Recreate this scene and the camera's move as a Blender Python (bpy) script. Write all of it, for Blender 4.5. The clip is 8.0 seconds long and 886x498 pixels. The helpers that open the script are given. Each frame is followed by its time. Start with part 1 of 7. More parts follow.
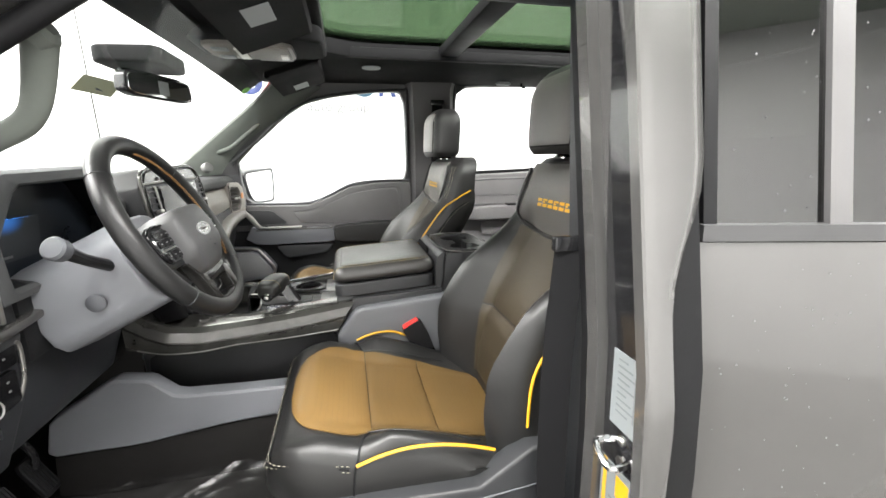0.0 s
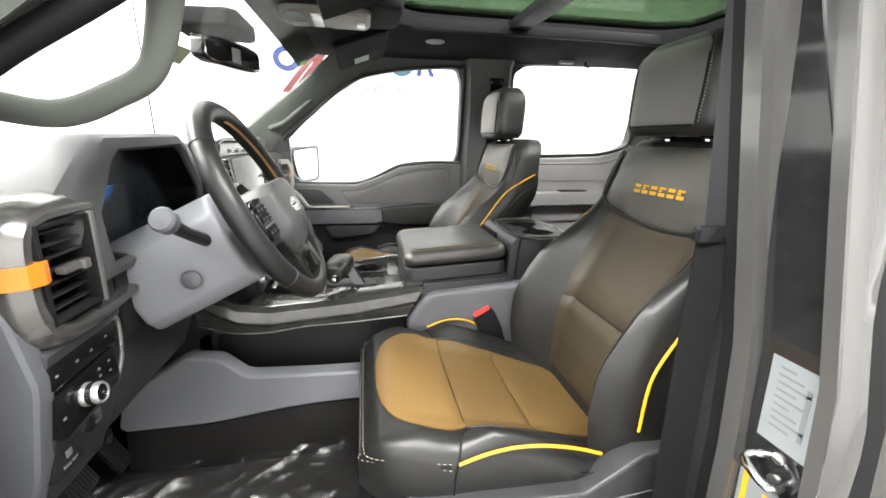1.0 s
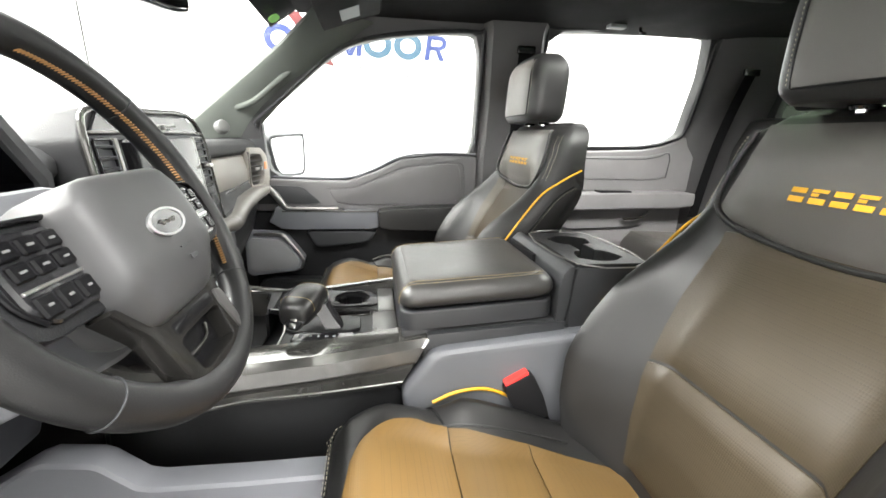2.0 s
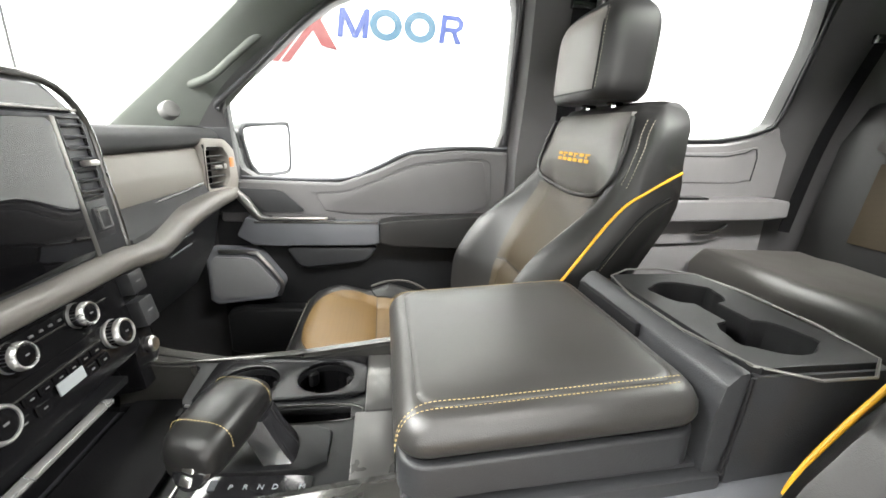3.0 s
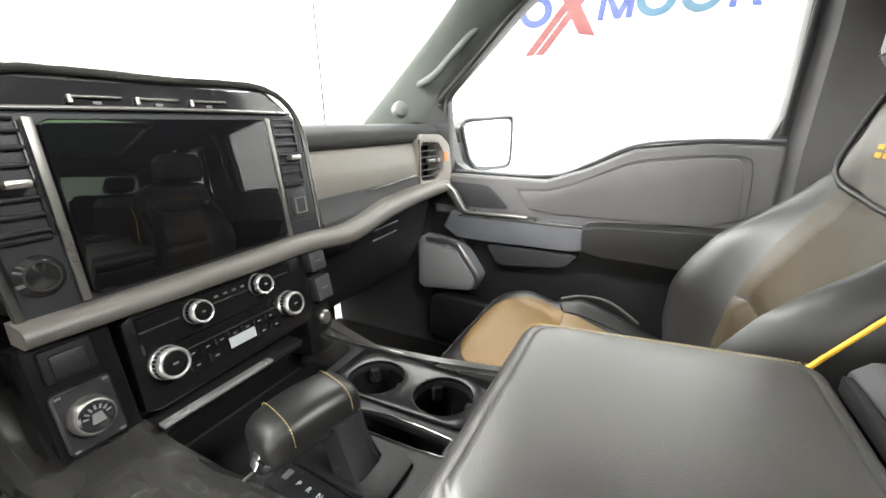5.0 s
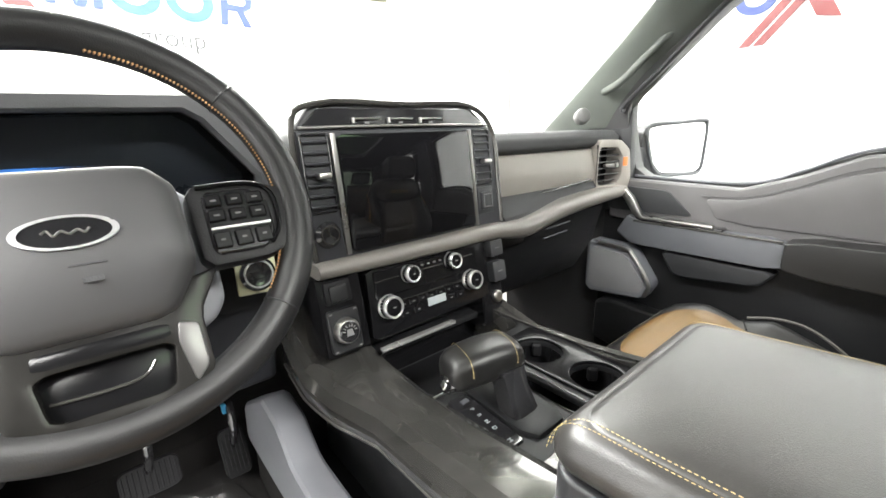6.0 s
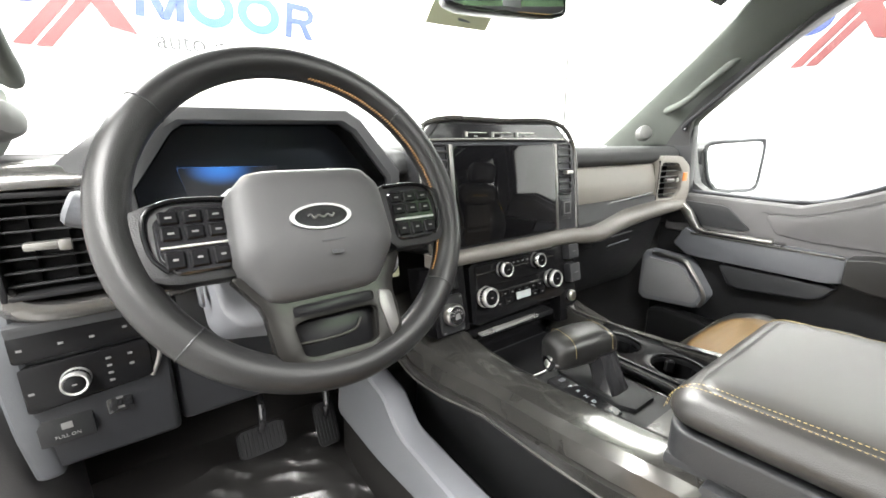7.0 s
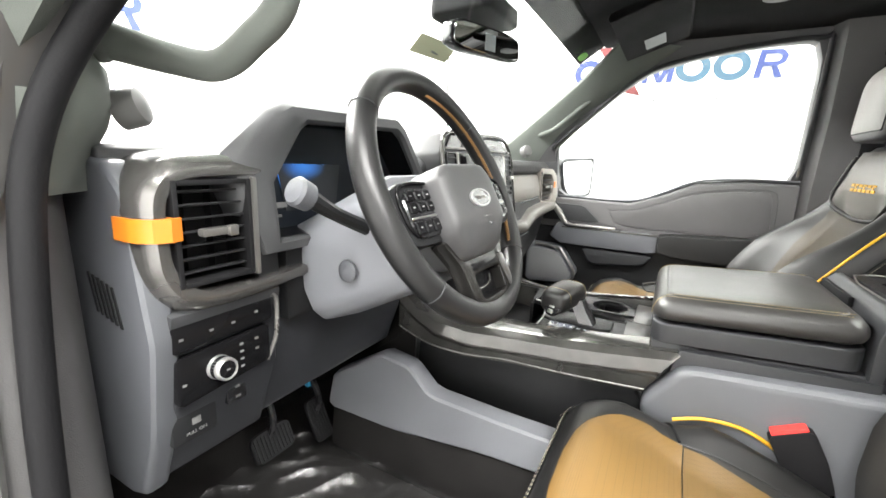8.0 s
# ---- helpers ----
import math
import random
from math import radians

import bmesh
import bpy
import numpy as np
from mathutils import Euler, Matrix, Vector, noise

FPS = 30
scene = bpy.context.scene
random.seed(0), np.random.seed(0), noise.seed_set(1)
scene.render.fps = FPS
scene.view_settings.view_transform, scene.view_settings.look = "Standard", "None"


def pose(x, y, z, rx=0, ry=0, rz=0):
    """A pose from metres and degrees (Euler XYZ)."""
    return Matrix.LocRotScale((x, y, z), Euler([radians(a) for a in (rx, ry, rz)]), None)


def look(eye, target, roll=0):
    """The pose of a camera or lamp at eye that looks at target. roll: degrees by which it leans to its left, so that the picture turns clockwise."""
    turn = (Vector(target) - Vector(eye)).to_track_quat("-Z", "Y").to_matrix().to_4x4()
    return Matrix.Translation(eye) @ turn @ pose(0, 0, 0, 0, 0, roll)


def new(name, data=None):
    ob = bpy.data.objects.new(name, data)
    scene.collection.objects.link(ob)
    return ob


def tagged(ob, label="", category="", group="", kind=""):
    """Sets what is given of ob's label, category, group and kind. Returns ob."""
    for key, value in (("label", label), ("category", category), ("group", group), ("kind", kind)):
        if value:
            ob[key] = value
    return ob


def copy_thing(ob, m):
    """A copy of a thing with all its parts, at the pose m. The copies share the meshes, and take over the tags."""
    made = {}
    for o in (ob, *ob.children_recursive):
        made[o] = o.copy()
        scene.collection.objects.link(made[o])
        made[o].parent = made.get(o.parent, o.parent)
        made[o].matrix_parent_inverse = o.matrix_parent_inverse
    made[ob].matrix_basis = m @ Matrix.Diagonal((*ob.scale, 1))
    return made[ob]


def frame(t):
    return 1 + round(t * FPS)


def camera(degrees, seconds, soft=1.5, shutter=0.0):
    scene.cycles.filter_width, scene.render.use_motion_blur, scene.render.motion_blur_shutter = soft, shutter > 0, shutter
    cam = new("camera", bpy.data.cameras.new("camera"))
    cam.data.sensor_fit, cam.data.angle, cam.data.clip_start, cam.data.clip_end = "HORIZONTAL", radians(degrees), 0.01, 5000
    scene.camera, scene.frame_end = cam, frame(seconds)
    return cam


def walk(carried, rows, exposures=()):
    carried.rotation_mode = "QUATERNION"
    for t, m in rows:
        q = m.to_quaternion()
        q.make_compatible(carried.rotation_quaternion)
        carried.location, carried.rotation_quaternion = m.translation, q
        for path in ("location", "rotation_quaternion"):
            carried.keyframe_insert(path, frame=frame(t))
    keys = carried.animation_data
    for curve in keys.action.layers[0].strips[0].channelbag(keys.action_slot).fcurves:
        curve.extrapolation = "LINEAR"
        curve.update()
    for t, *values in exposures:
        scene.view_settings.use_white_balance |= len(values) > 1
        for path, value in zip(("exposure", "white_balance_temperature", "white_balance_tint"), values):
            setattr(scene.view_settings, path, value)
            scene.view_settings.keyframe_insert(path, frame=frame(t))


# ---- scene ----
cam = camera(93.8, 8.0, soft=1.6)
PATH = [
    (0, (-1.322, 0.082, 1.426), (0.581, -0.355, 0.993), -0.5),
    (0.5, (-1.303, 0.21, 1.413), (0.605, -0.172, 0.952), -0.2),
    (1, (-1.232, 0.226, 1.41), (0.67, -0.135, 0.909), 1.1),
    (2.5, (-0.639, 0.146, 1.36), (1.264, -0.175, 0.836), 1.8),
    (3, (-0.48, 0.139, 1.356), (1.426, -0.143, 0.819), 1.9),
    (3.5, (-0.396, 0.122, 1.357), (1.518, -0.03, 0.797), 1.8),
    (4, (-0.348, 0.093, 1.352), (1.563, 0.191, 0.772), 1.3),
    (4.5, (-0.331, 0.062, 1.355), (1.526, 0.512, 0.765), 0.7),
    (5, (-0.354, 0.018, 1.356), (1.36, 0.866, 0.771), -0.1),
    (5.2, (-0.369, 0.003, 1.359), (1.251, 1.018, 0.771), -0.7),
    (6.3, (-0.482, -0.044, 1.363), (0.664, 1.506, 0.829), -1.1),
    (6.5, (-0.51, -0.042, 1.363), (0.613, 1.527, 0.838), -0.9),
    (7, (-0.605, -0.034, 1.371), (0.548, 1.518, 0.857), 0.2),
    (7.5, (-0.742, 0.005, 1.362), (0.614, 1.393, 0.878), 2.5),
    (8, (-0.972, 0.129, 1.347), (0.748, 1.058, 0.923), 2.2),
]
EXPOSURES = [(0.0, 0.40), (0.5, 0.40), (1.2, 0.58), (2.4, 1.0), (5.0, 1.10), (6.5, 1.13), (7.2, 1.12), (8.0, 1.0)]
walk(cam, [(t, look(eye, target, roll)) for t, eye, target, roll in PATH], EXPOSURES)

# ---- light: the booth's ceiling panels ----
world = bpy.data.worlds.new("booth_air")
world.use_nodes = True
world.node_tree.nodes["Background"].inputs[0].default_value = (0.9, 0.95, 1.0, 1)
world.node_tree.nodes["Background"].inputs[1].default_value = 0.3
scene.world = world


def ceiling_lamp(x, y, sx, sy, watts):
    data = bpy.data.lights.new("ceiling_lamp", "AREA")
    data.shape, data.size, data.size_y, data.energy, data.color = "RECTANGLE", sx, sy, watts, (1.0, 0.985, 0.96)
    ob = new("ceiling_lamp", data)
    ob.matrix_world = pose(x, y, 3.36)
    return ob


LAMPS = [(2.0, 0.3, 0.9, 5.2, 45), (-1.85, 0.3, 0.9, 5.2, 430), (0.0, 2.8, 2.6, 0.8, 260), (0.0, -2.6, 2.6, 0.9, 320)]
for lx, ly, lsx, lsy, lw in LAMPS:
    ceiling_lamp(lx, ly, lsx, lsy, lw)


# ---- materials ----
def mat(name, colour, rough=0.5, metal=0.0, bump=0.0, scale=300.0, vary=0.12, stain=6.0, coat=0.0, kind="noise", spec=0.5, swirl=0.0, sheen=0.0):
    """A surface with grain (bump, tone) at one scale and wear at another."""
    m = bpy.data.materials.new(name)
    m.use_nodes = True
    nt = m.node_tree
    b = nt.nodes["Principled BSDF"]
    b.inputs["Metallic"].default_value = metal
    b.inputs["Coat Weight"].default_value = coat
    b.inputs["Specular IOR Level"].default_value = spec
    b.inputs["Sheen Weight"].default_value, b.inputs["Sheen Roughness"].default_value, b.inputs["Sheen Tint"].default_value = sheen, 0.4, (1.0, 0.95, 0.88, 1)
    tc = nt.nodes.new("ShaderNodeTexCoord")
    big = nt.nodes.new("ShaderNodeTexNoise")
    big.inputs["Scale"].default_value, big.inputs["Detail"].default_value, big.inputs["Distortion"].default_value = stain, 5, swirl
    nt.links.new(tc.outputs["Object"], big.inputs["Vector"])
    ramp = nt.nodes.new("ShaderNodeMapRange")
    ramp.inputs[1].default_value, ramp.inputs[2].default_value = 0.25, 0.75
    ramp.inputs[3].default_value, ramp.inputs[4].default_value = 1 - vary, 1 + vary
    nt.links.new(big.outputs[0], ramp.inputs[0])
    mix = nt.nodes.new("ShaderNodeVectorMath")
    mix.operation = "SCALE"
    mix.inputs[0].default_value = colour[:3]
    nt.links.new(ramp.outputs[0], mix.inputs["Scale"])
    nt.links.new(mix.outputs[0], b.inputs["Base Color"])
    rr = nt.nodes.new("ShaderNodeMapRange")
    rr.inputs[1].default_value, rr.inputs[2].default_value = 0.3, 0.7
    rr.inputs[3].default_value, rr.inputs[4].default_value = max(0.02, rough * 0.85), min(1, rough * 1.15)
    nt.links.new(big.outputs[0], rr.inputs[0])
    nt.links.new(rr.outputs[0], b.inputs["Roughness"])
    if bump:
        if kind == "leather":
            fine = nt.nodes.new("ShaderNodeTexVoronoi")
        elif kind == "noise":
            fine = nt.nodes.new("ShaderNodeTexNoise")
        else:
            fine = nt.nodes.new("ShaderNodeTexVoronoi")
            fine.inputs["Randomness"].default_value = 0.0
        fine.inputs["Scale"].default_value = scale
        nt.links.new(tc.outputs["Object"], fine.inputs["Vector"])
        bp = nt.nodes.new("ShaderNodeBump")
        bp.inputs["Strength"].default_value, bp.inputs["Distance"].default_value = bump, 0.001
        nt.links.new(fine.outputs[0], bp.inputs["Height"])
        nt.links.new(bp.outputs[0], b.inputs["Normal"])
        if kind == "perforated":
            hole = nt.nodes.new("ShaderNodeMapRange")
            hole.inputs[1].default_value, hole.inputs[2].default_value = 0.12, 0.3
            hole.inputs[3].default_value, hole.inputs[4].default_value = 0.55, 1.0
            nt.links.new(fine.outputs[0], hole.inputs[0])
            two = nt.nodes.new("ShaderNodeMath")
            two.operation = "MULTIPLY"
            nt.links.new(hole.outputs[0], two.inputs[0])
            nt.links.new(ramp.outputs[0], two.inputs[1])
            nt.links.new(two.outputs[0], mix.inputs["Scale"])
    return m


def glass_mat(name, tint, rough=0.0, gloss_share=0.03):
    m = bpy.data.materials.new(name)
    m.use_nodes = True
    nt = m.node_tree
    nt.nodes.remove(nt.nodes["Principled BSDF"])
    clear, gloss, mixer = (nt.nodes.new("ShaderNode" + k) for k in ("BsdfTransparent", "BsdfGlossy", "MixShader"))
    clear.inputs[0].default_value = (*tint, 1)
    gloss.inputs["Roughness"].default_value = rough
    mixer.inputs[0].default_value = gloss_share
    nt.links.new(clear.outputs[0], mixer.inputs[1])
    nt.links.new(gloss.outputs[0], mixer.inputs[2])
    nt.links.new(mixer.outputs[0], nt.nodes["Material Output"].inputs[0])
    return m


def glow_mat(name, colour, strength):
    m = bpy.data.materials.new(name)
    m.use_nodes = True
    b = m.node_tree.nodes["Principled BSDF"]
    b.inputs["Base Color"].default_value = (*colour, 1)
    b.inputs["Emission Color"].default_value = (*colour, 1)
    b.inputs["Emission Strength"].default_value = strength
    return m


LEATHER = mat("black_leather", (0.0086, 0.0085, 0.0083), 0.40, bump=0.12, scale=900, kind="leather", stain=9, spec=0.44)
# Black leather raised to grey: overhead light on the lid is in the colour.
LID = mat("lit_lid_leather", (0.026, 0.0252, 0.0238), 0.33, bump=0.14, scale=900, kind="leather", stain=6, spec=0.62)
RIM_LEATHER = mat("rim_leather", (0.0095, 0.0095, 0.0097), 0.40, bump=0.12, scale=900, kind="leather", stain=9, spec=0.38)
# The same black leather, lightened to paint in light on pads and headrests.
LEATHER_LIT = mat("lit_black_leather", (0.048, 0.0452, 0.0412), 0.42, bump=0.14, scale=800, kind="leather", stain=7, spec=0.65, sheen=0.22)
DECK_SATIN = mat("deck_satin_trim", (0.10, 0.098, 0.095), 0.3, metal=0.6, vary=0.06)
HOOD_GREY = mat("cluster_hood_vinyl", (0.045, 0.0465, 0.048), 0.55, bump=0.22, scale=700, kind="leather", spec=0.35)
# One perforated leather in three tones: light and shade put into the colour.
GOLD = mat("gold_perforated_leather", (0.116, 0.066, 0.0165), 0.5, bump=0.2, scale=330, kind="perforated", stain=5)
TAN = mat("tan_perforated_leather", (0.090, 0.0535, 0.0165), 0.48, bump=0.2, scale=330, kind="perforated", stain=5)
GOLD_SHADED = mat("shaded_gold_perforated_leather", (0.030, 0.0232, 0.0138), 0.42, bump=0.2, scale=330, kind="perforated", stain=5, spec=0.32)
PALE_THREAD = mat("pale_thread", (0.27, 0.25, 0.19), 0.6, bump=0.3, scale=2000)
YELLOW = mat("yellow_piping", (0.54, 0.285, 0.010), 0.45, bump=0.1, scale=1200)
THREAD = mat("gold_thread", (0.40, 0.31, 0.14), 0.6, bump=0.3, scale=2000)
ORANGE_THREAD = mat("orange_thread", (0.34, 0.175, 0.055), 0.6, bump=0.3, scale=2000)
DASH_BLACK = mat("black_dash_plastic", (0.0095, 0.0098, 0.0105), 0.42, bump=0.22, scale=700, kind="leather", spec=0.27)
# One slate plastic; the four tones paint in how each part is lit.
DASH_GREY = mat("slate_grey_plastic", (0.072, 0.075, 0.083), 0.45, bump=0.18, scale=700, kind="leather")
REAR_SLATE = mat("half_lit_slate_plastic", (0.082, 0.0848, 0.092), 0.45, bump=0.18, scale=700, kind="leather")
END_SLATE = mat("shaded_slate_plastic", (0.058, 0.0605, 0.067), 0.42, bump=0.18, scale=700, kind="leather")
KNEE = mat("lit_slate_plastic", (0.155, 0.159, 0.174), 0.5, bump=0.18, scale=700, kind="leather")
DARK_GREY = mat("dark_grey_plastic", (0.022, 0.0228, 0.0245), 0.42, bump=0.2, scale=700, kind="leather", spec=0.36)
LEDGE = mat("taupe_ledge_trim", (0.105, 0.098, 0.089), 0.40, bump=0.2, scale=800, kind="leather")
TAUPE = mat("taupe_soft_trim", (0.185, 0.172, 0.154), 0.48, bump=0.2, scale=800, kind="leather")
PADGREY = mat("grey_soft_pad", (0.04, 0.04, 0.041), 0.5, bump=0.06, scale=1400)
# Door plastic made paler: the brighter light on the rear door is painted in.
REAR_DOOR = mat("lit_grey_door_plastic", (0.215, 0.207, 0.21), 0.48, bump=0.2, scale=700, kind="leather")
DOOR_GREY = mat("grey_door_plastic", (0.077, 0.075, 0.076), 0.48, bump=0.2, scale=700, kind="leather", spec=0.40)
SWITCH_GREY = mat("mid_grey_plastic", (0.018, 0.0188, 0.0215), 0.42, bump=0.2, scale=700, kind="leather", spec=0.32)
PIANO = mat("piano_black_plastic", (0.005, 0.005, 0.0055), 0.2, spec=0.16, vary=0.05)
KNOB = mat("bright_knob_metal", (0.52, 0.52, 0.51), 0.28, metal=0.8, vary=0.04)
LIGHTGREY = mat("light_grey_plastic", (0.105, 0.106, 0.102), 0.5, bump=0.1, scale=600)
GLOSS = mat("gloss_black_plastic", (0.012, 0.012, 0.013), 0.12, coat=0.3, vary=0.05)
GRAPHITE = mat("graphite_trim", (0.058, 0.057, 0.053), 0.17, metal=0.5, vary=0.3, stain=11, coat=0.5, swirl=1.3)
TOP_PAD = mat("dash_top_vinyl", (0.038, 0.039, 0.040), 0.7, bump=0.25, scale=650, kind="leather", spec=0.2)
DISPLAY = mat("dark_display_plastic", (0.007, 0.009, 0.012), 0.3, vary=0.1, spec=0.25)
BEZEL = mat("satin_grey_bezel", (0.20, 0.195, 0.185), 0.3, metal=0.75, vary=0.05, bump=0.03, scale=900)
VENT_BAND = mat("vent_band_satin", (0.155, 0.151, 0.146), 0.24, metal=0.8, vary=0.08, bump=0.03, scale=900)
SPOKE = mat("dark_metallic_spoke", (0.014, 0.0134, 0.0124), 0.22, metal=0.35, vary=0.3, stain=14, swirl=1.2, spec=0.3)
BRIGHT = mat("bright_plated_plastic", (0.42, 0.42, 0.42), 0.28, metal=0.7, vary=0.04)
CHROME = mat("chrome", (0.8, 0.8, 0.8), 0.12, metal=1.0, vary=0.04)
SATIN = mat("satin_metal", (0.5, 0.49, 0.47), 0.3, metal=1.0, vary=0.06)
PAINT = mat("grey_metallic_paint", (0.088, 0.0865, 0.0845), 0.24, metal=0.45, vary=0.06, coat=0.6, bump=0.02, scale=2500)
RUBBER = mat("black_rubber", (0.006, 0.006, 0.0066), 0.6, bump=0.2, scale=400, spec=0.16)
WEBBING = mat("belt_webbing", (0.006, 0.006, 0.0065), 0.8, bump=0.3, scale=1500, spec=0.1)
CARPET = mat("charcoal_carpet", (0.016, 0.0152, 0.0148), 0.95, bump=0.9, scale=900, vary=0.3, spec=0.1)
HEADLINER = mat("black_headliner_cloth", (0.011, 0.011, 0.0115), 0.9, bump=0.4, scale=1200, vary=0.15, spec=0.12)
PILLAR = mat("green_grey_pillar_cloth", (0.105, 0.114, 0.104), 0.85, bump=0.4, scale=1200, vary=0.12, spec=0.15)
WALL = mat("white_booth_wall", (0.64, 0.64, 0.64), 0.6, bump=0.02, scale=30, vary=0.02, stain=1.0)
CEIL = mat("grey_green_booth_ceiling", (0.42, 0.47, 0.41), 0.7, vary=0.08, stain=1.0)
FLOOR = mat("grey_booth_floor", (0.13, 0.127, 0.122), 0.4, bump=0.1, scale=60, vary=0.2, stain=1.2)
SCREEN = mat("dark_display_glass", (0.004, 0.004, 0.0045), 0.03, vary=0.02, spec=0.4)
LABEL = mat("blue_white_label_paper", (0.15, 0.163, 0.168), 0.6, vary=0.04)
WHITE = mat("white_label_paper", (0.26, 0.28, 0.285), 0.6, vary=0.04)
PRINT = mat("grey_print", (0.10, 0.108, 0.11), 0.7)
ICON = mat("white_icon_print", (0.10, 0.10, 0.10), 0.6)
RED = mat("red_plastic", (0.62, 0.03, 0.025), 0.35)
ORANGE = mat("orange_trim", (0.42, 0.125, 0.010), 0.32, vary=0.06)
BLUEGLOW = glow_mat("blue_cluster_light", (0.012, 0.10, 0.34), 0.22)
_nt = BLUEGLOW.node_tree
_tc, _far, _map = _nt.nodes.new("ShaderNodeTexCoord"), _nt.nodes.new("ShaderNodeVectorMath"), _nt.nodes.new("ShaderNodeMapRange")
_far.operation, _far.inputs[1].default_value = "DISTANCE", (0.4, 0.5, 0.95)
_nt.links.new(_tc.outputs["Generated"], _far.inputs[0])
_nt.links.new(_far.outputs["Value"], _map.inputs[0])
_map.interpolation_type = "SMOOTHSTEP"
_map.inputs[1].default_value, _map.inputs[2].default_value, _map.inputs[3].default_value, _map.inputs[4].default_value = 0.05, 0.62, 9.0, 0.0
_nt.links.new(_map.outputs[0], _nt.nodes["Principled BSDF"].inputs["Emission Strength"])
_nt.nodes["Principled BSDF"].inputs["Base Color"].default_value = (0.007, 0.009, 0.012, 1)
LAMPGLOW = glow_mat("ceiling_panel_light", (1.0, 0.985, 0.96), 6.0)
CLEAR = glass_mat("clear_glass", (0.97, 0.985, 0.975))
TINT = glass_mat("tinted_glass", (0.15, 0.145, 0.14), 0.0, 0.10)
SUNGLASS = glass_mat("green_sunroof_glass", (0.20, 0.26, 0.19))
BACKGLASS = glass_mat("pale_green_glass", (0.55, 0.62, 0.54))
MIRROR = mat("mirror_glass", (0.92, 0.93, 0.93), 0.01, metal=1.0, vary=0.0)
FILM = glass_mat("clear_plastic_film", (0.93, 0.93, 0.93), 0.40, 0.068)
LOGO_RED = mat("red_wall_print", (0.085, 0.006, 0.007), 0.6, vary=0.06)
LOGO_BLUE = mat("blue_wall_print", (0.008, 0.021, 0.105), 0.6, vary=0.06)
LOGO_AQUA = mat("aqua_wall_print", (0.013, 0.05, 0.085), 0.6, vary=0.1)
LOGO_GREY = mat("grey_wall_print", (0.035, 0.035, 0.038), 0.6)
LOGO_PALE = mat("pale_grey_wall_print", (0.17, 0.17, 0.175), 0.6)
KHAKI = mat("khaki_tag_paper", (0.36, 0.36, 0.24), 0.7, vary=0.06)
GREEN = mat("green_sticker", (0.18, 0.55, 0.06), 0.5)


# ---- helpers of this scene ----
def thing(name, loc, label, category, group="", kind=""):
    ob = new(name)
    ob.location = loc
    ob.empty_display_size = 0.05
    return tagged(ob, label, category, group, kind)


def part(name, bm, material, parent=None, label="", sharp=35, smooth=True):
    me = bpy.data.meshes.new(name)
    bmesh.ops.recalc_face_normals(bm, faces=bm.faces)
    bm.to_mesh(me)
    bm.free()
    me.materials.append(material)
    if smooth:
        me.shade_smooth()
        me.set_sharp_from_angle(angle=radians(sharp))
    ob = new(name, me)
    if parent is not None:
        ob.parent = parent
        if parent.type == "EMPTY":
            ob.matrix_parent_inverse = Matrix.Translation(parent.location).inverted()
    if label:
        ob["label"] = label
    return ob


def join(*bms):
    out = bms[0]
    for b in bms[1:]:
        me = bpy.data.meshes.new("t")
        b.to_mesh(me)
        b.free()
        out.from_mesh(me)
        bpy.data.meshes.remove(me)
    return out


def bevel(bm, width, seg=2, angle=30):
    if width > 0:
        edges = [e for e in bm.edges if len(e.link_faces) == 2 and e.calc_face_angle(0) > radians(angle)]
        bmesh.ops.bevel(bm, geom=edges, offset=width, segments=seg, profile=0.6, affect="EDGES", clamp_overlap=True)
    return bm


def box(x0, x1, y0, y1, z0, z1, bev=0.004, seg=2, m=None):
    bm = bmesh.new()
    bmesh.ops.create_cube(bm, size=1)
    for v in bm.verts:
        v.co = Vector((x0 + (v.co.x + 0.5) * (x1 - x0), y0 + (v.co.y + 0.5) * (y1 - y0), z0 + (v.co.z + 0.5) * (z1 - z0)))
    bevel(bm, bev, seg)
    if m is not None:
        bm.transform(m)
    return bm


def prism(poly, axis, a, b, bev=0.004, seg=2, m=None):
    """A polygon drawn in the plane across an axis and pushed along it from a to b."""
    put = {"x": lambda u, v, w: (w, u, v), "y": lambda u, v, w: (u, w, v), "z": lambda u, v, w: (u, v, w)}[axis]
    bm = bmesh.new()
    low = [bm.verts.new(put(u, v, a)) for u, v in poly]
    top = [bm.verts.new(put(u, v, b)) for u, v in poly]
    n = len(poly)
    bm.faces.new(low[::-1])
    bm.faces.new(top)
    for i in range(n):
        bm.faces.new((low[i], low[(i + 1) % n], top[(i + 1) % n], top[i]))
    bmesh.ops.recalc_face_normals(bm, faces=bm.faces)
    bevel(bm, bev, seg)
    if m is not None:
        bm.transform(m)
    return bm


def loft(rings, caps=True, closed=True):
    bm = bmesh.new()
    rows = [[bm.verts.new(p) for p in ring] for ring in rings]
    n = len(rows[0])
    for a, b in zip(rows, rows[1:]):
        for i in range(n if closed else n - 1):
            j = (i + 1) % n
            bm.faces.new((a[i], a[j], b[j], b[i]))
    if caps and closed:
        bm.faces.new(rows[0][::-1])
        bm.faces.new(rows[-1])
    bmesh.ops.recalc_face_normals(bm, faces=bm.faces)
    return bm


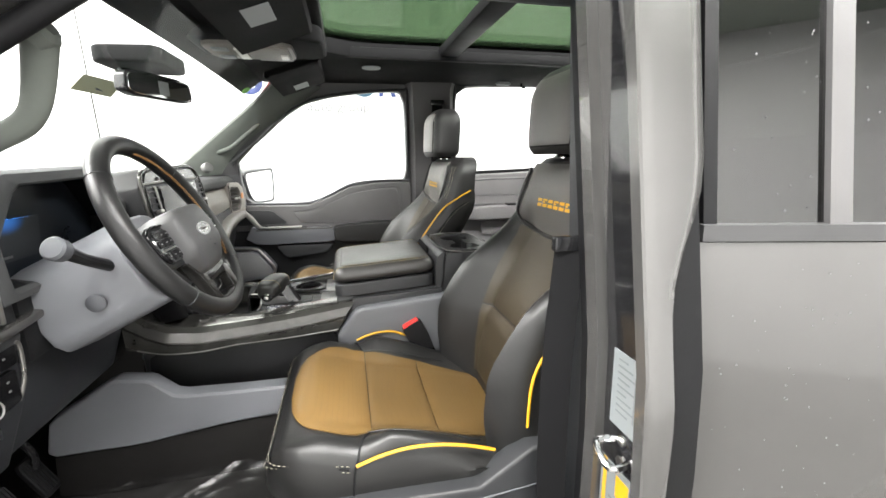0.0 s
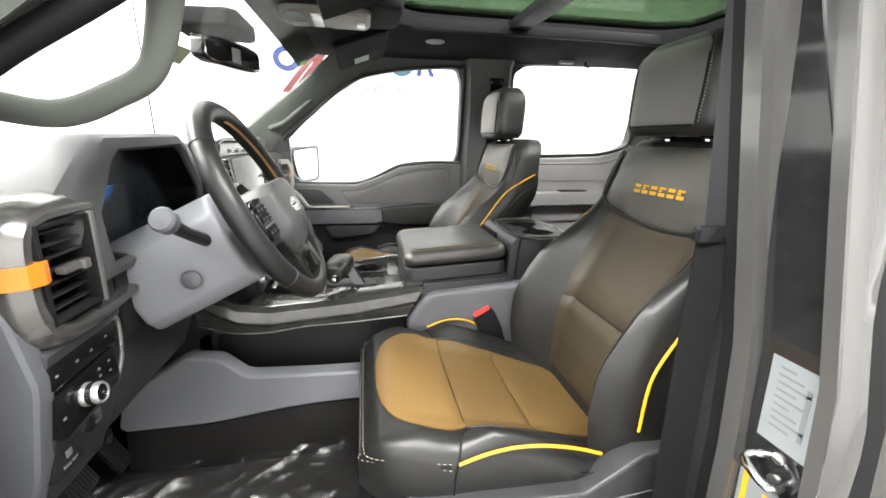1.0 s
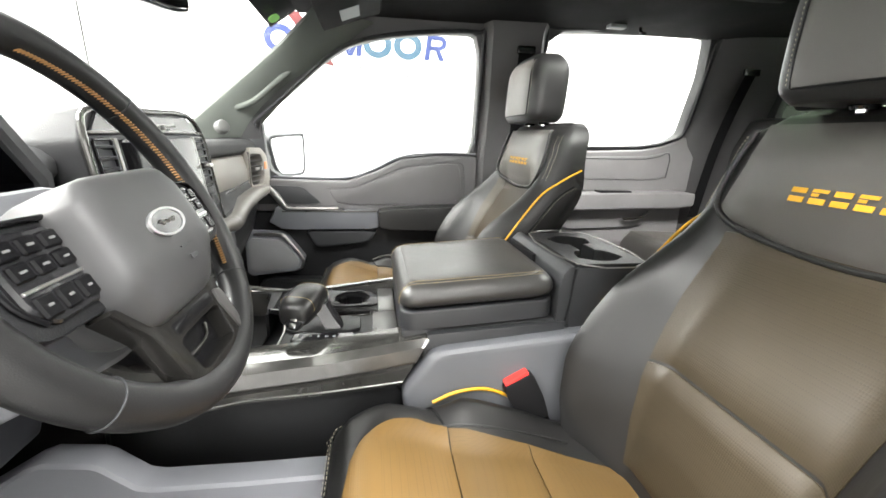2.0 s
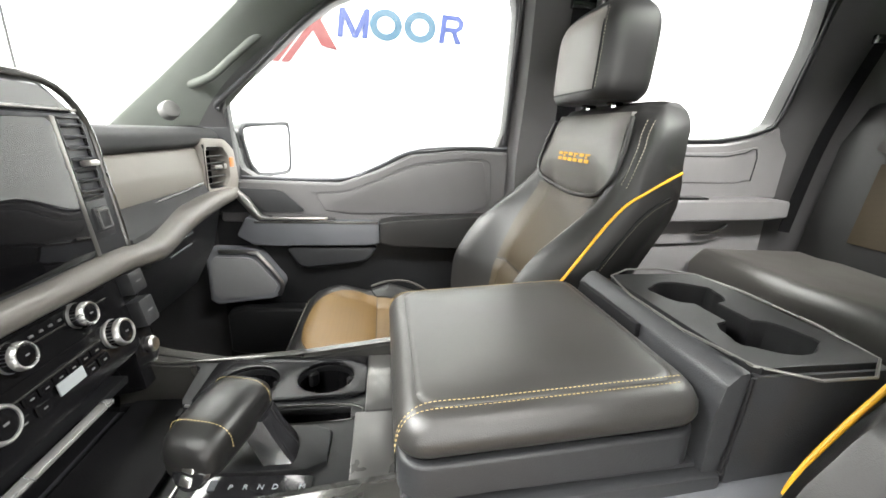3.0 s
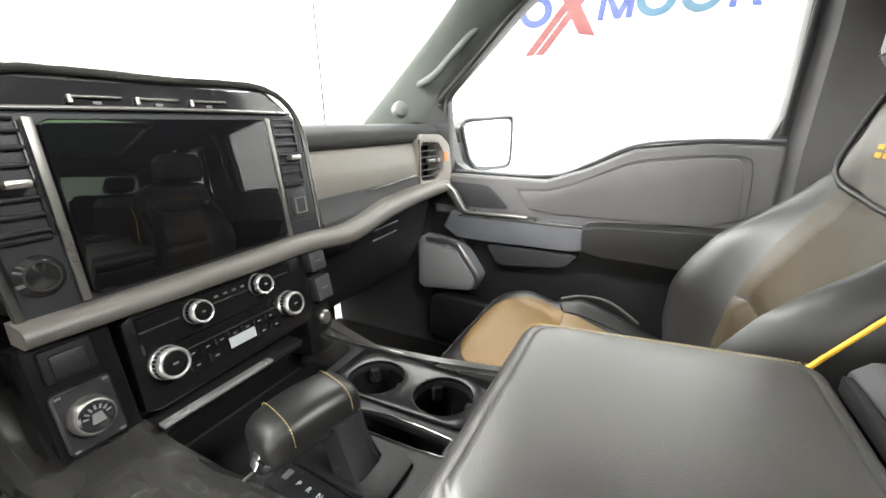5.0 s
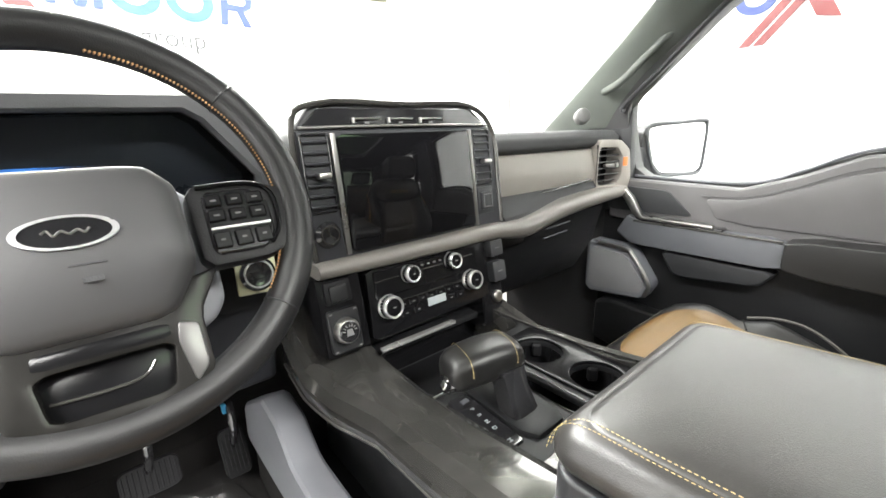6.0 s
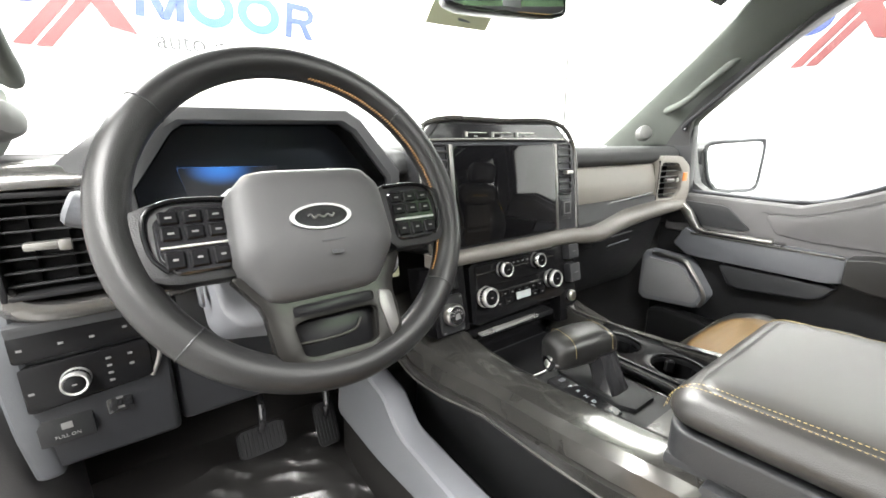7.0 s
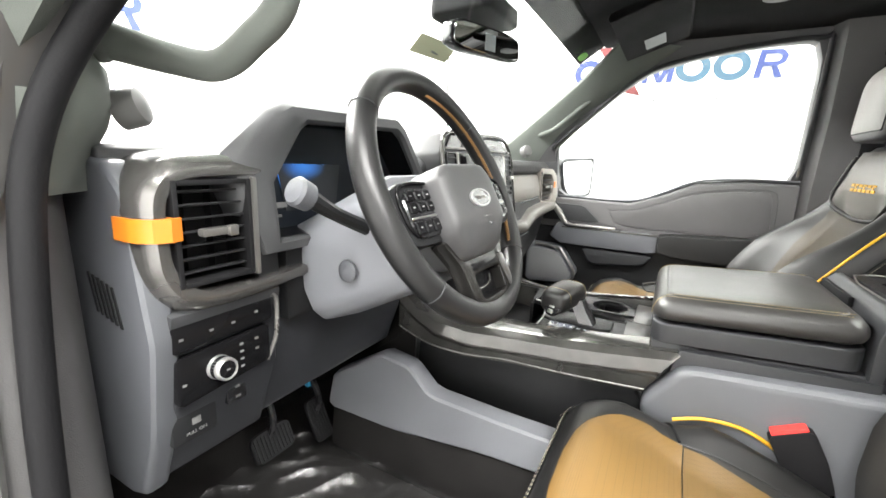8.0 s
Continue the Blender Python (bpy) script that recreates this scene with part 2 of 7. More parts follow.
def sweep(pts, section, steps=6):
    """A section of (back, up) offsets swept along a path that runs mainly along x; pts carry (x, y, z, scale)."""
    path = smooth_path([p[:3] for p in pts], steps)
    rings = []
    for i, p in enumerate(path):
        f = i / steps
        k = min(int(f), len(pts) - 1)
        k2 = min(k + 1, len(pts) - 1)
        s = pts[k][3] + (pts[k2][3] - pts[k][3]) * (f - k)
        rings.append([(p.x, p.y + s * a, p.z + s * b) for a, b in section])
    return loft(rings)


def smooth_path(pts, steps=6, closed=False):
    """Catmull-Rom through the points."""
    p = [Vector(q) for q in pts]
    n = len(p)
    out = []
    for i in range(n if closed else n - 1):
        a, b, c, d = (p[(i + k) % n] if closed else p[min(max(i + k, 0), n - 1)] for k in (-1, 0, 1, 2))
        for s in range(steps):
            t = s / steps
            out.append(0.5 * (2 * b + (c - a) * t + (2 * a - 5 * b + 4 * c - d) * t * t + (3 * b - a - 3 * c + d) * t**3))
    if not closed:
        out.append(p[-1])
    return out


def tube(pts, r, closed=False, n=10, steps=6, flat=1.0, up=None):
    """A round (or flattened) section swept along a smooth path; r may be one number or one for each point."""
    path = smooth_path(pts, steps, closed)
    rad = r if isinstance(r, (list, tuple)) else [r] * len(pts)
    m = len(path)
    rings = []
    side = None
    for i, p in enumerate(path):
        a = path[(i - 1) % m] if closed or i else path[0]
        b = path[(i + 1) % m] if closed or i < m - 1 else path[-1]
        t = (b - a).normalized()
        if up is not None:
            side = t.cross(Vector(up)).normalized()
        elif side is None:
            side = t.orthogonal().normalized()
        else:
            side = (side - t * side.dot(t)).normalized()
        over = t.cross(side)
        f = i / steps
        k = min(int(f), len(rad) - 1)
        k2 = (k + 1) % len(rad) if closed else min(k + 1, len(rad) - 1)
        rr = rad[k] + (rad[k2] - rad[k]) * (f - k)
        rings.append([p + rr * (math.cos(q) * side + flat * math.sin(q) * over) for q in (2 * math.pi * j / n for j in range(n))])
    if closed:
        rings.append(rings[0])
        bm = loft(rings, caps=False)
        bmesh.ops.remove_doubles(bm, verts=bm.verts, dist=1e-6)
        return bm
    return loft(rings)


def lathe(profile, m, n=28, caps=True):
    """A profile of (radius, height) turned about the local z axis and placed by m."""
    rings = [[(r * math.cos(2 * math.pi * k / n), r * math.sin(2 * math.pi * k / n), h) for k in range(n)] for r, h in profile]
    bm = loft(rings, caps)
    bm.transform(m)
    return bm


def sheet(fn, nu, nv, thick=0.0, push=(0, 0, 1)):
    """A grid surface fn(u, v); with thick it gets a back side along push."""
    bm = bmesh.new()
    g = [[bm.verts.new(fn(i / nu, j / nv)) for j in range(nv + 1)] for i in range(nu + 1)]
    for i in range(nu):
        for j in range(nv):
            bm.faces.new((g[i][j], g[i + 1][j], g[i + 1][j + 1], g[i][j + 1]))
    if thick:
        ex = bmesh.ops.extrude_face_region(bm, geom=list(bm.faces))
        for e in ex["geom"]:
            if isinstance(e, bmesh.types.BMVert):
                e.co += Vector(push) * thick
    bmesh.ops.recalc_face_normals(bm, faces=bm.faces)
    return bm


def chaikin(poly, rounds=2, cut=0.2):
    for _ in range(rounds):
        out = []
        for (ax, ay), (bx, by) in zip(poly, poly[1:] + poly[:1]):
            out += [(ax + (bx - ax) * cut, ay + (by - ay) * cut), (bx + (ax - bx) * cut, by + (ay - by) * cut)]
        poly = out
    return poly


def pierced(outer, holes, put, push, bev=0.004):
    """A flat board with holes: outlines in (u, v), laid into space by put, with a depth along push."""
    bm = bmesh.new()
    edges = []
    for loop in (outer, *holes):
        vs = [bm.verts.new((u, v, 0)) for u, v in loop]
        edges += [bm.edges.new((vs[i], vs[(i + 1) % len(vs)])) for i in range(len(vs))]
    bmesh.ops.triangle_fill(bm, edges=edges, use_beauty=True, use_dissolve=False)
    ex = bmesh.ops.extrude_face_region(bm, geom=list(bm.faces))
    back = [e for e in ex["geom"] if isinstance(e, bmesh.types.BMVert)]
    for v in bm.verts:
        v.co = Vector(put(v.co.x, v.co.y))
    for v in back:
        v.co += Vector(push)
    bmesh.ops.recalc_face_normals(bm, faces=bm.faces)
    return bevel(bm, bev, 2, 50) if bev else bm


def axes(origin, x, y, z):
    """A matrix with these axes."""
    x, y, z = Vector(x).normalized(), Vector(y).normalized(), Vector(z).normalized()
    return Matrix(((x.x, y.x, z.x, origin[0]), (x.y, y.y, z.y, origin[1]), (x.z, y.z, z.z, origin[2]), (0, 0, 0, 1)))


def lerp_table(table, t):
    for (a, va), (b, vb) in zip(table, table[1:]):
        if t <= b:
            f = max(0.0, (t - a) / (b - a))
            return va + (vb - va) * f
    return table[-1][1]


def words(name, text, size, m, material, parent, depth=0.0004):
    """Lettering in the built-in font, turned into a mesh; m places its lower left corner."""
    cu = bpy.data.curves.new(name, "FONT")
    cu.body, cu.size, cu.extrude = text, size, depth
    tmp = bpy.data.objects.new(name, cu)
    me = bpy.data.meshes.new_from_object(tmp)
    bpy.data.objects.remove(tmp)
    bpy.data.curves.remove(cu)
    bm = bmesh.new()
    bm.from_mesh(me)
    bpy.data.meshes.remove(me)
    bm.transform(m)
    return part(name, bm, material, parent, smooth=False)


def stitches(path, parent, material, length=0.005, gap=0.004, r=0.0009, name="stitching"):
    """A row of thread stitches along a path of points, as one part."""
    bm = bmesh.new()
    pts = smooth_path(path, 12)
    run, on, seg = 0.0, True, [pts[0]]
    for a, b in zip(pts, pts[1:]):
        d = (b - a).length
        pos = 0.0
        while pos < d:
            need = (length if on else gap) - run
            step = min(need, d - pos)
            pos += step
            run += step
            q = a + (b - a) * (pos / d)
            if on:
                seg.append(q)
            if run >= (length if on else gap) - 1e-9:
                if on and len(seg) > 1:
                    s, e = seg[0], seg[-1]
                    t = (e - s).normalized()
                    u = t.orthogonal().normalized()
                    w = t.cross(u)
                    ring = [[bm.verts.new(c + r * k * (math.cos(x) * u + math.sin(x) * w)) for x in (0, 1.57, 3.14, 4.71)] for c, k in ((s, 0.6), ((s + e) / 2, 1.0), (e, 0.6))]
                    for g, h in zip(ring, ring[1:]):
                        for i in range(4):
                            bm.faces.new((g[i], g[(i + 1) % 4], h[(i + 1) % 4], h[i]))
                on = not on
                run = 0.0
                seg = [q]
    return part(name, bm, material, parent)
CX = -0.03  # the truck's centre line


def mir(p):
    return (2 * CX - p[0], p[1], p[2])


# ---- the booth ----
tagged(part("floor", box(-3.6, 2.75, -4.6, 3.3, -0.1, 0.0, 0), FLOOR), "smooth grey concrete floor of the photo booth", "floor", kind="structure")
for wname, wb in [("wall_east", (2.75, 2.9, -4.6, 3.3, -0.1, 3.5)), ("wall_west", (-3.75, -3.6, -4.6, 3.3, -0.1, 3.5)), ("wall_north", (-3.75, 2.9, 3.3, 3.45, -0.1, 3.5)), ("wall_south", (-3.75, 2.9, -4.75, -4.6, -0.1, 3.5))]:
    tagged(part(wname, box(*wb, 0), WALL), "plain white painted wall of the photo booth", "wall", kind="structure")
tagged(part("ceiling", box(-3.6, 2.75, -4.6, 3.3, 3.42, 3.5, 0), CEIL), "grey-green ceiling above the booth", "ceiling", kind="structure")
for lx, ly, lsx, lsy, lw in LAMPS:
    lp = thing("ceiling_light", (lx, ly, 3.4), "large white luminous ceiling panel in a thin frame", "light", "ceiling lights")
    part("diffuser", box(lx - lsx / 2, lx + lsx / 2, ly - lsy / 2, ly + lsy / 2, 3.385, 3.395, 0), LAMPGLOW, lp)
    part("frame", box(lx - lsx / 2 - 0.04, lx + lsx / 2 + 0.04, ly - lsy / 2 - 0.04, ly + lsy / 2 + 0.04, 3.396, 3.42, 0.004), SATIN, lp)


def wall_logo(m, tag, size, line):
    """Coloured shapes of the booth's wall sign, drawn flat: rings, bars and crossing bands."""
    m = m @ Matrix.Diagonal((size, size, 1, 1))
    sign = thing("wall_sign", m.translation, tag, "wall sign", "wall signs")

    def ring(x, material):
        n = 40
        rings = []
        for k, d in ((1.05, 0.0), (1.05, 0.004), (0.58, 0.004), (0.58, 0.0)):
            rings.append([(x + k * 0.098 * math.cos(2 * math.pi * i / n), 0.086 + k * 0.088 * math.sin(2 * math.pi * i / n), d) for i in range(n)])
        bm = loft(rings + [rings[0]], caps=False)
        bm.transform(m)
        part("ring", bm, material, sign)

    def bars(name, polys, material):
        for k, poly in enumerate(polys):
            bm = prism(poly, "z", 0.0, (0.004 if name == "bar" else 0.006) + 0.001 * k, 0)
            bm.transform(m)
            part(name, bm, material, sign)

    bars("bar", [[(-0.33, 0), (-0.295, 0), (-0.275, 0.17), (-0.31, 0.17)], [(-0.175, 0), (-0.14, 0), (-0.12, 0.17), (-0.155, 0.17)], [(-0.31, 0.17), (-0.275, 0.17), (-0.215, 0.05), (-0.235, 0.0)], [(-0.155, 0.17), (-0.12, 0.17), (-0.20, 0.0), (-0.235, 0.0)]], LOGO_BLUE)
    ring(-0.02, LOGO_AQUA)
    ring(0.20, LOGO_AQUA)
    bars("bar", [[(0.325, 0), (0.36, 0), (0.38, 0.17), (0.345, 0.17)], [(0.38, 0.17), (0.46, 0.165), (0.49, 0.13), (0.455, 0.13), (0.44, 0.14), (0.375, 0.142)], [(0.49, 0.13), (0.48, 0.09), (0.44, 0.068), (0.44, 0.095), (0.455, 0.11), (0.455, 0.13)], [(0.365, 0.07), (0.44, 0.068), (0.44, 0.095), (0.37, 0.097)], [(0.41, 0.07), (0.44, 0.068), (0.475, 0.0), (0.435, 0.0)]], LOGO_BLUE)
    ring(-0.70, LOGO_BLUE)
    bars("band", [[(-0.755, -0.165), (-0.70, -0.165), (-0.30, 0.33), (-0.355, 0.33)], [(-0.685, -0.165), (-0.635, -0.165), (-0.235, 0.33), (-0.285, 0.33)], [(-0.43, -0.06), (-0.33, -0.08), (-0.47, 0.17), (-0.56, 0.17)], [(-0.56, 0.26), (-0.65, 0.26), (-0.58, 0.17), (-0.5, 0.17)]], LOGO_RED)
    words("lettering", "auto group", 0.115, m @ pose(-0.27, -0.125, 0.003), line, sign, 0.002)
    return sign


wall_logo(axes((2.746, 0.093, 1.976), (0, -1, 0), (0, 0, 1), (-1, 0, 0)), "blue rings and bars with red crossing bands on the white wall", 1.08, LOGO_PALE)
wall_logo(axes((0.002, 3.296, 2.083), (1, 0, 0), (0, 0, 1), (0, -1, 0)), "blue and aqua shapes with red crossing bands on the white wall", 1.346, LOGO_GREY)

# ---- the cab shell ----
tagged(part("cab_floor", box(-0.86, 0.80, -1.7, 1.05, 0.56, 0.62, 0.01), CARPET), "charcoal carpeted floor of the cab", "floor", kind="structure")
tagged(part("firewall", box(-0.84, 0.78, 1.05, 1.10, 0.56, 1.34, 0), CARPET), "black carpeted bulkhead behind the pedals", "wall", kind="structure")


def side_x(z):
    return 0.79 - 0.36 * (z - 1.25) if z > 1.25 else 0.79 + 0.02 * min(1, (1.25 - z) / 0.3)


FRONT_WIN = [(0.565, 1.415), (0.548, 1.214), (0.266, 1.213), (0.162, 1.249), (0.059, 1.299), (-0.092, 1.315), (-0.22, 1.313), (-0.195, 1.715), (-0.056, 1.712), (0.114, 1.691), (0.237, 1.661), (0.332, 1.603), (0.451, 1.505)]
REAR_WIN = [(-0.43, 1.74), (-1.05, 1.765), (-1.085, 1.63), (-1.095, 1.42), (-1.05, 1.388), (-0.94, 1.362), (-0.73, 1.353), (-0.47, 1.345)]
CAB_SIDE = [(1.05, 0.56), (1.05, 1.34), (0.86, 1.332), (0.640, 1.492), (0.452, 1.632), (0.322, 1.727), (0.1, 1.785), (-1.65, 1.80), (-1.70, 1.4), (-1.70, 0.56)]
tagged(part("wall_right", pierced(CAB_SIDE, [chaikin(FRONT_WIN, 2, 0.14), chaikin(REAR_WIN, 2, 0.09)], lambda u, v: (side_x(v) + 0.012, u, v), (0.05, 0, 0), 0.006), PADGREY), "dark grey trimmed inner side of the cab with two window openings", "wall", kind="structure")


def pane(name, poly, put, push, material, label):
    ob = tagged(part(name, pierced(poly, [], put, push, 0), material, smooth=False), label, "window", kind="structure")
    ob.visible_shadow = False
    return ob


pane("window_1", FRONT_WIN, lambda u, v: (side_x(v) + 0.035, u, v), (0.004, 0, 0), CLEAR, "clear front side window glass of the cab")
pane("window_2", REAR_WIN, lambda u, v: (side_x(v) + 0.035, u, v), (0.004, 0, 0), CLEAR, "clear rear side window glass of the cab")

# left side: door openings, pillar and rear quarter
LEFT_OPEN = [(0.60, 0.66), (0.61, 1.0), (0.618, 1.25), (0.612, 1.36), (0.575, 1.458), (0.458, 1.548), (0.31, 1.662), (0.16, 1.732), (-0.05, 1.750), (-0.40, 1.755), (-1.05, 1.765), (-1.12, 1.5), (-1.15, 0.9), (-1.0, 0.66)]
tagged(part("wall_left", pierced([(a, b) for a, b in CAB_SIDE if b > 0.5], [chaikin(LEFT_OPEN, 2, 0.12)], lambda u, v: (2 * CX - side_x(v) - 0.012, u, v), (-0.05, 0, 0), 0.008), PAINT), "grey metallic painted door frame of the open cab side", "wall", kind="structure")

# windshield and its frame
WS_UP = Vector((0, -0.52, 0.36)).normalized()


def ws_put(u, v):
    q = Vector((u, 0.935, 1.345)) + WS_UP * v
    return (q.x, q.y, q.z)


pane("window_3", [(-0.80, -0.02), (0.76, -0.02), (0.58, 0.66), (-0.64, 0.66)], ws_put, (0, 0.004, 0.004), CLEAR, "large raked windshield glass above the dashboard")

# roof lining with the sunroof opening
ROOF = [(-0.70, 0.395), (0.64, 0.395), (0.64, -1.7), (-0.70, -1.7)]
SUN = chaikin([(-0.34, 0.135), (0.275, 0.135), (0.275, -0.95), (-0.34, -0.95)], 3, 0.10)


def roof_put(u, v):
    return (u, v, 1.755 + 0.02 * (1 - ((u - CX) / 0.67) ** 2) + (0.03 * (v - 0.1) * -2 if v > 0.1 else 0.0))


tagged(part("ceiling", pierced(ROOF, [SUN], roof_put, (0, 0, 0.05), 0.006), HEADLINER), "black cloth headliner around the sunroof opening", "ceiling", kind="structure")
tagged(part("roof", pierced([(-0.74, 0.45), (0.68, 0.45), (0.68, -1.75), (-0.74, -1.75)], [SUN], lambda u, v: (u, v, 1.83), (0, 0, 0.02), 0.004), PAINT), "grey metallic painted truck roof panel", "roof", kind="structure")
pane("window_4", SUN, lambda u, v: (u, v, 1.822), (0, 0, 0.004), SUNGLASS, "green-tinted panoramic sunroof glass")
tagged(part("trim", join(box(-0.36, 0.29, -0.345, -0.275, 1.785, 1.815, 0.006), box(0.265, 0.31, -0.98, 0.15, 1.770, 1.805, 0.006), box(-0.375, -0.33, -0.98, 0.15, 1.770, 1.805, 0.006), box(-0.34, 0.275, 0.12, 0.15, 1.768, 1.805, 0.006)), RUBBER), "black rails and cross bar of the sunroof", "trim", kind="structure")

# rear wall of the cab with its window
tagged(part("wall_back", pierced([(-0.84, 0.56), (0.78, 0.56), (0.80, 1.3), (0.62, 1.80), (-0.68, 1.80), (-0.86, 1.3)], [chaikin([(-0.68, 1.42), (0.62, 1.42), (0.55, 1.755), (-0.61, 1.755)], 2, 0.12)], lambda u, v: (u, -1.42, v), (0, 0.04, 0), 0.005), DARK_GREY), "dark grey trimmed back wall of the cab", "wall", kind="structure")
pane("window_5", [(-0.70, 1.40), (0.64, 1.40), (0.565, 1.765), (-0.63, 1.765)], lambda u, v: (u, -1.41, v), (0, 0.004, 0), BACKGLASS, "green-tinted rear window glass")


def strip(edge_a, edge_b, out, thick, material, name, label, cat, kind="structure", n=8):
    """A padded pillar cover between two edges, bulging along out."""
    pa, pb = smooth_path(edge_a, n), smooth_path(edge_b, n)
    out = Vector(out)
    rings = []
    for a, b in zip(pa, pb):
        ring = [a + (b - a) * f - out * (thick * (1 - (2 * f - 1) ** 2) ** 0.5 * 0.6) for f in (0, 0.1, 0.3, 0.5, 0.7, 0.9, 1)]
        ring += [b + out * thick, a + out * thick]
        rings.append(ring)
    return tagged(part(name, loft(rings), material), label, cat, kind=kind)


A_WS = [(0.746, 0.841, 1.349), (0.689, 0.634, 1.504), (0.619, 0.449, 1.639), (0.530, 0.324, 1.731)]
A_WIN = [(0.775, 0.60, 1.36), (0.735, 0.455, 1.50), (0.672, 0.31, 1.622), (0.61, 0.16, 1.72)]
strip(A_WS, A_WIN, (0.7, 0.5, 0.2), 0.025, PILLAR, "pillar_trim", "green-grey cloth covered windshield pillar", "pillar")
strip([mir(p) for p in A_WS], [mir((x, y + 0.02, z + 0.03)) for x, y, z in A_WIN], (-0.7, 0.5, 0.2), 0.025, PILLAR, "pillar_trim", "green-grey cloth covered windshield pillar", "pillar")
# header above the windshield
tagged(part("header_trim", sheet(lambda u, v: (-0.66 + 1.27 * u, 0.47 - 0.10 * v, 1.685 + 0.07 * v + 0.01 * math.sin(math.pi * u)), 16, 4, 0.03, (0, 0.3, 1)), HEADLINER), "black cloth front edge of the headliner", "trim", kind="structure")
# middle pillar, right
tagged(part("pillar_trim", loft([[(side_x(z) + 0.01, y0, z), (side_x(z) - 0.03, y0 - 0.02, z), (side_x(z) - 0.035, y1 + 0.03, z), (side_x(z) + 0.01, y1, z)] for z, y0, y1 in ((0.62, -0.24, -0.46), (1.3, -0.235, -0.455), (1.5, -0.225, -0.44), (1.72, -0.205, -0.425), (1.78, -0.19, -0.44))]), DOOR_GREY, sharp=25), "dark grey middle pillar cover between the doors", "pillar", kind="structure")

# ---- middle pillar of the open side, with its seals ----
pil = thing("door_pillar", (-0.84, -0.30, 0.66), "grey metallic door pillar with black seals and stickers", "pillar", kind="structure")


def lx(z, off):
    """x of the open side's skin at a height, moved inwards by off."""
    return -0.905 + (0.184 * (z - 1.1) if z > 1.1 else 0.0) + off


def band(name, y0, y1, o0, o1, material, zs=(0.66, 0.8, 1.0, 1.15, 1.3, 1.42, 1.55, 1.66, 1.74), label=""):
    return part(name, loft([[(lx(z, o0), y0, z), (lx(z, o1), y0, z), (lx(z, o1), y1, z), (lx(z, o0), y1, z)] for z in zs]), material, pil, label, sharp=40)


part("inner_trim", loft([[(lx(z, 0.126), -0.285, z), (lx(z, o - 0.012), -0.285, z), (lx(z, o), -0.297, z), (lx(z, o + 0.004), -0.42, z), (lx(z, 0.126), -0.42, z)] for z, o in ((0.66, 0.232), (0.9, 0.224), (1.1, 0.208), (1.3, 0.190), (1.5, 0.173), (1.66, 0.160), (1.74, 0.155))]), DARK_GREY, pil, "dark grey inner pillar trim", sharp=40)
band("core", -0.300, -0.355, -0.024, 0.126, RUBBER)
band("seal", -0.272, -0.30, 0.108, 0.127, RUBBER, label="black rubber door seal")
band("flange", -0.268, -0.30, 0.077, 0.104, PAINT)
band("jamb", -0.287, -0.301, -0.012, 0.077, PAINT, label="grey painted door jamb")
part("latch_panel", loft([[(lx(z, o0), -0.284, z), (lx(z, o1), -0.284, z), (lx(z, o1), -0.29, z), (lx(z, o0), -0.29, z)] for z, o0, o1 in ((0.66, -0.010, 0.075), (0.9, -0.010, 0.075), (1.15, -0.010, 0.075), (1.28, -0.009, 0.072), (1.38, -0.003, 0.064), (1.46, 0.008, 0.054), (1.54, 0.018, 0.046), (1.62, 0.026, 0.040), (1.72, 0.030, 0.037))]), GLOSS, pil, sharp=40)
band("edge", -0.265, -0.305, -0.030, -0.012, PAINT)


def flare(z):
    f = max(0.0, min(1.0, (z - 1.22) / 0.2))
    return 0.004 + 0.066 * f * f * (3 - 2 * f)


part("outer_panel", loft([[(lx(z, -0.026), -0.266, z), (lx(z, -0.032), -0.272, z), (lx(z, -0.034), -0.285, z), (lx(z, -0.034), -0.30 - flare(z) * 0.55, z), (lx(z, -0.029), -0.30 - flare(z) * 0.85, z), (lx(z, -0.018), -0.30 - flare(z), z), (lx(z, 0.0), -0.30 - flare(z), z), (lx(z, -0.016), -0.27, z)] for z in [0.66 + 1.14 * k / 30 for k in range(31)]]), PAINT, pil, sharp=60)
part("gap_seal", loft([[(lx(z, -0.008), -0.306, z), (lx(z, -0.004), -0.362, z), (lx(z, 0.10), -0.42, z), (lx(z, 0.10), -0.31, z)] for z in (0.66, 1.0, 1.3, 1.8)]), RUBBER, pil)

# padded foot of the windshield pillar
tagged(part("pillar_trim", loft([[(-0.785 - d, 0.60 + d, z), (-0.757 - d, 0.625 + d, z), (-0.730 - d, 0.675, z), (-0.714 - d, 0.73, z), (-0.725 - d, 0.80, z), (-0.80, 0.95, z), (-0.83, 0.95, z), (-0.83, 0.60 + d, z)] for z, d in ((1.30, 0.03), (1.345, 0.02), (1.365, 0.008), (1.39, 0.0), (1.425, 0.002), (1.45, 0.02))]), PILLAR, sharp=50), "green-grey cloth foot of the windshield pillar", "pillar", kind="structure")

# hinge pillar of the open side and the rubber seal round the door opening
tagged(part("pillar_trim", loft([[(-0.7675, 0.95, z), (-0.7685, 0.86, z), (-0.7715, 0.735 + d, z), (-0.782, 0.685 + d, z), (-0.815, 0.642 + d, z), (-0.862, 0.622 + d, z), (-0.90, 0.63 + d, z), (-0.90, 0.95, z)] for z, d in ((0.62, -0.02), (0.9, -0.012), (1.1, -0.005), (1.25, 0.0), (1.34, 0.0), (1.40, 0.0))]), DOOR_GREY, sharp=50), "dark grey hinge pillar cover beside the dashboard", "pillar", kind="structure")
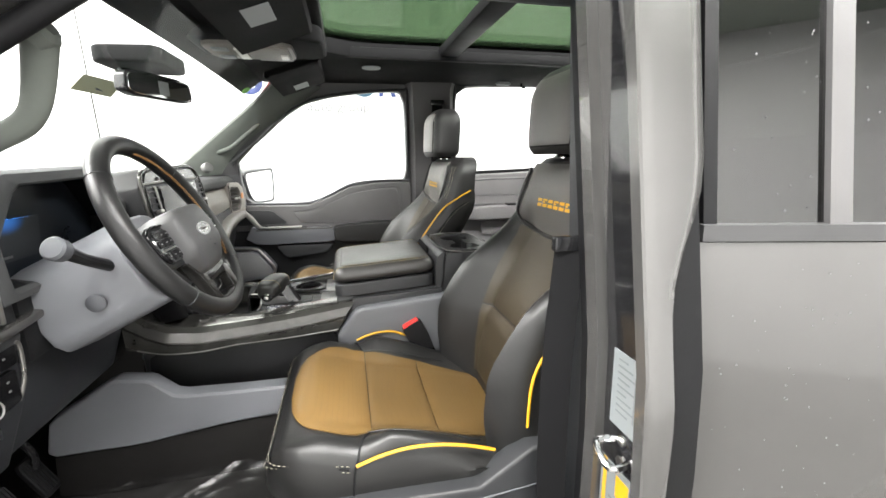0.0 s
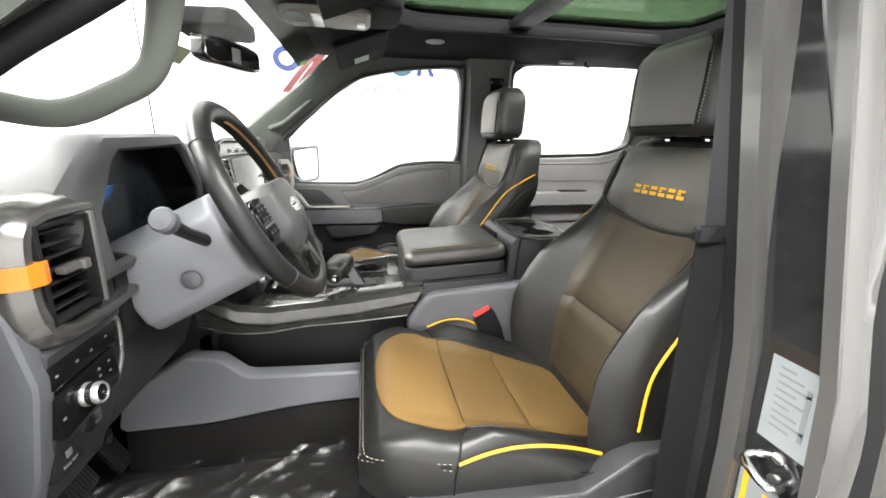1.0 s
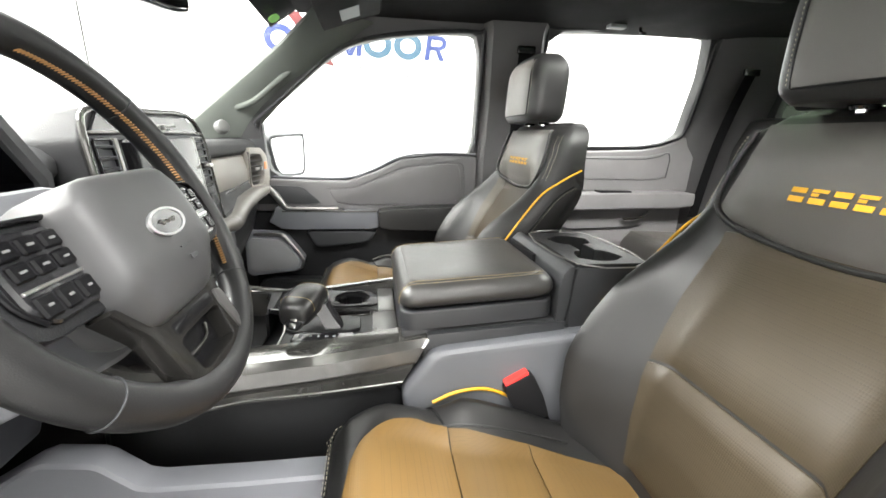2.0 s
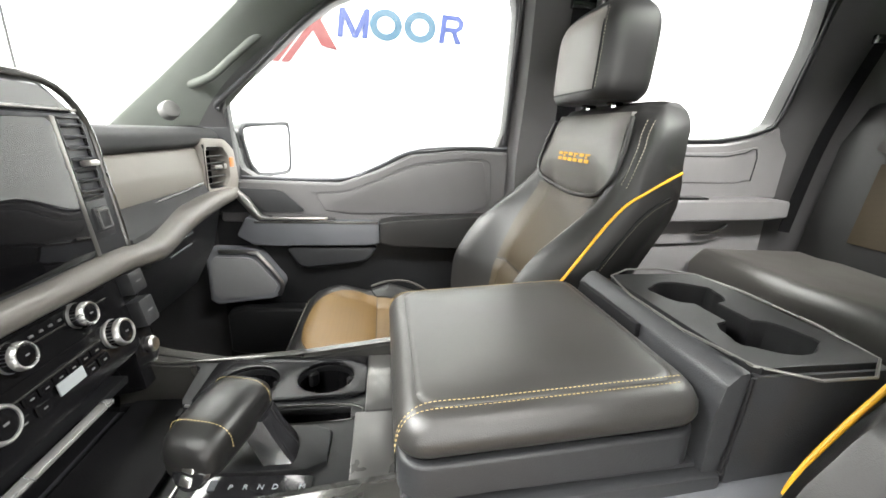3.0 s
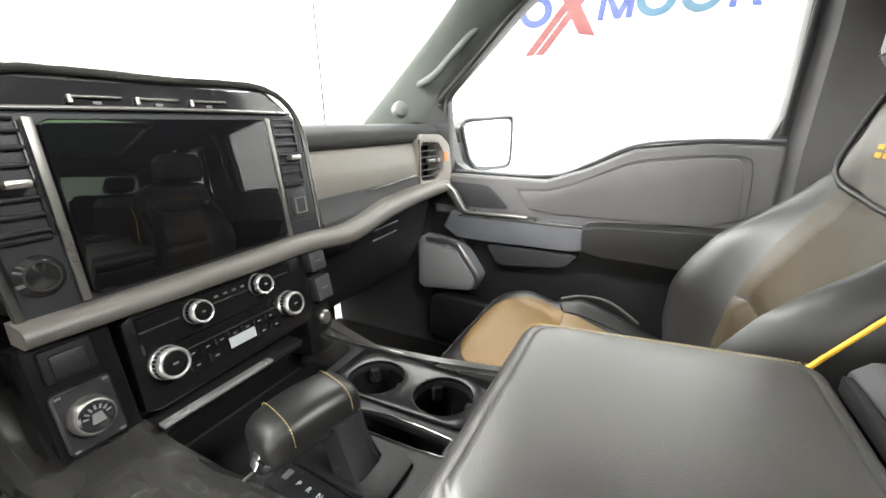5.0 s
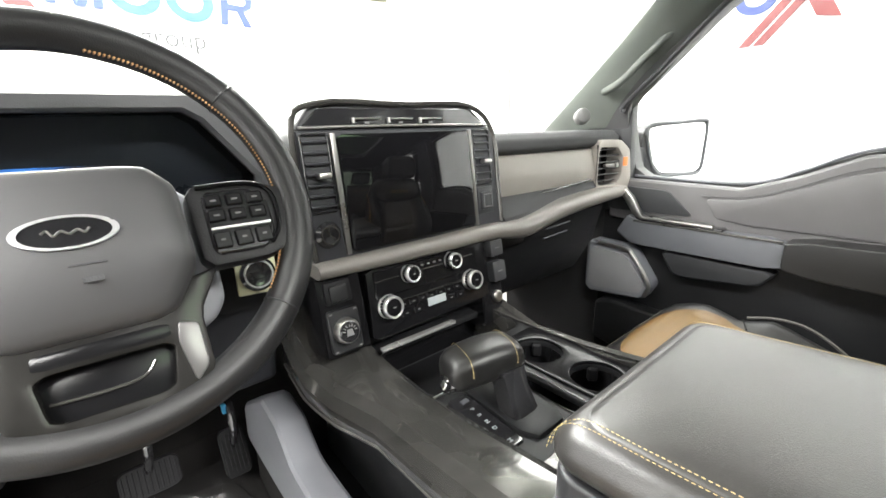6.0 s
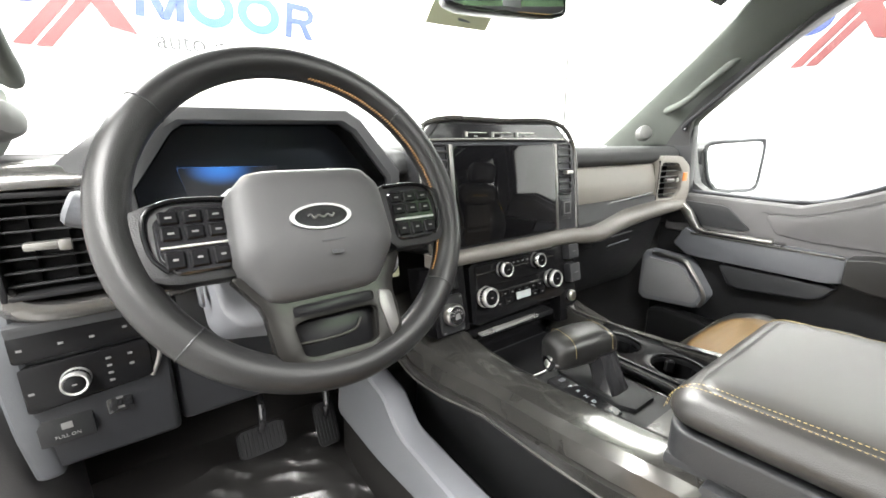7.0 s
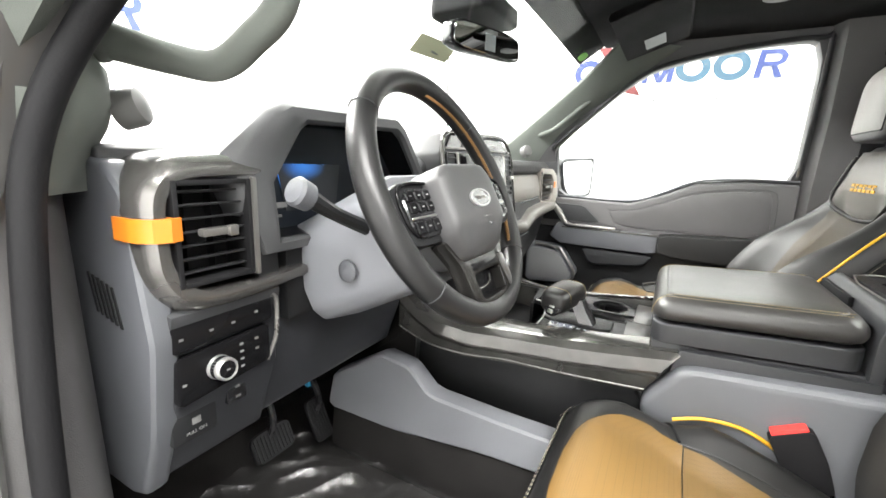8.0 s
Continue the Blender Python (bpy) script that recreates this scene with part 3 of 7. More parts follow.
seal = [(2 * CX - side_x(v) - 0.010 + (0.022 if v < 1.3 else 0.0), u, v) for u, v in [(-0.24, 0.67), (0.2, 0.668), (0.585, 0.69), (0.598, 1.0), (0.607, 1.25), (0.600, 1.36), (0.560, 1.452), (0.450, 1.540), (0.302, 1.655), (0.152, 1.724), (-0.05, 1.741), (-0.22, 1.741)]]
tagged(part("door_seal", tube(seal, 0.013, n=12, steps=6), RUBBER), "black rubber seal round the door opening", "seal", kind="structure")
tagged(part("door_seal", tube([(x - 0.03, y + 0.012 * (1 if y > 0.3 else 0), z + (0.012 if z > 1.4 else 0)) for x, y, z in seal[2:]], 0.006, n=8, steps=6), PAINT), "grey painted flange beside the door seal", "seal", kind="structure")
tagged(part("door_sill", box(-0.90, -0.79, -0.27, 0.55, 0.60, 0.67, 0.012, 3), GLOSS), "black plastic door sill plate", "sill", kind="structure")
# ---- right front door ----
door = thing("door_1", (0.80, 0.2, 0.62), "closed dark grey door panel with armrest and speaker", "door", kind="structure")
part("lower_panel", prism([(0.62, 0.64), (0.62, 1.11), (-0.24, 1.11), (-0.24, 0.64)], "x", 0.775, 0.80, 0.006), DASH_BLACK, door)
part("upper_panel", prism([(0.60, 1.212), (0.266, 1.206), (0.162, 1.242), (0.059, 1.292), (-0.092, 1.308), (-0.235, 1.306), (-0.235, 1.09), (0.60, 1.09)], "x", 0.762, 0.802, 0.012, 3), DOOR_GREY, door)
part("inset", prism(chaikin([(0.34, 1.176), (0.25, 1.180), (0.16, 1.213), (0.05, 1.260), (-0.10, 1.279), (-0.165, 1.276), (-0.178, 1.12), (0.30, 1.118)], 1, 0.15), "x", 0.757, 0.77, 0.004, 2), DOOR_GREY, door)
part("inset_seam", tube([(0.756, 0.345, 1.182), (0.756, 0.25, 1.187), (0.756, 0.16, 1.220), (0.756, 0.05, 1.267), (0.756, -0.10, 1.286), (0.756, -0.165, 1.282), (0.756, -0.182, 1.25), (0.756, -0.186, 1.13)], 0.0013, steps=4), PADGREY, door)
part("armrest", prism(chaikin([(0.52, 1.115), (0.48, 1.10), (0.152, 1.10), (0.15, 1.03), (0.50, 1.03), (0.55, 1.06)], 1, 0.1), "x", 0.722, 0.79, 0.008, 3), DASH_GREY, door, "slate grey door pull")
part("armrest_pad", prism(chaikin([(0.15, 1.108), (-0.24, 1.125), (-0.24, 1.02), (0.10, 1.03), (0.15, 1.04)], 1, 0.1), "x", 0.70, 0.79, 0.018, 4), LEATHER, door, "padded black armrest")
part("pull_edge", box(0.719, 0.724, 0.155, 0.50, 1.096, 1.102, 0.002), GRAPHITE, door, "thin bright edge strip")
part("switch_plate", box(0.725, 0.765, 0.28, 0.50, 1.098, 1.106, 0.003), GLOSS, door, "glossy black window switch plate")
for sy in (0.32, 0.38, 0.44):
    part("window_switch", box(0.735, 0.755, sy, sy + 0.03, 1.104, 1.113, 0.003), GLOSS, door)
part("handle_recess", prism(chaikin([(0.60, 1.192), (0.43, 1.186), (0.36, 1.122), (0.60, 1.118)], 1, 0.08), "x", 0.757, 0.768, 0.003), DARK_GREY, door)
part("door_handle", prism([(0.556, 1.186), (0.535, 1.186), (0.512, 1.166), (0.482, 1.118), (0.470, 1.1135), (0.30, 1.1135), (0.30, 1.105), (0.482, 1.104), (0.500, 1.112), (0.538, 1.162)], "x", 0.722, 0.742, 0.003, 2), SATIN, door, "bent satin metal inside handle")
spk = part("speaker_pod", prism(chaikin([(0.64, 1.022), (0.50, 1.016), (0.428, 0.915), (0.45, 0.868), (0.64, 0.848)], 1, 0.10), "x", 0.722, 0.78, 0.014, 3), KNEE, door, "slate grey speaker pod")
part("speaker_rim", tube([(0.718, 0.60, 1.016), (0.716, 0.51, 1.012), (0.716, 0.49, 1.0), (0.716, 0.436, 0.922), (0.718, 0.445, 0.882)], 0.006, steps=5), SATIN, spk, "bright curved edge")
part("grille", prism(chaikin([(0.625, 1.0), (0.51, 0.995), (0.448, 0.912), (0.462, 0.885), (0.625, 0.868)], 1, 0.12), "x", 0.717, 0.724, 0.002), mat("speaker_mesh", (0.19, 0.19, 0.195), 0.5, bump=0.6, scale=420, kind="perforated"), spk)
part("map_pocket", prism(chaikin([(0.425, 1.024), (0.155, 1.020), (0.19, 0.975), (0.385, 0.955)], 1, 0.10), "x", 0.735, 0.78, 0.01, 3), DARK_GREY, door)
part("bottle_bin", prism(chaikin([(0.60, 0.84), (0.1, 0.82), (-0.2, 0.80), (-0.2, 0.68), (0.60, 0.68)], 1, 0.1), "x", 0.72, 0.78, 0.015, 3), DASH_BLACK, door)
part("sill_strip", tube([(side_x(1.21) + 0.005, 0.55, 1.217), (side_x(1.21) + 0.005, 0.27, 1.215), (side_x(1.25) + 0.005, 0.162, 1.252), (side_x(1.3) + 0.005, 0.055, 1.302), (side_x(1.31) + 0.003, -0.092, 1.317), (side_x(1.31) + 0.003, -0.23, 1.316)], 0.004), DASH_GREY, door)
win_edge = [(side_x(v) + 0.004, u, v) for u, v in [(0.565, 1.40), (0.565, 1.415), (0.451, 1.505), (0.332, 1.603), (0.237, 1.661), (0.114, 1.691), (-0.056, 1.712), (-0.185, 1.716), (-0.205, 1.69), (-0.222, 1.33)]]
part("window_seal", tube(win_edge, 0.007, steps=4), DARK_GREY, door)
part("sail_panel", prism([(0.63, 1.21), (0.63, 1.38), (0.575, 1.43), (0.555, 1.42), (0.545, 1.21)], "x", 0.765, 0.80, 0.005), DARK_GREY, door)

# ---- right rear door ----
rdoor = thing("door_2", (0.80, -0.8, 0.62), "closed dark grey rear door panel with armrest", "door", kind="structure")
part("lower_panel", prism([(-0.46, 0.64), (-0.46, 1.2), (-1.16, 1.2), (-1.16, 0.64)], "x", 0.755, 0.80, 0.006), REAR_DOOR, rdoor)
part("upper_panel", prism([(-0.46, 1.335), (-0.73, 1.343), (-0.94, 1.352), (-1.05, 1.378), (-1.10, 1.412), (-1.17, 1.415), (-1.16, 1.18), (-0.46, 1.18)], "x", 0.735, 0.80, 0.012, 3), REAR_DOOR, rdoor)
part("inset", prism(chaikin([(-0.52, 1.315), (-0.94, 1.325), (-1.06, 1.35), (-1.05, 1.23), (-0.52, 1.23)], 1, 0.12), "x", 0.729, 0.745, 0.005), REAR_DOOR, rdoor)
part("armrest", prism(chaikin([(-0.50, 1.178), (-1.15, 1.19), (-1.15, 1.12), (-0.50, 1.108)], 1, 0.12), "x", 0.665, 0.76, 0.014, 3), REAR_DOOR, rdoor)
part("switch_plate", box(0.672, 0.72, -0.86, -0.72, 1.180, 1.190, 0.004), GLOSS, rdoor)
part("inset_seam", tube([(0.727, -0.53, 1.24), (0.727, -0.53, 1.305), (0.727, -0.94, 1.315), (0.727, -1.04, 1.338), (0.727, -1.04, 1.24)], 0.0016, steps=3), DARK_GREY, rdoor)
part("door_pull", box(0.668, 0.72, -0.99, -0.86, 1.120, 1.176, 0.012, 3), REAR_DOOR, rdoor)
part("pocket", prism(chaikin([(-0.60, 1.10), (-1.05, 1.11), (-0.95, 1.03), (-0.60, 1.02)], 1, 0.12), "x", 0.735, 0.76, 0.008), REAR_DOOR, rdoor)
part("door_handle", tube([(0.72, -0.98, 1.095), (0.705, -0.93, 1.075), (0.71, -0.86, 1.07)], 0.006), CHROME, rdoor)
part("window_seal", tube([(side_x(v) + 0.004, u, v) for u, v in [(-0.44, 1.36), (-0.425, 1.73), (-0.46, 1.745), (-1.04, 1.768), (-1.075, 1.72), (-1.09, 1.6), (-1.098, 1.43), (-1.05, 1.39), (-0.94, 1.364), (-0.73, 1.355), (-0.46, 1.347)]], 0.006, steps=4), DARK_GREY, rdoor)

# ---- seats ----
SX, SY = -0.465, 0.0  # the driver's seat


HALF = 0.232  # half the cushion's width


def cushion_top(x, y):
    """Height of the cushion at x from its middle and y."""
    side = abs(x) / HALF
    z = lerp_table([(-0.36, 0.815), (-0.25, 0.832), (-0.16, 0.858), (-0.07, 0.884), (0.0, 0.897), (0.06, 0.911), (0.12, 0.930), (0.17, 0.944), (0.195, 0.947), (0.215, 0.943), (0.235, 0.927), (0.247, 0.900), (0.25, 0.88)], y)
    bolster = min(1, max(0, (0.09 - y) / 0.06))
    z += 0.018 * max(0.0, 1 - abs(side - 0.84) / 0.25) * (1 - bolster) * min(1.0, max(0.0, (0.2 - y) / 0.05))
    z += (0.052 * max(0.0, 1 - abs(side - 0.88) / 0.34) ** 1.1 - 0.004 * max(0.0, 1 - side / 0.5)) * bolster * min(1.0, max(0.55, (y + 0.30) / 0.3))
    z -= 0.020 * max(0, side - 0.90) ** 2 / 0.01
    return z


def back_y(x, z):
    """How far forward the backrest's front lies at x from its middle and height z."""
    y = lerp_table([(0.82, -0.225), (0.95, -0.243), (1.02, -0.262), (1.1, -0.300), (1.18, -0.348), (1.23, -0.378), (1.27, -0.386), (1.31, -0.384), (1.36, -0.389), (1.42, -0.408)], z)
    wide = lerp_table([(0.82, 0.232), (1.0, 0.242), (1.1, 0.243), (1.2, 0.238), (1.3, 0.226), (1.38, 0.214), (1.42, 0.196)], z)
    side = abs(x) / wide
    wing = lerp_table([(0.82, 0.065), (0.95, 0.10), (1.05, 0.120), (1.15, 0.110), (1.22, 0.065), (1.29, 0.015), (1.35, 0.0), (1.42, 0.0)], z)
    y += wing * max(0.0, min(1, (side - 0.45) / 0.35)) ** 1.5
    y -= (0.105 - 0.08 * max(0.0, min(1.0, (z - 1.17) / 0.12))) * max(0.0, side - 0.84) ** 2 / 0.025
    return y, wide


def front_seat():
    s = thing("front_seat", (SX, SY - 0.1, 0.62), "black leather front seat with gold perforated inserts and yellow piping", "seat", "front seats")
    # cushion
    rings = []
    for y in [-0.36 + 0.02 * k for k in range(19)] + [0.015, 0.03, 0.04, 0.05, 0.06, 0.07, 0.08, 0.09, 0.11, 0.13, 0.15, 0.165, 0.18, 0.19, 0.20, 0.2075, 0.215, 0.2225, 0.23, 0.235, 0.24, 0.2435, 0.247, 0.25]:
        taper = 1 - 0.26 * max(0, (y - 0.10) / 0.15) ** 3
        xs = [-1, -0.985, -0.96, -0.93] + [-0.9 + 0.05 * k for k in range(37)] + [0.93, 0.96, 0.985, 1]
        ring = [(SX + HALF * taper * q, y, cushion_top(HALF * q, y)) for q in xs]
        low = 0.805 + 0.03 * max(0, (y - 0.14) / 0.11)
        ring += [(SX + 1.02 * HALF * taper, y, 0.87), (SX + 0.94 * HALF * taper, y, low), (SX - 0.94 * HALF * taper, y, low), (SX - 1.02 * HALF * taper, y, 0.87)]
        rings.append(ring)
    cush = part("cushion", loft(rings), LEATHER, s, sharp=60)
    insets = [("front_insert", GOLD, 0.062, 0.216), ("middle_insert", TAN, -0.071, 0.060), ("rear_insert", TAN, -0.255, -0.073)]
    for nm, mt, y0, y1 in insets:
        def fn(u, v, y0=y0, y1=y1, nm=nm):
            y = y0 + (y1 - y0) * v
            w = 0.164 - 0.022 * max(0.0, 0.06 - y) / 0.2 if nm != "front_insert" else (0.166 + 0.012 * min(1.0, v / 0.3)) * (1 - max(0.0, (v - 0.1) / 0.9) ** 3.2 * 0.985) ** 0.36
            x = (2 * u - 1) * w
            puff = 0.006 * (1 - (2 * u - 1) ** 6) * (1 - (2 * v - 1) ** 6)
            return (SX + x, y, cushion_top(x, y) + 0.003 + puff)
        part(nm, sheet(fn, 30, 24, 0.014, (0, 0, -1)), mt, cush, "gold perforated leather insert")
    for sg in (-1, 1):
        part("piping", tube([(SX + sg * (HALF + g), y, z) for y, z, g in ((0.092, 0.917, 0.003), (0.05, 0.930, 0.003), (0.0, 0.936, 0.002), (-0.055, 0.932, 0.002), (-0.11, 0.919, 0.002), (-0.155, 0.903, 0.002))] if sg < 0 else [(SX + HALF - g, y, z) for y, z, g in ((0.078, 0.942, 0.016), (0.04, 0.952, 0.008), (0.0, 0.954, 0.004), (-0.03, 0.948, 0.002), (-0.062, 0.932, 0.001), (-0.10, 0.905, 0.0))], 0.0030), YELLOW, cush, "yellow piping")
        part("bolster_seam", tube([(SX + sg * 0.168, y, cushion_top(0.168, y) + 0.001) for y in (0.07, 0.04, 0.0, -0.05, -0.1, -0.15)], 0.0018), LEATHER, cush)
        part("corner_seam", tube([(SX + sg * (HALF + 0.002), 0.100, 0.845), (SX + sg * (HALF + 0.003), 0.096, 0.90), (SX + sg * 0.226, 0.090, cushion_top(0.226, 0.090) + 0.001), (SX + sg * 0.20, 0.080, cushion_top(0.20, 0.080) + 0.001), (SX + sg * 0.172, 0.066, cushion_top(0.172, 0.066) + 0.001)], 0.0022), RUBBER, cush)

    def round_nose(z, grow=0.0):
        """The line round the cushion's front at a height."""
        out = []
        for k in range(33):
            q = -1 + k / 16
            lo, hi = 0.10, 0.25
            for _ in range(18):
                y = (lo + hi) / 2
                lo, hi = (y, hi) if cushion_top(HALF * q, y) > z else (lo, y)
            taper = 1 - 0.26 * max(0, (lo - 0.10) / 0.15) ** 3
            out.append((SX + (HALF * taper + 0.002 + grow) * q, lo + 0.002 + grow, z))
        y = 0.104
        return [(SX - HALF - 0.003 - grow, y, z)] + out + [(SX + HALF + 0.003 + grow, y, z)]

    # double seam round the cushion's nose
    part("nose_seam", tube(round_nose(0.914), 0.0022, steps=2), RUBBER, cush)
    for z in (0.920, 0.908):
        stitches(round_nose(z, 0.0015), cush, PALE_THREAD, r=0.0007)
    # base
    part("base", prism([(0.13, 0.66), (0.15, 0.82), (-0.36, 0.82), (-0.38, 0.66)], "x", SX - 0.20, SX + 0.20, 0.012), DARK_GREY, s)
    shield = part("side_shield", prism([(0.190, 0.72), (0.188, 0.845), (0.172, 0.862), (0.05, 0.860), (-0.118, 0.852), (-0.215, 0.915), (-0.30, 0.925), (-0.38, 0.84), (-0.36, 0.72)], "x", SX - 0.262, SX - 0.215, 0.007, 3), DARK_GREY, s, "dark grey plastic seat side shield", sharp=50)
    part("shield_seam", tube([(SX - 0.2625, 0.175, 0.838), (SX - 0.2625, 0.0, 0.836), (SX - 0.2625, -0.10, 0.830), (SX - 0.2625, -0.24, 0.842)], 0.0015), DASH_GREY, shield)
    for ky, kr in ((0.008, 0.011), (-0.03, 0.014)):
        part("seat_switch", lathe([(kr, 0.0), (kr, 0.008), (kr * 0.85, 0.011), (kr * 0.6, 0.010), (0.0, 0.010)], axes((SX - 0.261, ky, 0.815), (0, 1, 0), (0, 0, 1), (-1, 0, 0)), 20), GLOSS, shield)
    for rx in (SX - 0.2, SX + 0.15):
        part("rail", box(rx, rx + 0.05, -0.4, 0.18, 0.62, 0.665, 0.004), GLOSS, s)
    # backrest
    rings = []
    for z in [0.84 + 0.02 * k for k in range(27)] + [1.375, 1.39, 1.40, 1.408, 1.415, 1.42, 1.424, 1.428]:
        _, w = back_y(0, min(z, 1.42))
        shrink = 1.0 if z < 1.35 else 1 - 0.20 * ((z - 1.35) / 0.078) ** 2.6
        ring = []
        for q in [-1, -0.98, -0.95] + [-0.9 + 0.06 * k for k in range(31)] + [0.95, 0.98, 1]:
            y, _ = back_y(q * w, min(z, 1.42))
            ring.append((SX + q * w * shrink, y - (0.02 if z > 1.42 else 0) - (0.012 if z > 1.40 else 0) * abs(q) ** 3, z))
        yb = back_y(0, min(z, 1.42))[0]
        ring += [(SX + w * shrink * 0.99, yb - 0.055, z), (SX + w * shrink * 0.85, yb - 0.110, z), (SX - w * shrink * 0.85, yb - 0.110, z), (SX - w * shrink * 0.99, yb - 0.055, z)]
        e = max(0.0, (z - 1.395) / 0.033) ** 2.5 * 0.22
        ring = [(x, y + e * (yb - 0.055 - y), zz) for x, y, zz in ring]
        rings.append(ring)
    back = part("backrest", loft(rings), LEATHER, s, sharp=60)

    def back_panel(nm, z0, z1, w0, w1, mt, lift=0.006, label=""):
        def fn(u, v):
            z = z0 + (z1 - z0) * v
            w = w0 + (w1 - w0) * v
            x = (2 * u - 1) * w
            zz = z + (0.035 * (abs(2 * u - 1) ** 2.5) * (1 - v) if nm == "upper_pad" else 0)
            y, _ = back_y(x, zz)
            puff = lift * (1 - (2 * u - 1) ** 8) * (1 - (2 * v - 1) ** 8)
            return (SX + x, y + 0.003 + puff, zz)
        return part(nm, sheet(fn, 28, 22, 0.016, (0, -1, 0)), mt, back, label)

    back_panel("lower_insert", 0.870, 1.045, 0.118, 0.135, GOLD_SHADED, 0.006, "gold perforated leather insert toned brown for shade")
    back_panel("upper_insert", 1.050, 1.250, 0.135, 0.152, GOLD_SHADED, 0.006, "gold perforated leather insert toned brown for shade")
    back_panel("upper_pad", 1.243, 1.408, 0.180, 0.155, LEATHER_LIT, 0.009, "black leather upper pad with yellow embroidery")
    # embroidery: six slanted blocks with cut-outs, no lettering
    for k in range(6):
        bx = -0.075 + k * 0.030
        zc = 1.318
        y, _ = back_y(bx, zc)
        m = axes((SX - bx * 0.88, y + 0.0133, zc), (-1, 0, 0), (0, -0.04, 1), (0, 1, 0.04)) @ Matrix.Diagonal((0.88, 0.86, 1, 1))
        bits = [[(-0.0115, 0.0035), (0.0105, 0.0035), (0.0125, 0.0115), (-0.0095, 0.0115)], [(-0.0145, -0.0105), (0.0075, -0.0105), (0.0095, -0.0020), (-0.0125, -0.0020)]]
        if k % 2:
            bits[0] = [(-0.0115, 0.0065), (0.0105, 0.0065), (0.0125, 0.0115), (-0.0095, 0.0115)]
            bits.append([(-0.0120, 0.0005), (-0.002, 0.0005), (-0.001, 0.0050), (-0.0110, 0.0050)])
        bm = join(*[prism(p, "z", 0, 0.0008, 0) for p in bits])
        bm.transform(m)
        part("embroidery", bm, YELLOW, back, "yellow embroidered block")
    u_path = [(SX + x, back_y(x, z)[0] + 0.006, z) for x, z in [(-0.170, 1.398), (-0.186, 1.34), (-0.184, 1.292), (-0.15, 1.262), (-0.08, 1.245), (0, 1.240), (0.08, 1.245), (0.15, 1.262), (0.184, 1.292), (0.186, 1.34), (0.170, 1.398)]]
    part("pad_seam", tube(u_path, 0.0045), LEATHER, back)
    for sg in (-1, 1):
        def edge(z, inset):
            y, w = back_y(0, z)
            return SX + sg * (w + inset)
        path = [(edge(1.31, 0.0), -0.468, 1.306), (edge(1.28, 0.001), -0.41, 1.275), (edge(1.235, 0.001), -0.352, 1.235), (edge(1.12, 0.001), -0.262, 1.117), (edge(1.05, 0.001), -0.222, 1.045), (edge(0.97, 0.001), -0.214, 0.945)]
        part("piping", tube(path if sg > 0 else [(edge(1.13, 0.001), -0.267, 1.125)] + path[4:], 0.0028), YELLOW, back, "yellow piping")
        for dx in (0.0, 0.008):
            path2 = []
            for f in (0, 0.2, 0.4, 0.6, 0.8, 1):
                px = 0.196 + dx + 0.012 * math.sin(1.6 * f)
                pz = 1.392 - 0.115 * f
                path2.append((SX + sg * px, back_y(px, pz)[0] + 0.0015, pz))
            stitches(path2, back, PALE_THREAD, 0.0035, 0.0025, 0.0007)
        seam = [(x, y - 0.040, z - 0.012) for x, y, z in path[1:5]]
        part("side_seam", tube(seam, 0.0016), RUBBER, back)
        stitches([(x + sg * 0.001, y - 0.005, z - 0.003) for x, y, z in seam], back, PALE_THREAD, 0.003, 0.002, 0.0006)
    part("back_shell", sheet(lambda u, v: (SX + (2 * u - 1) * (0.20 - 0.06 * v), back_y(0, 0.9 + 0.46 * v)[0] - 0.107, 0.9 + 0.46 * v), 8, 8, 0.01, (0, -1, 0)), DARK_GREY, back)
    # head restraint
    hy = -0.412
    def head_half(f):
        """Half width and half depth of the head restraint at a share of its height."""
        k = 1 - 0.42 * max(0, (f - 0.62) / 0.38) ** 3.2 - 0.20 * max(0, (0.16 - f) / 0.16) ** 2.2
        return 0.135 * (0.96 + 0.04 * math.sin(math.pi * f)) * k ** 0.6, 0.059 * k

    rings = []
    for f in [0, 0.015, 0.04, 0.08, 0.12, 0.2, 0.3, 0.5, 0.6, 0.68, 0.75, 0.81, 0.86, 0.90, 0.935, 0.96, 0.98, 0.992, 1.0]:
        w, d = head_half(f)
        lean = hy + 0.010 * (1 - f) - 0.002
        rings.append([(SX + w * math.copysign(abs(math.cos(a)) ** 0.52, math.cos(a)), lean + d * math.copysign(abs(math.sin(a)) ** 0.50, math.sin(a)), 1.430 + 0.180 * f) for a in [2 * math.pi * i / 52 for i in range(52)]])
    hr = part("headrest", loft(rings), LEATHER, s, sharp=60)

    def head_front(u, v):
        f = 0.10 + 0.82 * v
        w, d = head_half(f)
        x = (2 * u - 1) * 0.72 * w
        return (SX + x, hy + 0.010 * (1 - f) - 0.002 + d * (1 - abs(x / w) ** 3.85) ** 0.25 + 0.0008 + 0.0022 * (1 - (2 * u - 1) ** 8) * (1 - (2 * v - 1) ** 8), 1.430 + 0.180 * f)

    part("headrest_front", sheet(head_front, 22, 18, 0.006, (0, -1, 0)), LEATHER_LIT, hr, "leather front face in the lit tone")
    part("headrest_seam", tube([Vector(head_front(u, 0.0)) for u in (0.02, 0.25, 0.5, 0.75, 0.98)], 0.0018, steps=3), RUBBER, hr)
    for sg in (-1, 1):
        part("headrest_seam", tube([Vector(head_front(0.5 + sg * 0.5, v)) for v in (0, 0.25, 0.5, 0.75, 1)], 0.0018, steps=3), RUBBER, hr)
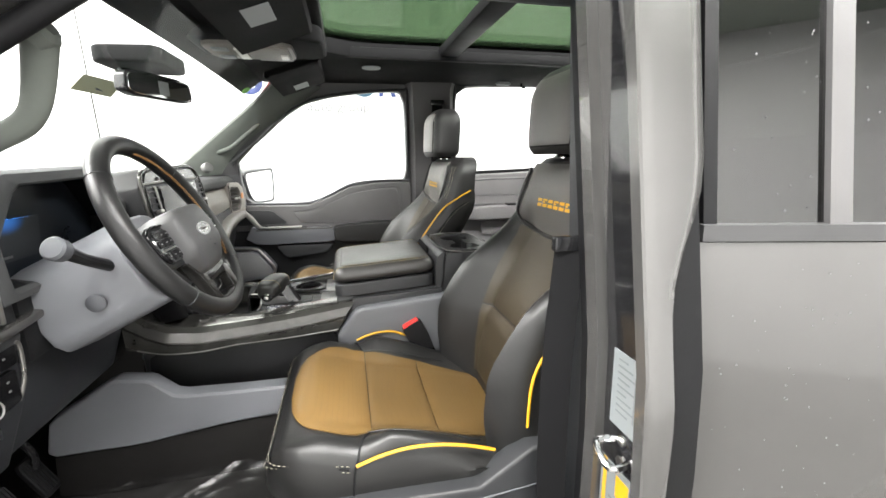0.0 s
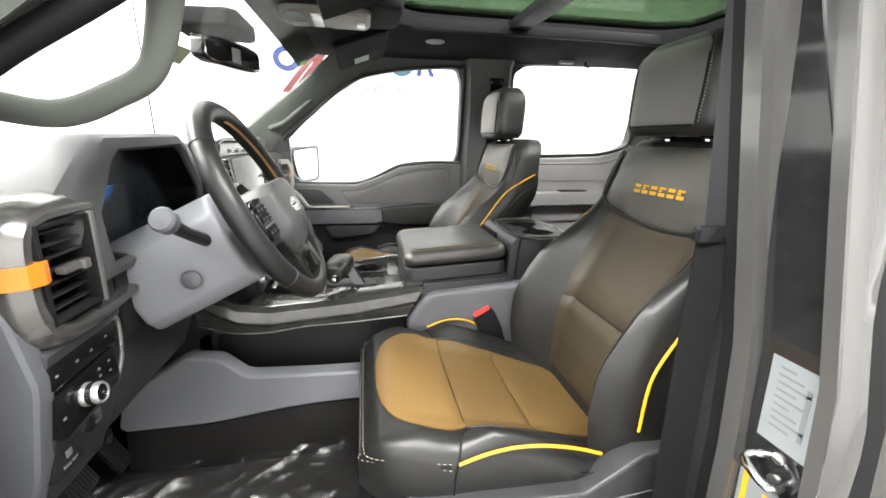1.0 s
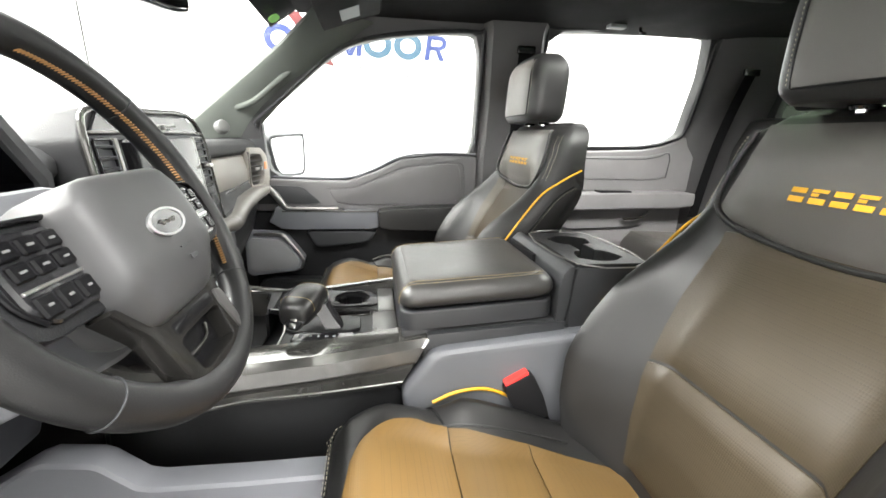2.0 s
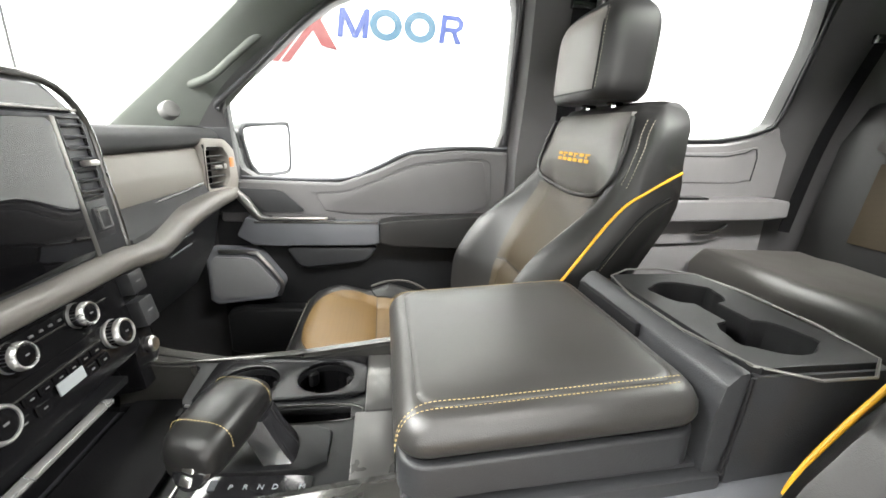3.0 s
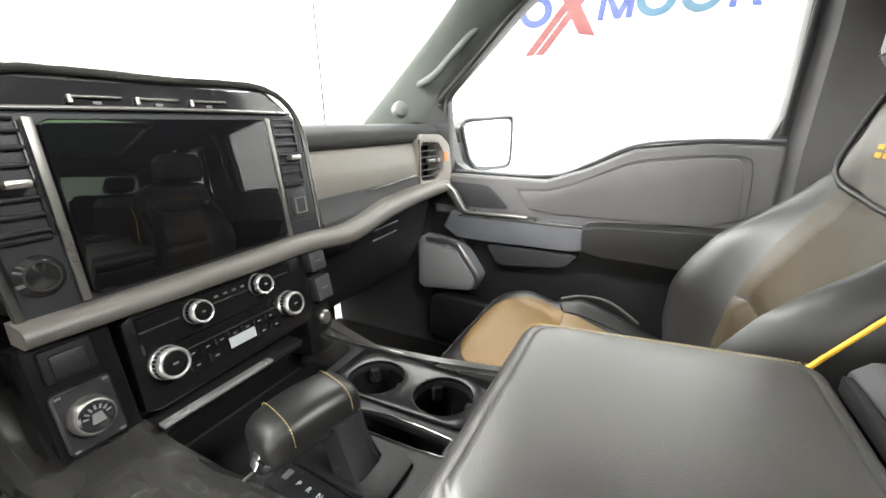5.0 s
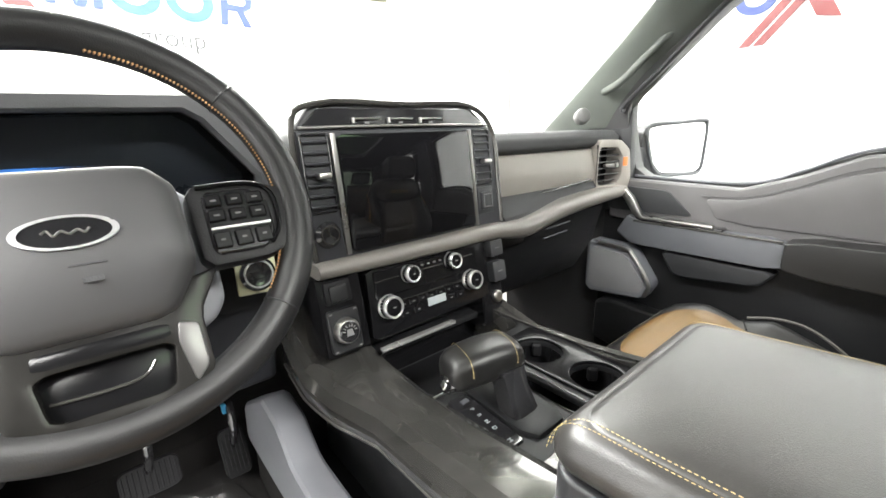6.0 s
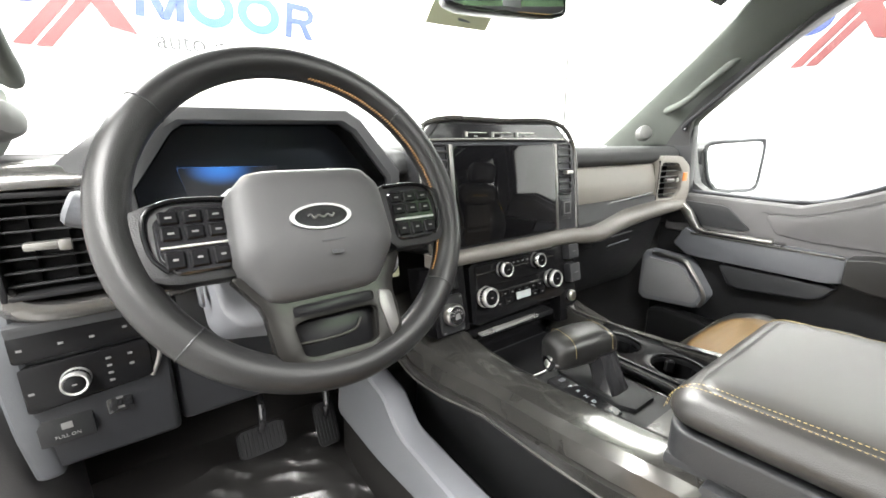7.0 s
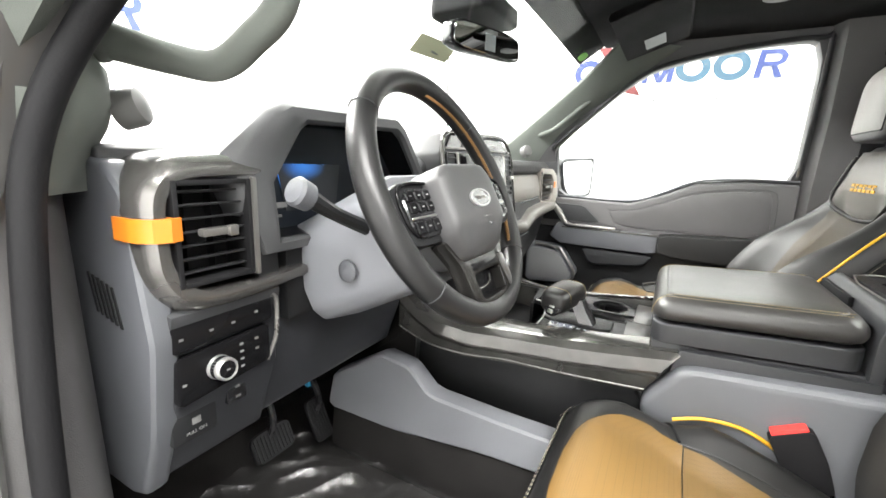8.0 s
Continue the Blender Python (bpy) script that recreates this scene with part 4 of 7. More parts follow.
        stitches([Vector(head_front(0.5 + sg * 0.5, v)) + Vector((sg * 0.006, -0.001, 0)) for v in (0.03, 0.25, 0.5, 0.75, 0.97)], hr, PALE_THREAD, 0.003, 0.003, 0.0006)
        part("headrest_post", lathe([(0.007, 0), (0.007, 0.06)], pose(SX + sg * 0.055, hy - 0.01, 1.40)), CHROME, s, "chrome headrest post")
        part("post_collar", lathe([(0.014, 0), (0.016, 0.004), (0.014, 0.012)], pose(SX + sg * 0.055, hy - 0.01, 1.424), 18), GLOSS, s)
    return s


driver = front_seat()
passenger = copy_thing(driver, pose(0.405, SY - 0.003, 0.617))
pads = [c for c in passenger.children if c.name.startswith("cushion")][0]
outer_piping = max((c for c in pads.children if c.name.startswith("piping")), key=lambda c: max(v.co.x for v in c.data.vertices))
outer_piping.data = outer_piping.data.copy()
outer_piping.data.materials[0] = LEATHER_LIT
upper = [(SX - back_y(0, z)[1] - 0.001, y, z) for y, z in ((-0.468, 1.306), (-0.41, 1.275), (-0.352, 1.235), (-0.267, 1.125))]
part("piping", tube(upper, 0.0026), YELLOW, [c for c in passenger.children if c.name.startswith("backrest")][0], "yellow piping")


def rear_seat(x0, x1, text_x):
    s = thing("rear_seat", ((x0 + x1) / 2, -1.3, 0.62), "black leather rear bench section with shade-browned insert and headrest", "seat", "rear seats")
    cx, w = (x0 + x1) / 2, (x1 - x0) / 2
    rings = []
    for y in (-1.52, -1.4, -1.2, -1.08, -1.02, -1.0):
        zt = 1.0 + 0.02 * (y + 1.5) / 0.5 - (0.03 if y > -1.01 else 0)
        rings.append([(cx - w, y, 0.90), (cx - w, y, zt - 0.02), (cx - w + 0.03, y, zt + 0.005), (cx, y, zt - 0.008), (cx + w - 0.03, y, zt + 0.005), (cx + w, y, zt - 0.02), (cx + w, y, 0.90)])
    part("cushion", loft(rings), LEATHER_LIT, s, sharp=60)
    part("base", box(x0 + 0.02, x1 - 0.02, -1.5, -1.06, 0.62, 0.90, 0.01), DARK_GREY, s)
    rings = []
    for z in (0.98, 1.05, 1.2, 1.35, 1.42, 1.47, 1.485):
        y = -1.40 - 0.17 * (z - 0.98) - (0.02 if z > 1.48 else 0)
        k = 1 - (0.08 if z > 1.46 else 0)
        rings.append([(cx - w * k, y - 0.03, z), (cx - w * k + 0.02, y + 0.03, z), (cx - w * 0.7, y + 0.03, z), (cx - w * 0.55, y, z), (cx + w * 0.55, y, z), (cx + w * 0.7, y + 0.03, z), (cx + w * k - 0.02, y + 0.03, z), (cx + w * k, y - 0.03, z), (cx + w * k, y - 0.13, z), (cx - w * k, y - 0.13, z)])
    back = part("backrest", loft(rings), LEATHER, s, sharp=60)
    part("insert", sheet(lambda u, v: (text_x + (2 * u - 1) * 0.19, -1.40 - 0.17 * (0.09 + 0.24 * v) + 0.004 + 0.006 * (1 - (2 * u - 1) ** 6), 1.07 + 0.24 * v), 10, 8, 0.02, (0, -1, 0)), GOLD_SHADED, back, "gold perforated leather insert toned brown for shade")
    part("upper_pad", sheet(lambda u, v: (text_x + (2 * u - 1) * (0.2 - 0.02 * v), -1.40 - 0.17 * (0.345 + 0.12 * v) + 0.012 + 0.01 * (1 - (2 * u - 1) ** 6), 1.325 + 0.12 * v + 0.03 * abs(2 * u - 1) ** 3 * (1 - v)), 12, 8, 0.03, (0, -1, 0)), LEATHER_LIT, back)
    for k in range(6):
        m = axes((text_x + 0.075 - k * 0.03, -1.434, 1.40), (-1, 0, 0), (0, -0.17, 1), (0, 1, 0.17))
        bm = join(*[prism(p, "z", 0, 0.002, 0) for p in ([(-0.011, 0.006), (0.012, 0.006), (0.0125, 0.0105), (-0.0105, 0.0105)], [(-0.013, -0.010), (0.009, -0.010), (0.0095, -0.0055), (-0.0125, -0.0055)], [(-0.013, -0.010), (-0.008, -0.010), (-0.0055, 0.0105), (-0.0105, 0.0105)])])
        bm.transform(m)
        part("embroidery", bm, YELLOW, back, "yellow embroidered block")
    rings = []
    for f in (0, 0.04, 0.1, 0.3, 0.6, 0.8, 0.9, 0.96, 1):
        k = 1 - 0.35 * max(0, (f - 0.7) / 0.3) ** 2 - 0.2 * max(0, (0.1 - f) / 0.1) ** 2
        rings.append([(text_x + 0.125 * k ** 0.5 * math.copysign(abs(math.cos(a)) ** 0.45, math.cos(a)), -1.53 + 0.05 * k * math.copysign(abs(math.sin(a)) ** 0.5, math.sin(a)), 1.51 + 0.17 * f) for a in [2 * math.pi * i / 24 for i in range(24)]])
    part("headrest", loft(rings), LEATHER, s, sharp=60)
    part("headrest_post", box(text_x - 0.06, text_x + 0.06, -1.54, -1.52, 1.46, 1.51, 0.004), GLOSS, s)
    return s


rear_seat(0.055, 0.715, 0.41).location.y += 0.13
rear_seat(-0.74, 0.045, -0.40).location.y += 0.13
# ---- dashboard ----
dash = thing("dashboard", (0.0, 0.75, 0.95), "black and slate grey truck dashboard with satin trim", "dashboard")
part("top_pad", prism([(1.04, 1.28), (1.04, 1.335), (0.66, 1.352), (0.60, 1.350), (0.580, 1.335), (0.580, 1.315), (0.595, 1.305), (0.75, 1.27)], "x", -0.245, 0.755, 0.008, 3), TOP_PAD, dash, sharp=50)
part("top_pad", prism([(1.04, 1.28), (1.04, 1.335), (0.68, 1.350), (0.655, 1.345), (0.655, 1.30), (0.75, 1.27)], "x", -0.760, -0.247, 0.006, 3), TOP_PAD, dash, sharp=50)
mid = part("glove_panel", prism(chaikin([(0.605, 1.304), (0.590, 1.300), (0.578, 1.255), (0.580, 1.215), (0.60, 1.19), (0.70, 1.19), (0.70, 1.304)], 1, 0.1), "x", 0.187, 0.632, 0.003), TAUPE, dash, "soft taupe panel before the passenger", sharp=50)
part("panel_line", tube([(0.26, 0.576, 1.203), (0.45, 0.574, 1.212), (0.60, 0.572, 1.222)], 0.0025), GLOSS, mid)
part("panel_foot", loft([[(x, y, 1.160), (x, y + 0.004, 1.184), (x, 0.5775, 1.214), (x, 0.62, 1.214), (x, 0.62, 1.160)] for x, y in ((0.187, 0.512), (0.25, 0.522), (0.35, 0.540), (0.45, 0.555), (0.55, 0.562), (0.632, 0.564))]), TOP_PAD, dash, "black foot of the passenger panel", sharp=40)
part("ledge", sweep([(0.752, 0.553, 1.180, 0.8), (0.70, 0.549, 1.178, 0.9), (0.60, 0.550, 1.176, 1.05), (0.42, 0.540, 1.168, 1.1), (0.27, 0.520, 1.155, 1.1), (0.20, 0.507, 1.160, 0.9), (0.125, 0.502, 1.168, 0.75), (0.0, 0.500, 1.168, 0.65), (-0.12, 0.500, 1.169, 0.6), (-0.225, 0.503, 1.170, 0.55)], [(0.05, 0.020), (0.0, 0.019), (-0.010, 0.016), (-0.017, 0.009), (-0.019, 0.0), (-0.017, -0.009), (-0.010, -0.016), (0.0, -0.020), (0.05, -0.020)]), LEDGE, dash, "rounded taupe ledge under the screen", sharp=60)
part("lower_panel", prism([(0.575, 1.165), (0.60, 1.05), (0.66, 0.93), (0.95, 0.86), (0.95, 1.165)], "x", 0.15, 0.69, 0.012, 3), DASH_BLACK, dash)
part("glove_lid", prism([(0.560, 1.150), (0.585, 1.05), (0.64, 0.945), (0.66, 0.95), (0.66, 1.150)], "x", 0.20, 0.66, 0.008, 3), DASH_BLACK, dash)
for lz in (1.118, 1.092):
    part("glove_line", tube([(0.40, 0.566 + (1.118 - lz) * 0.25, lz), (0.50, 0.566 + (1.118 - lz) * 0.25, lz + 0.004)], 0.002), DASH_GREY, dash)
part("glove_latch", prism([(0.548, 1.138), (0.556, 1.105), (0.575, 1.105), (0.575, 1.138)], "x", 0.215, 0.30, 0.004), DARK_GREY, dash)


def vent(x0, x1, z0, z1, y, n, tilt, parent, tab=True, frame_mat=GLOSS, slat_mat=DARK_GREY):
    """An air vent: a framed dark opening with slats and a chrome tab."""
    v = part("air_vent", join(box(x0 - 0.006, x0, y - 0.004, y + 0.05, z0 - 0.006, z1 + 0.006, 0.002), box(x1, x1 + 0.006, y - 0.004, y + 0.05, z0 - 0.006, z1 + 0.006, 0.002), box(x0, x1, y - 0.004, y + 0.05, z1, z1 + 0.006, 0.002), box(x0, x1, y - 0.004, y + 0.05, z0 - 0.006, z0, 0.002)), frame_mat, parent)
    part("vent_back", box(x0 - 0.004, x1 + 0.004, y + 0.044, y + 0.054, z0 - 0.004, z1 + 0.004, 0), RUBBER, v)
    for k in range(n):
        zc = z0 + (k + 0.5) * (z1 - z0) / n
        part("slat", box(x0, x1, -0.007, 0.007, -0.0013, 0.0016, 0.0008, 1, pose(0, y + 0.012, zc, tilt)), slat_mat, v)
    for f in (0.3, 0.7):
        xx = x0 + f * (x1 - x0)
        part("vane", box(xx - 0.001, xx + 0.001, y + 0.03, y + 0.045, z0, z1, 0), RUBBER, v)
    if tab:
        zc = (z0 + z1) / 2
        xc = (x0 + x1) / 2
        part("vent_tab", join(box(xc - (x1 - x0) * 0.24, xc + (x1 - x0) * 0.24, y - 0.008, y + 0.004, zc - 0.004, zc + 0.005, 0.003), box(xc + (x1 - x0) * 0.12, xc + (x1 - x0) * 0.27, y - 0.012, y - 0.004, zc - 0.006, zc + 0.007, 0.003)), BEZEL, v, "satin metal vent tab")
    return v


# passenger end
part("right_end", pierced(chaikin([(0.626, 1.326), (0.712, 1.324), (0.752, 1.296), (0.766, 1.215), (0.752, 1.176), (0.626, 1.178)], 2, 0.10), [chaikin([(0.630, 1.306), (0.702, 1.304), (0.725, 1.278), (0.725, 1.226), (0.706, 1.202), (0.630, 1.202)], 2, 0.10)], lambda u, v: (u, 0.555 - 0.2 * (u - 0.70), v), (0, 0.05, 0), 0.004), TAUPE, dash, "taupe end panel round the vent", sharp=50)
part("right_end_back", box(0.632, 0.752, 0.612, 0.80, 1.19, 1.318, 0.006), DASH_BLACK, dash)
# Paler slats on this vent: the light they catch is put into the colour.
right_vent = vent(0.630, 0.726, 1.203, 1.306, 0.560, 6, -14, dash, True, DASH_BLACK, PADGREY)
right_vent.matrix_basis = Matrix.Translation((0.70, 0.556, 0)) @ Matrix.Rotation(radians(-11.3), 4, "Z") @ Matrix.Translation((-0.70, -0.556, 0))
part("accent", prism([(0.726, 0.5475), (0.745, 0.5437), (0.749, 0.58), (0.73, 0.58)], "z", 1.250, 1.276, 0.003), ORANGE, dash, "small orange accent beside the vent")

# centre stack with the screen
SM = axes((-0.029, 0.532, 1.272), (1, 0, 0), (0, 0.13, 0.99), (0, -0.99, 0.13))
stack = part("screen_housing", prism(chaikin([(-0.190, -0.105), (-0.198, 0.088), (-0.158, 0.136), (0.148, 0.138), (0.206, 0.090), (0.212, -0.098)], 1, 0.09), "z", -0.17, -0.004, 0.008, 3, SM), DASH_BLACK, dash)
part("face", prism([(-0.186, -0.098), (-0.190, 0.095), (0.190, 0.095), (0.202, 0.080), (0.205, -0.092)], "z", -0.006, 0.002, 0.002, 1, SM), SWITCH_GREY, stack)
part("upper_face", prism([(-0.180, 0.097), (-0.152, 0.126), (0.142, 0.128), (0.186, 0.097)], "z", -0.006, 0.0, 0.002, 1, SM), GLOSS, stack)
part("rim", tube([SM @ Vector(p) for p in [(-0.188, -0.10, 0.0), (-0.195, 0.086, 0.0), (-0.157, 0.131, 0.0), (0, 0.134, 0.0), (0.146, 0.133, 0.0), (0.203, 0.087, 0.0), (0.209, 0.0, 0.0), (0.209, -0.097, 0.0)]], 0.0045, steps=4), GRAPHITE, stack, "dark satin rim round the screen")
part("brow", tube([SM @ Vector(p) for p in [(-0.184, 0.098, 0.002), (-0.06, 0.0995, 0.002), (0.06, 0.0995, 0.002), (0.188, 0.098, 0.002)]], 0.0022, steps=3), BEZEL, stack, "thin satin line over the screen")
part("touchscreen", prism(chaikin([(-0.131, -0.088), (-0.131, 0.088), (0.131, 0.088), (0.131, -0.088)], 1, 0.03), "z", 0.0, 0.008, 0.002, 2, SM), SCREEN, stack, "large dark glossy touchscreen, switched off")
for x0, x1 in ((-0.141, -0.1325), (0.1325, 0.141)):
    part("screen_bezel", box(x0, x1, -0.090, 0.090, 0.0, 0.007, 0.002, 2, SM), BEZEL, stack, "satin upright beside the screen")
for k in (-0.100, -0.037, 0.026):
    part("shortcut_key", join(box(k, k + 0.050, 0.109, 0.1115, 0.0, 0.005, 0.001, 1, SM), box(k, k + 0.004, 0.103, 0.112, 0.0, 0.006, 0.001, 1, SM)), SATIN, stack, "satin shortcut key strip")
    part("icon", box(k + 0.022, k + 0.030, 0.103, 0.106, 0.0, 0.002, 0, 1, SM), ICON, stack)
for vx0, vx1, vz0, vz1 in ((0.146, 0.185, -0.012, 0.087), (-0.184, -0.146, -0.02, 0.087)):
    v = part("air_vent", join(box(vx0, vx1, vz0, vz1, -0.04, -0.034, 0, 1, SM), box(vx0 - 0.003, vx0, vz0, vz1, -0.03, 0.006, 0.001, 1, SM), box(vx1, vx1 + 0.003, vz0, vz1, -0.03, 0.006, 0.001, 1, SM), box(vx0, vx1, vz1, vz1 + 0.003, -0.03, 0.006, 0.001, 1, SM), box(vx0, vx1, vz0 - 0.003, vz0, -0.03, 0.006, 0.001, 1, SM)), GLOSS, stack)
    for k in range(7):
        zc = vz0 + (k + 0.5) * (vz1 - vz0) / 7
        part("slat", box(vx0, vx1, -0.0018, 0.0018, -0.014, 0.008, 0.001, 1, SM @ pose(0, zc, 0, 14)), SWITCH_GREY, v)
    xc = (vx0 + vx1) / 2
    part("vent_tab", box(xc - 0.006, xc + 0.014, 0.026, 0.034, 0.004, 0.018, 0.003, 2, SM), SATIN, v)
part("hazard_plate", box(0.146, 0.188, -0.070, -0.018, 0.0, 0.004, 0.003, 2, SM), DARK_GREY, stack)
part("hazard_key", box(0.152, 0.183, -0.062, -0.028, 0.0, 0.008, 0.003, 2, SM), DARK_GREY, stack)
part("key_frame", join(*[box(*b, 0.007, 0.010, 0.0005, 1, SM) for b in ((0.156, 0.179, -0.0345, -0.032), (0.156, 0.179, -0.058, -0.0555), (0.156, 0.1585, -0.058, -0.032), (0.1765, 0.179, -0.058, -0.032))]), ICON, stack)
part("left_speaker_key", lathe([(0.0, 0.0), (0.018, 0.0), (0.020, 0.004), (0.014, 0.01), (0.0, 0.011)], SM @ pose(-0.165, -0.055, 0.0)), GLOSS, stack)
part("speaker_key_ring", lathe([(0.0145, 0.0), (0.0145, 0.0115), (0.0125, 0.0115), (0.0125, 0.0)], SM @ pose(-0.165, -0.055, 0.0), caps=False), GRAPHITE, stack)

# climate panel
CM = axes((-0.03, 0.493, 1.108), (1, 0, 0), (0, 0.2, 0.98), (0, -0.98, 0.2))
clim = part("climate_panel", prism(chaikin([(-0.125, -0.066), (-0.120, 0.050), (0.140, 0.050), (0.138, -0.060)], 1, 0.06), "z", -0.09, 0.0, 0.004, 2, CM), PIANO, dash, "glossy black climate panel with chrome-ringed knobs")
part("panel_recess", prism([(-0.110, 0.000), (-0.108, 0.044), (0.112, 0.044), (0.114, 0.000)], "z", -0.002, 0.003, 0.002, 1, CM), PIANO, clim)


def knob(x, v, r, m, parent, label="chrome-ringed black knob"):
    k = part("knob", lathe([(r * 1.06, 0.0), (r * 1.06, 0.004), (r * 0.97, 0.006), (r * 0.97, 0.013), (r, 0.0135), (r * 0.97, 0.0185), (r * 0.88, 0.0205), (r * 0.78, 0.0200), (r * 0.75, 0.018), (0.0, 0.018)], m @ pose(x, v, 0.0)), KNOB, parent, label)
    part("knob_face", lathe([(r * 0.76, 0.016), (r * 0.74, 0.0190), (r * 0.5, 0.0200), (0.0, 0.0200)], m @ pose(x, v, 0.0)), PIANO, k)
    part("knob_mark", box(x - r * 0.16, x + r * 0.16, v - r * 0.06, v + r * 0.06, 0.0200, 0.0205, 0, 1, m), ICON, k)
    n = 24
    tagged(part("grip", join(*[box(r * 0.96, r * 1.0, -0.0016, 0.0016, 0.0062, 0.0128, 0, 1, m @ pose(x, v, 0, 0, 0, 360 * i / n)) for i in range(n)]), GLOSS, k), kind="stuff")
    return k


knob(-0.090, -0.016, 0.0185, CM, clim)
knob(0.091, -0.016, 0.0180, CM, clim)
knob(-0.043, 0.027, 0.0145, CM, clim)
knob(0.050, 0.029, 0.0145, CM, clim)
part("trim_line", join(box(-0.108, -0.062, 0.026, 0.0285, 0.0, 0.004, 0.001, 1, CM), box(-0.024, 0.032, 0.026, 0.0285, 0.0, 0.004, 0.001, 1, CM), box(0.068, 0.104, 0.028, 0.0305, 0.0, 0.004, 0.001, 1, CM), box(-0.068, 0.070, -0.014, -0.012, 0.0, 0.004, 0.001, 1, CM)), GRAPHITE, clim, "thin satin lines")
for k in range(7):
    part("climate_key", box(-0.070 + k * 0.0195, -0.0525 + k * 0.0195, -0.026, -0.015, 0.0, 0.003, 0.0015, 1, CM), PIANO, clim)
    part("icon", box(-0.0638 + k * 0.0195, -0.0588 + k * 0.0195, -0.0212, -0.0197, 0.003, 0.0035, 0, 1, CM), ICON, clim)
for k in (-0.068, -0.043, 0.030, 0.052):
    part("climate_key", box(k, k + 0.019, -0.043, -0.030, 0.0, 0.003, 0.0015, 1, CM), PIANO, clim)
    part("icon", box(k + 0.007, k + 0.012, -0.0375, -0.0358, 0.003, 0.0035, 0, 1, CM), ICON, clim)
for k in range(4):
    part("icon", box(-0.016 + k * 0.013, -0.011 + k * 0.013, 0.0335, 0.036, 0.0, 0.0045, 0, 1, CM), ICON, clim)
part("display_strip", box(-0.014, 0.026, -0.038, -0.024, 0.003, 0.0048, 0.0005, 1, CM), WHITE, clim, "pale temperature display")
for v0, v1 in ((0.014, 0.046), (-0.036, 0.004)):
    part("rocker", box(0.146, 0.180, v0, v1, -0.05, 0.012, 0.004, 2, CM), DARK_GREY, clim)
    part("icon", box(0.157, 0.169, (v0 + v1) / 2 - 0.001, (v0 + v1) / 2 + 0.001, 0.012, 0.0125, 0, 1, CM), ICON, clim)
part("right_cheek", prism([(0.118, -0.12), (0.143, 0.052), (0.184, 0.052), (0.178, -0.12)], "z", -0.12, -0.006, 0.006, 2, CM), PIANO, clim)
part("cheek_cap", lathe([(0.012, 0.0), (0.012, 0.006), (0.009, 0.009), (0.0, 0.0095)], CM @ pose(0.160, -0.068, -0.006), 16), SATIN, clim, "small bright cap")

# left of the climate panel: switch and drive mode dial
part("dial_panel", prism([(-0.200, -0.068), (-0.200, 0.052), (-0.128, 0.052), (-0.128, -0.068)], "z", -0.08, -0.004, 0.004, 2, CM), PIANO, dash)
dm = part("mode_plate", prism(chaikin([(-0.194, -0.062), (-0.194, 0.004), (-0.144, 0.004), (-0.144, -0.062)], 1, 0.06), "z", -0.005, 0.004, 0.002, 1, CM), DASH_BLACK, dash, "drive mode plate with round dial")
DC = CM @ pose(-0.170, -0.029, 0.004)
part("dial", lathe([(0.0195, 0.0), (0.0195, 0.008), (0.017, 0.013), (0.012, 0.014), (0.0, 0.014)], DC), SATIN, dm)
part("dial_face", lathe([(0.0155, 0.0135), (0.0135, 0.0155), (0.0, 0.0155)], DC), GLOSS, dm)
for q in range(7):
    part("dial_mark", box(-0.0009, 0.0009, 0.0075, 0.012, 0.0155, 0.0163, 0, 1, DC @ pose(0, 0, 0, 0, 0, -78 + 26 * q)), ICON, dm)
part("dial_emblem", prism([(-0.006, -0.006), (0.006, -0.006), (0.004, 0.004), (-0.004, 0.004)], "z", 0.0155, 0.0162, 0, m=DC), ICON, dm)
for qx, qv in ((-0.191, -0.002), (-0.152, -0.002), (-0.191, -0.059), (-0.152, -0.059)):
    part("icon", box(qx, qx + 0.005, qv, qv + 0.0022, 0.004, 0.0047, 0, 1, CM), ICON, dm)
part("socket_well", box(-0.190, -0.148, 0.012, 0.046, -0.006, 0.002, 0.003, 2, CM), RUBBER, dash)
part("socket_flap", box(-0.184, -0.156, 0.016, 0.040, 0.0, 0.006, 0.003, 2, CM), DASH_BLACK, dash)
part("shelf_lip", box(-0.150, 0.002, 0.462, 0.474, 1.031, 1.036, 0.002), KNOB, dash, "bright lip of the tray below")
part("tray_backing", box(-0.20, 0.13, 0.53, 0.60, 0.94, 1.050, 0.005), PIANO, dash)

# instrument cluster
hood_out = [(-0.628, 1.215), (-0.678, 1.338), (-0.606, 1.398), (-0.580, 1.411), (-0.332, 1.415), (-0.307, 1.400), (-0.240, 1.320), (-0.240, 1.215)]
hood_in = [(-0.600, 1.235), (-0.607, 1.310), (-0.560, 1.378), (-0.545, 1.388), (-0.345, 1.392), (-0.325, 1.380), (-0.268, 1.308), (-0.268, 1.235)]
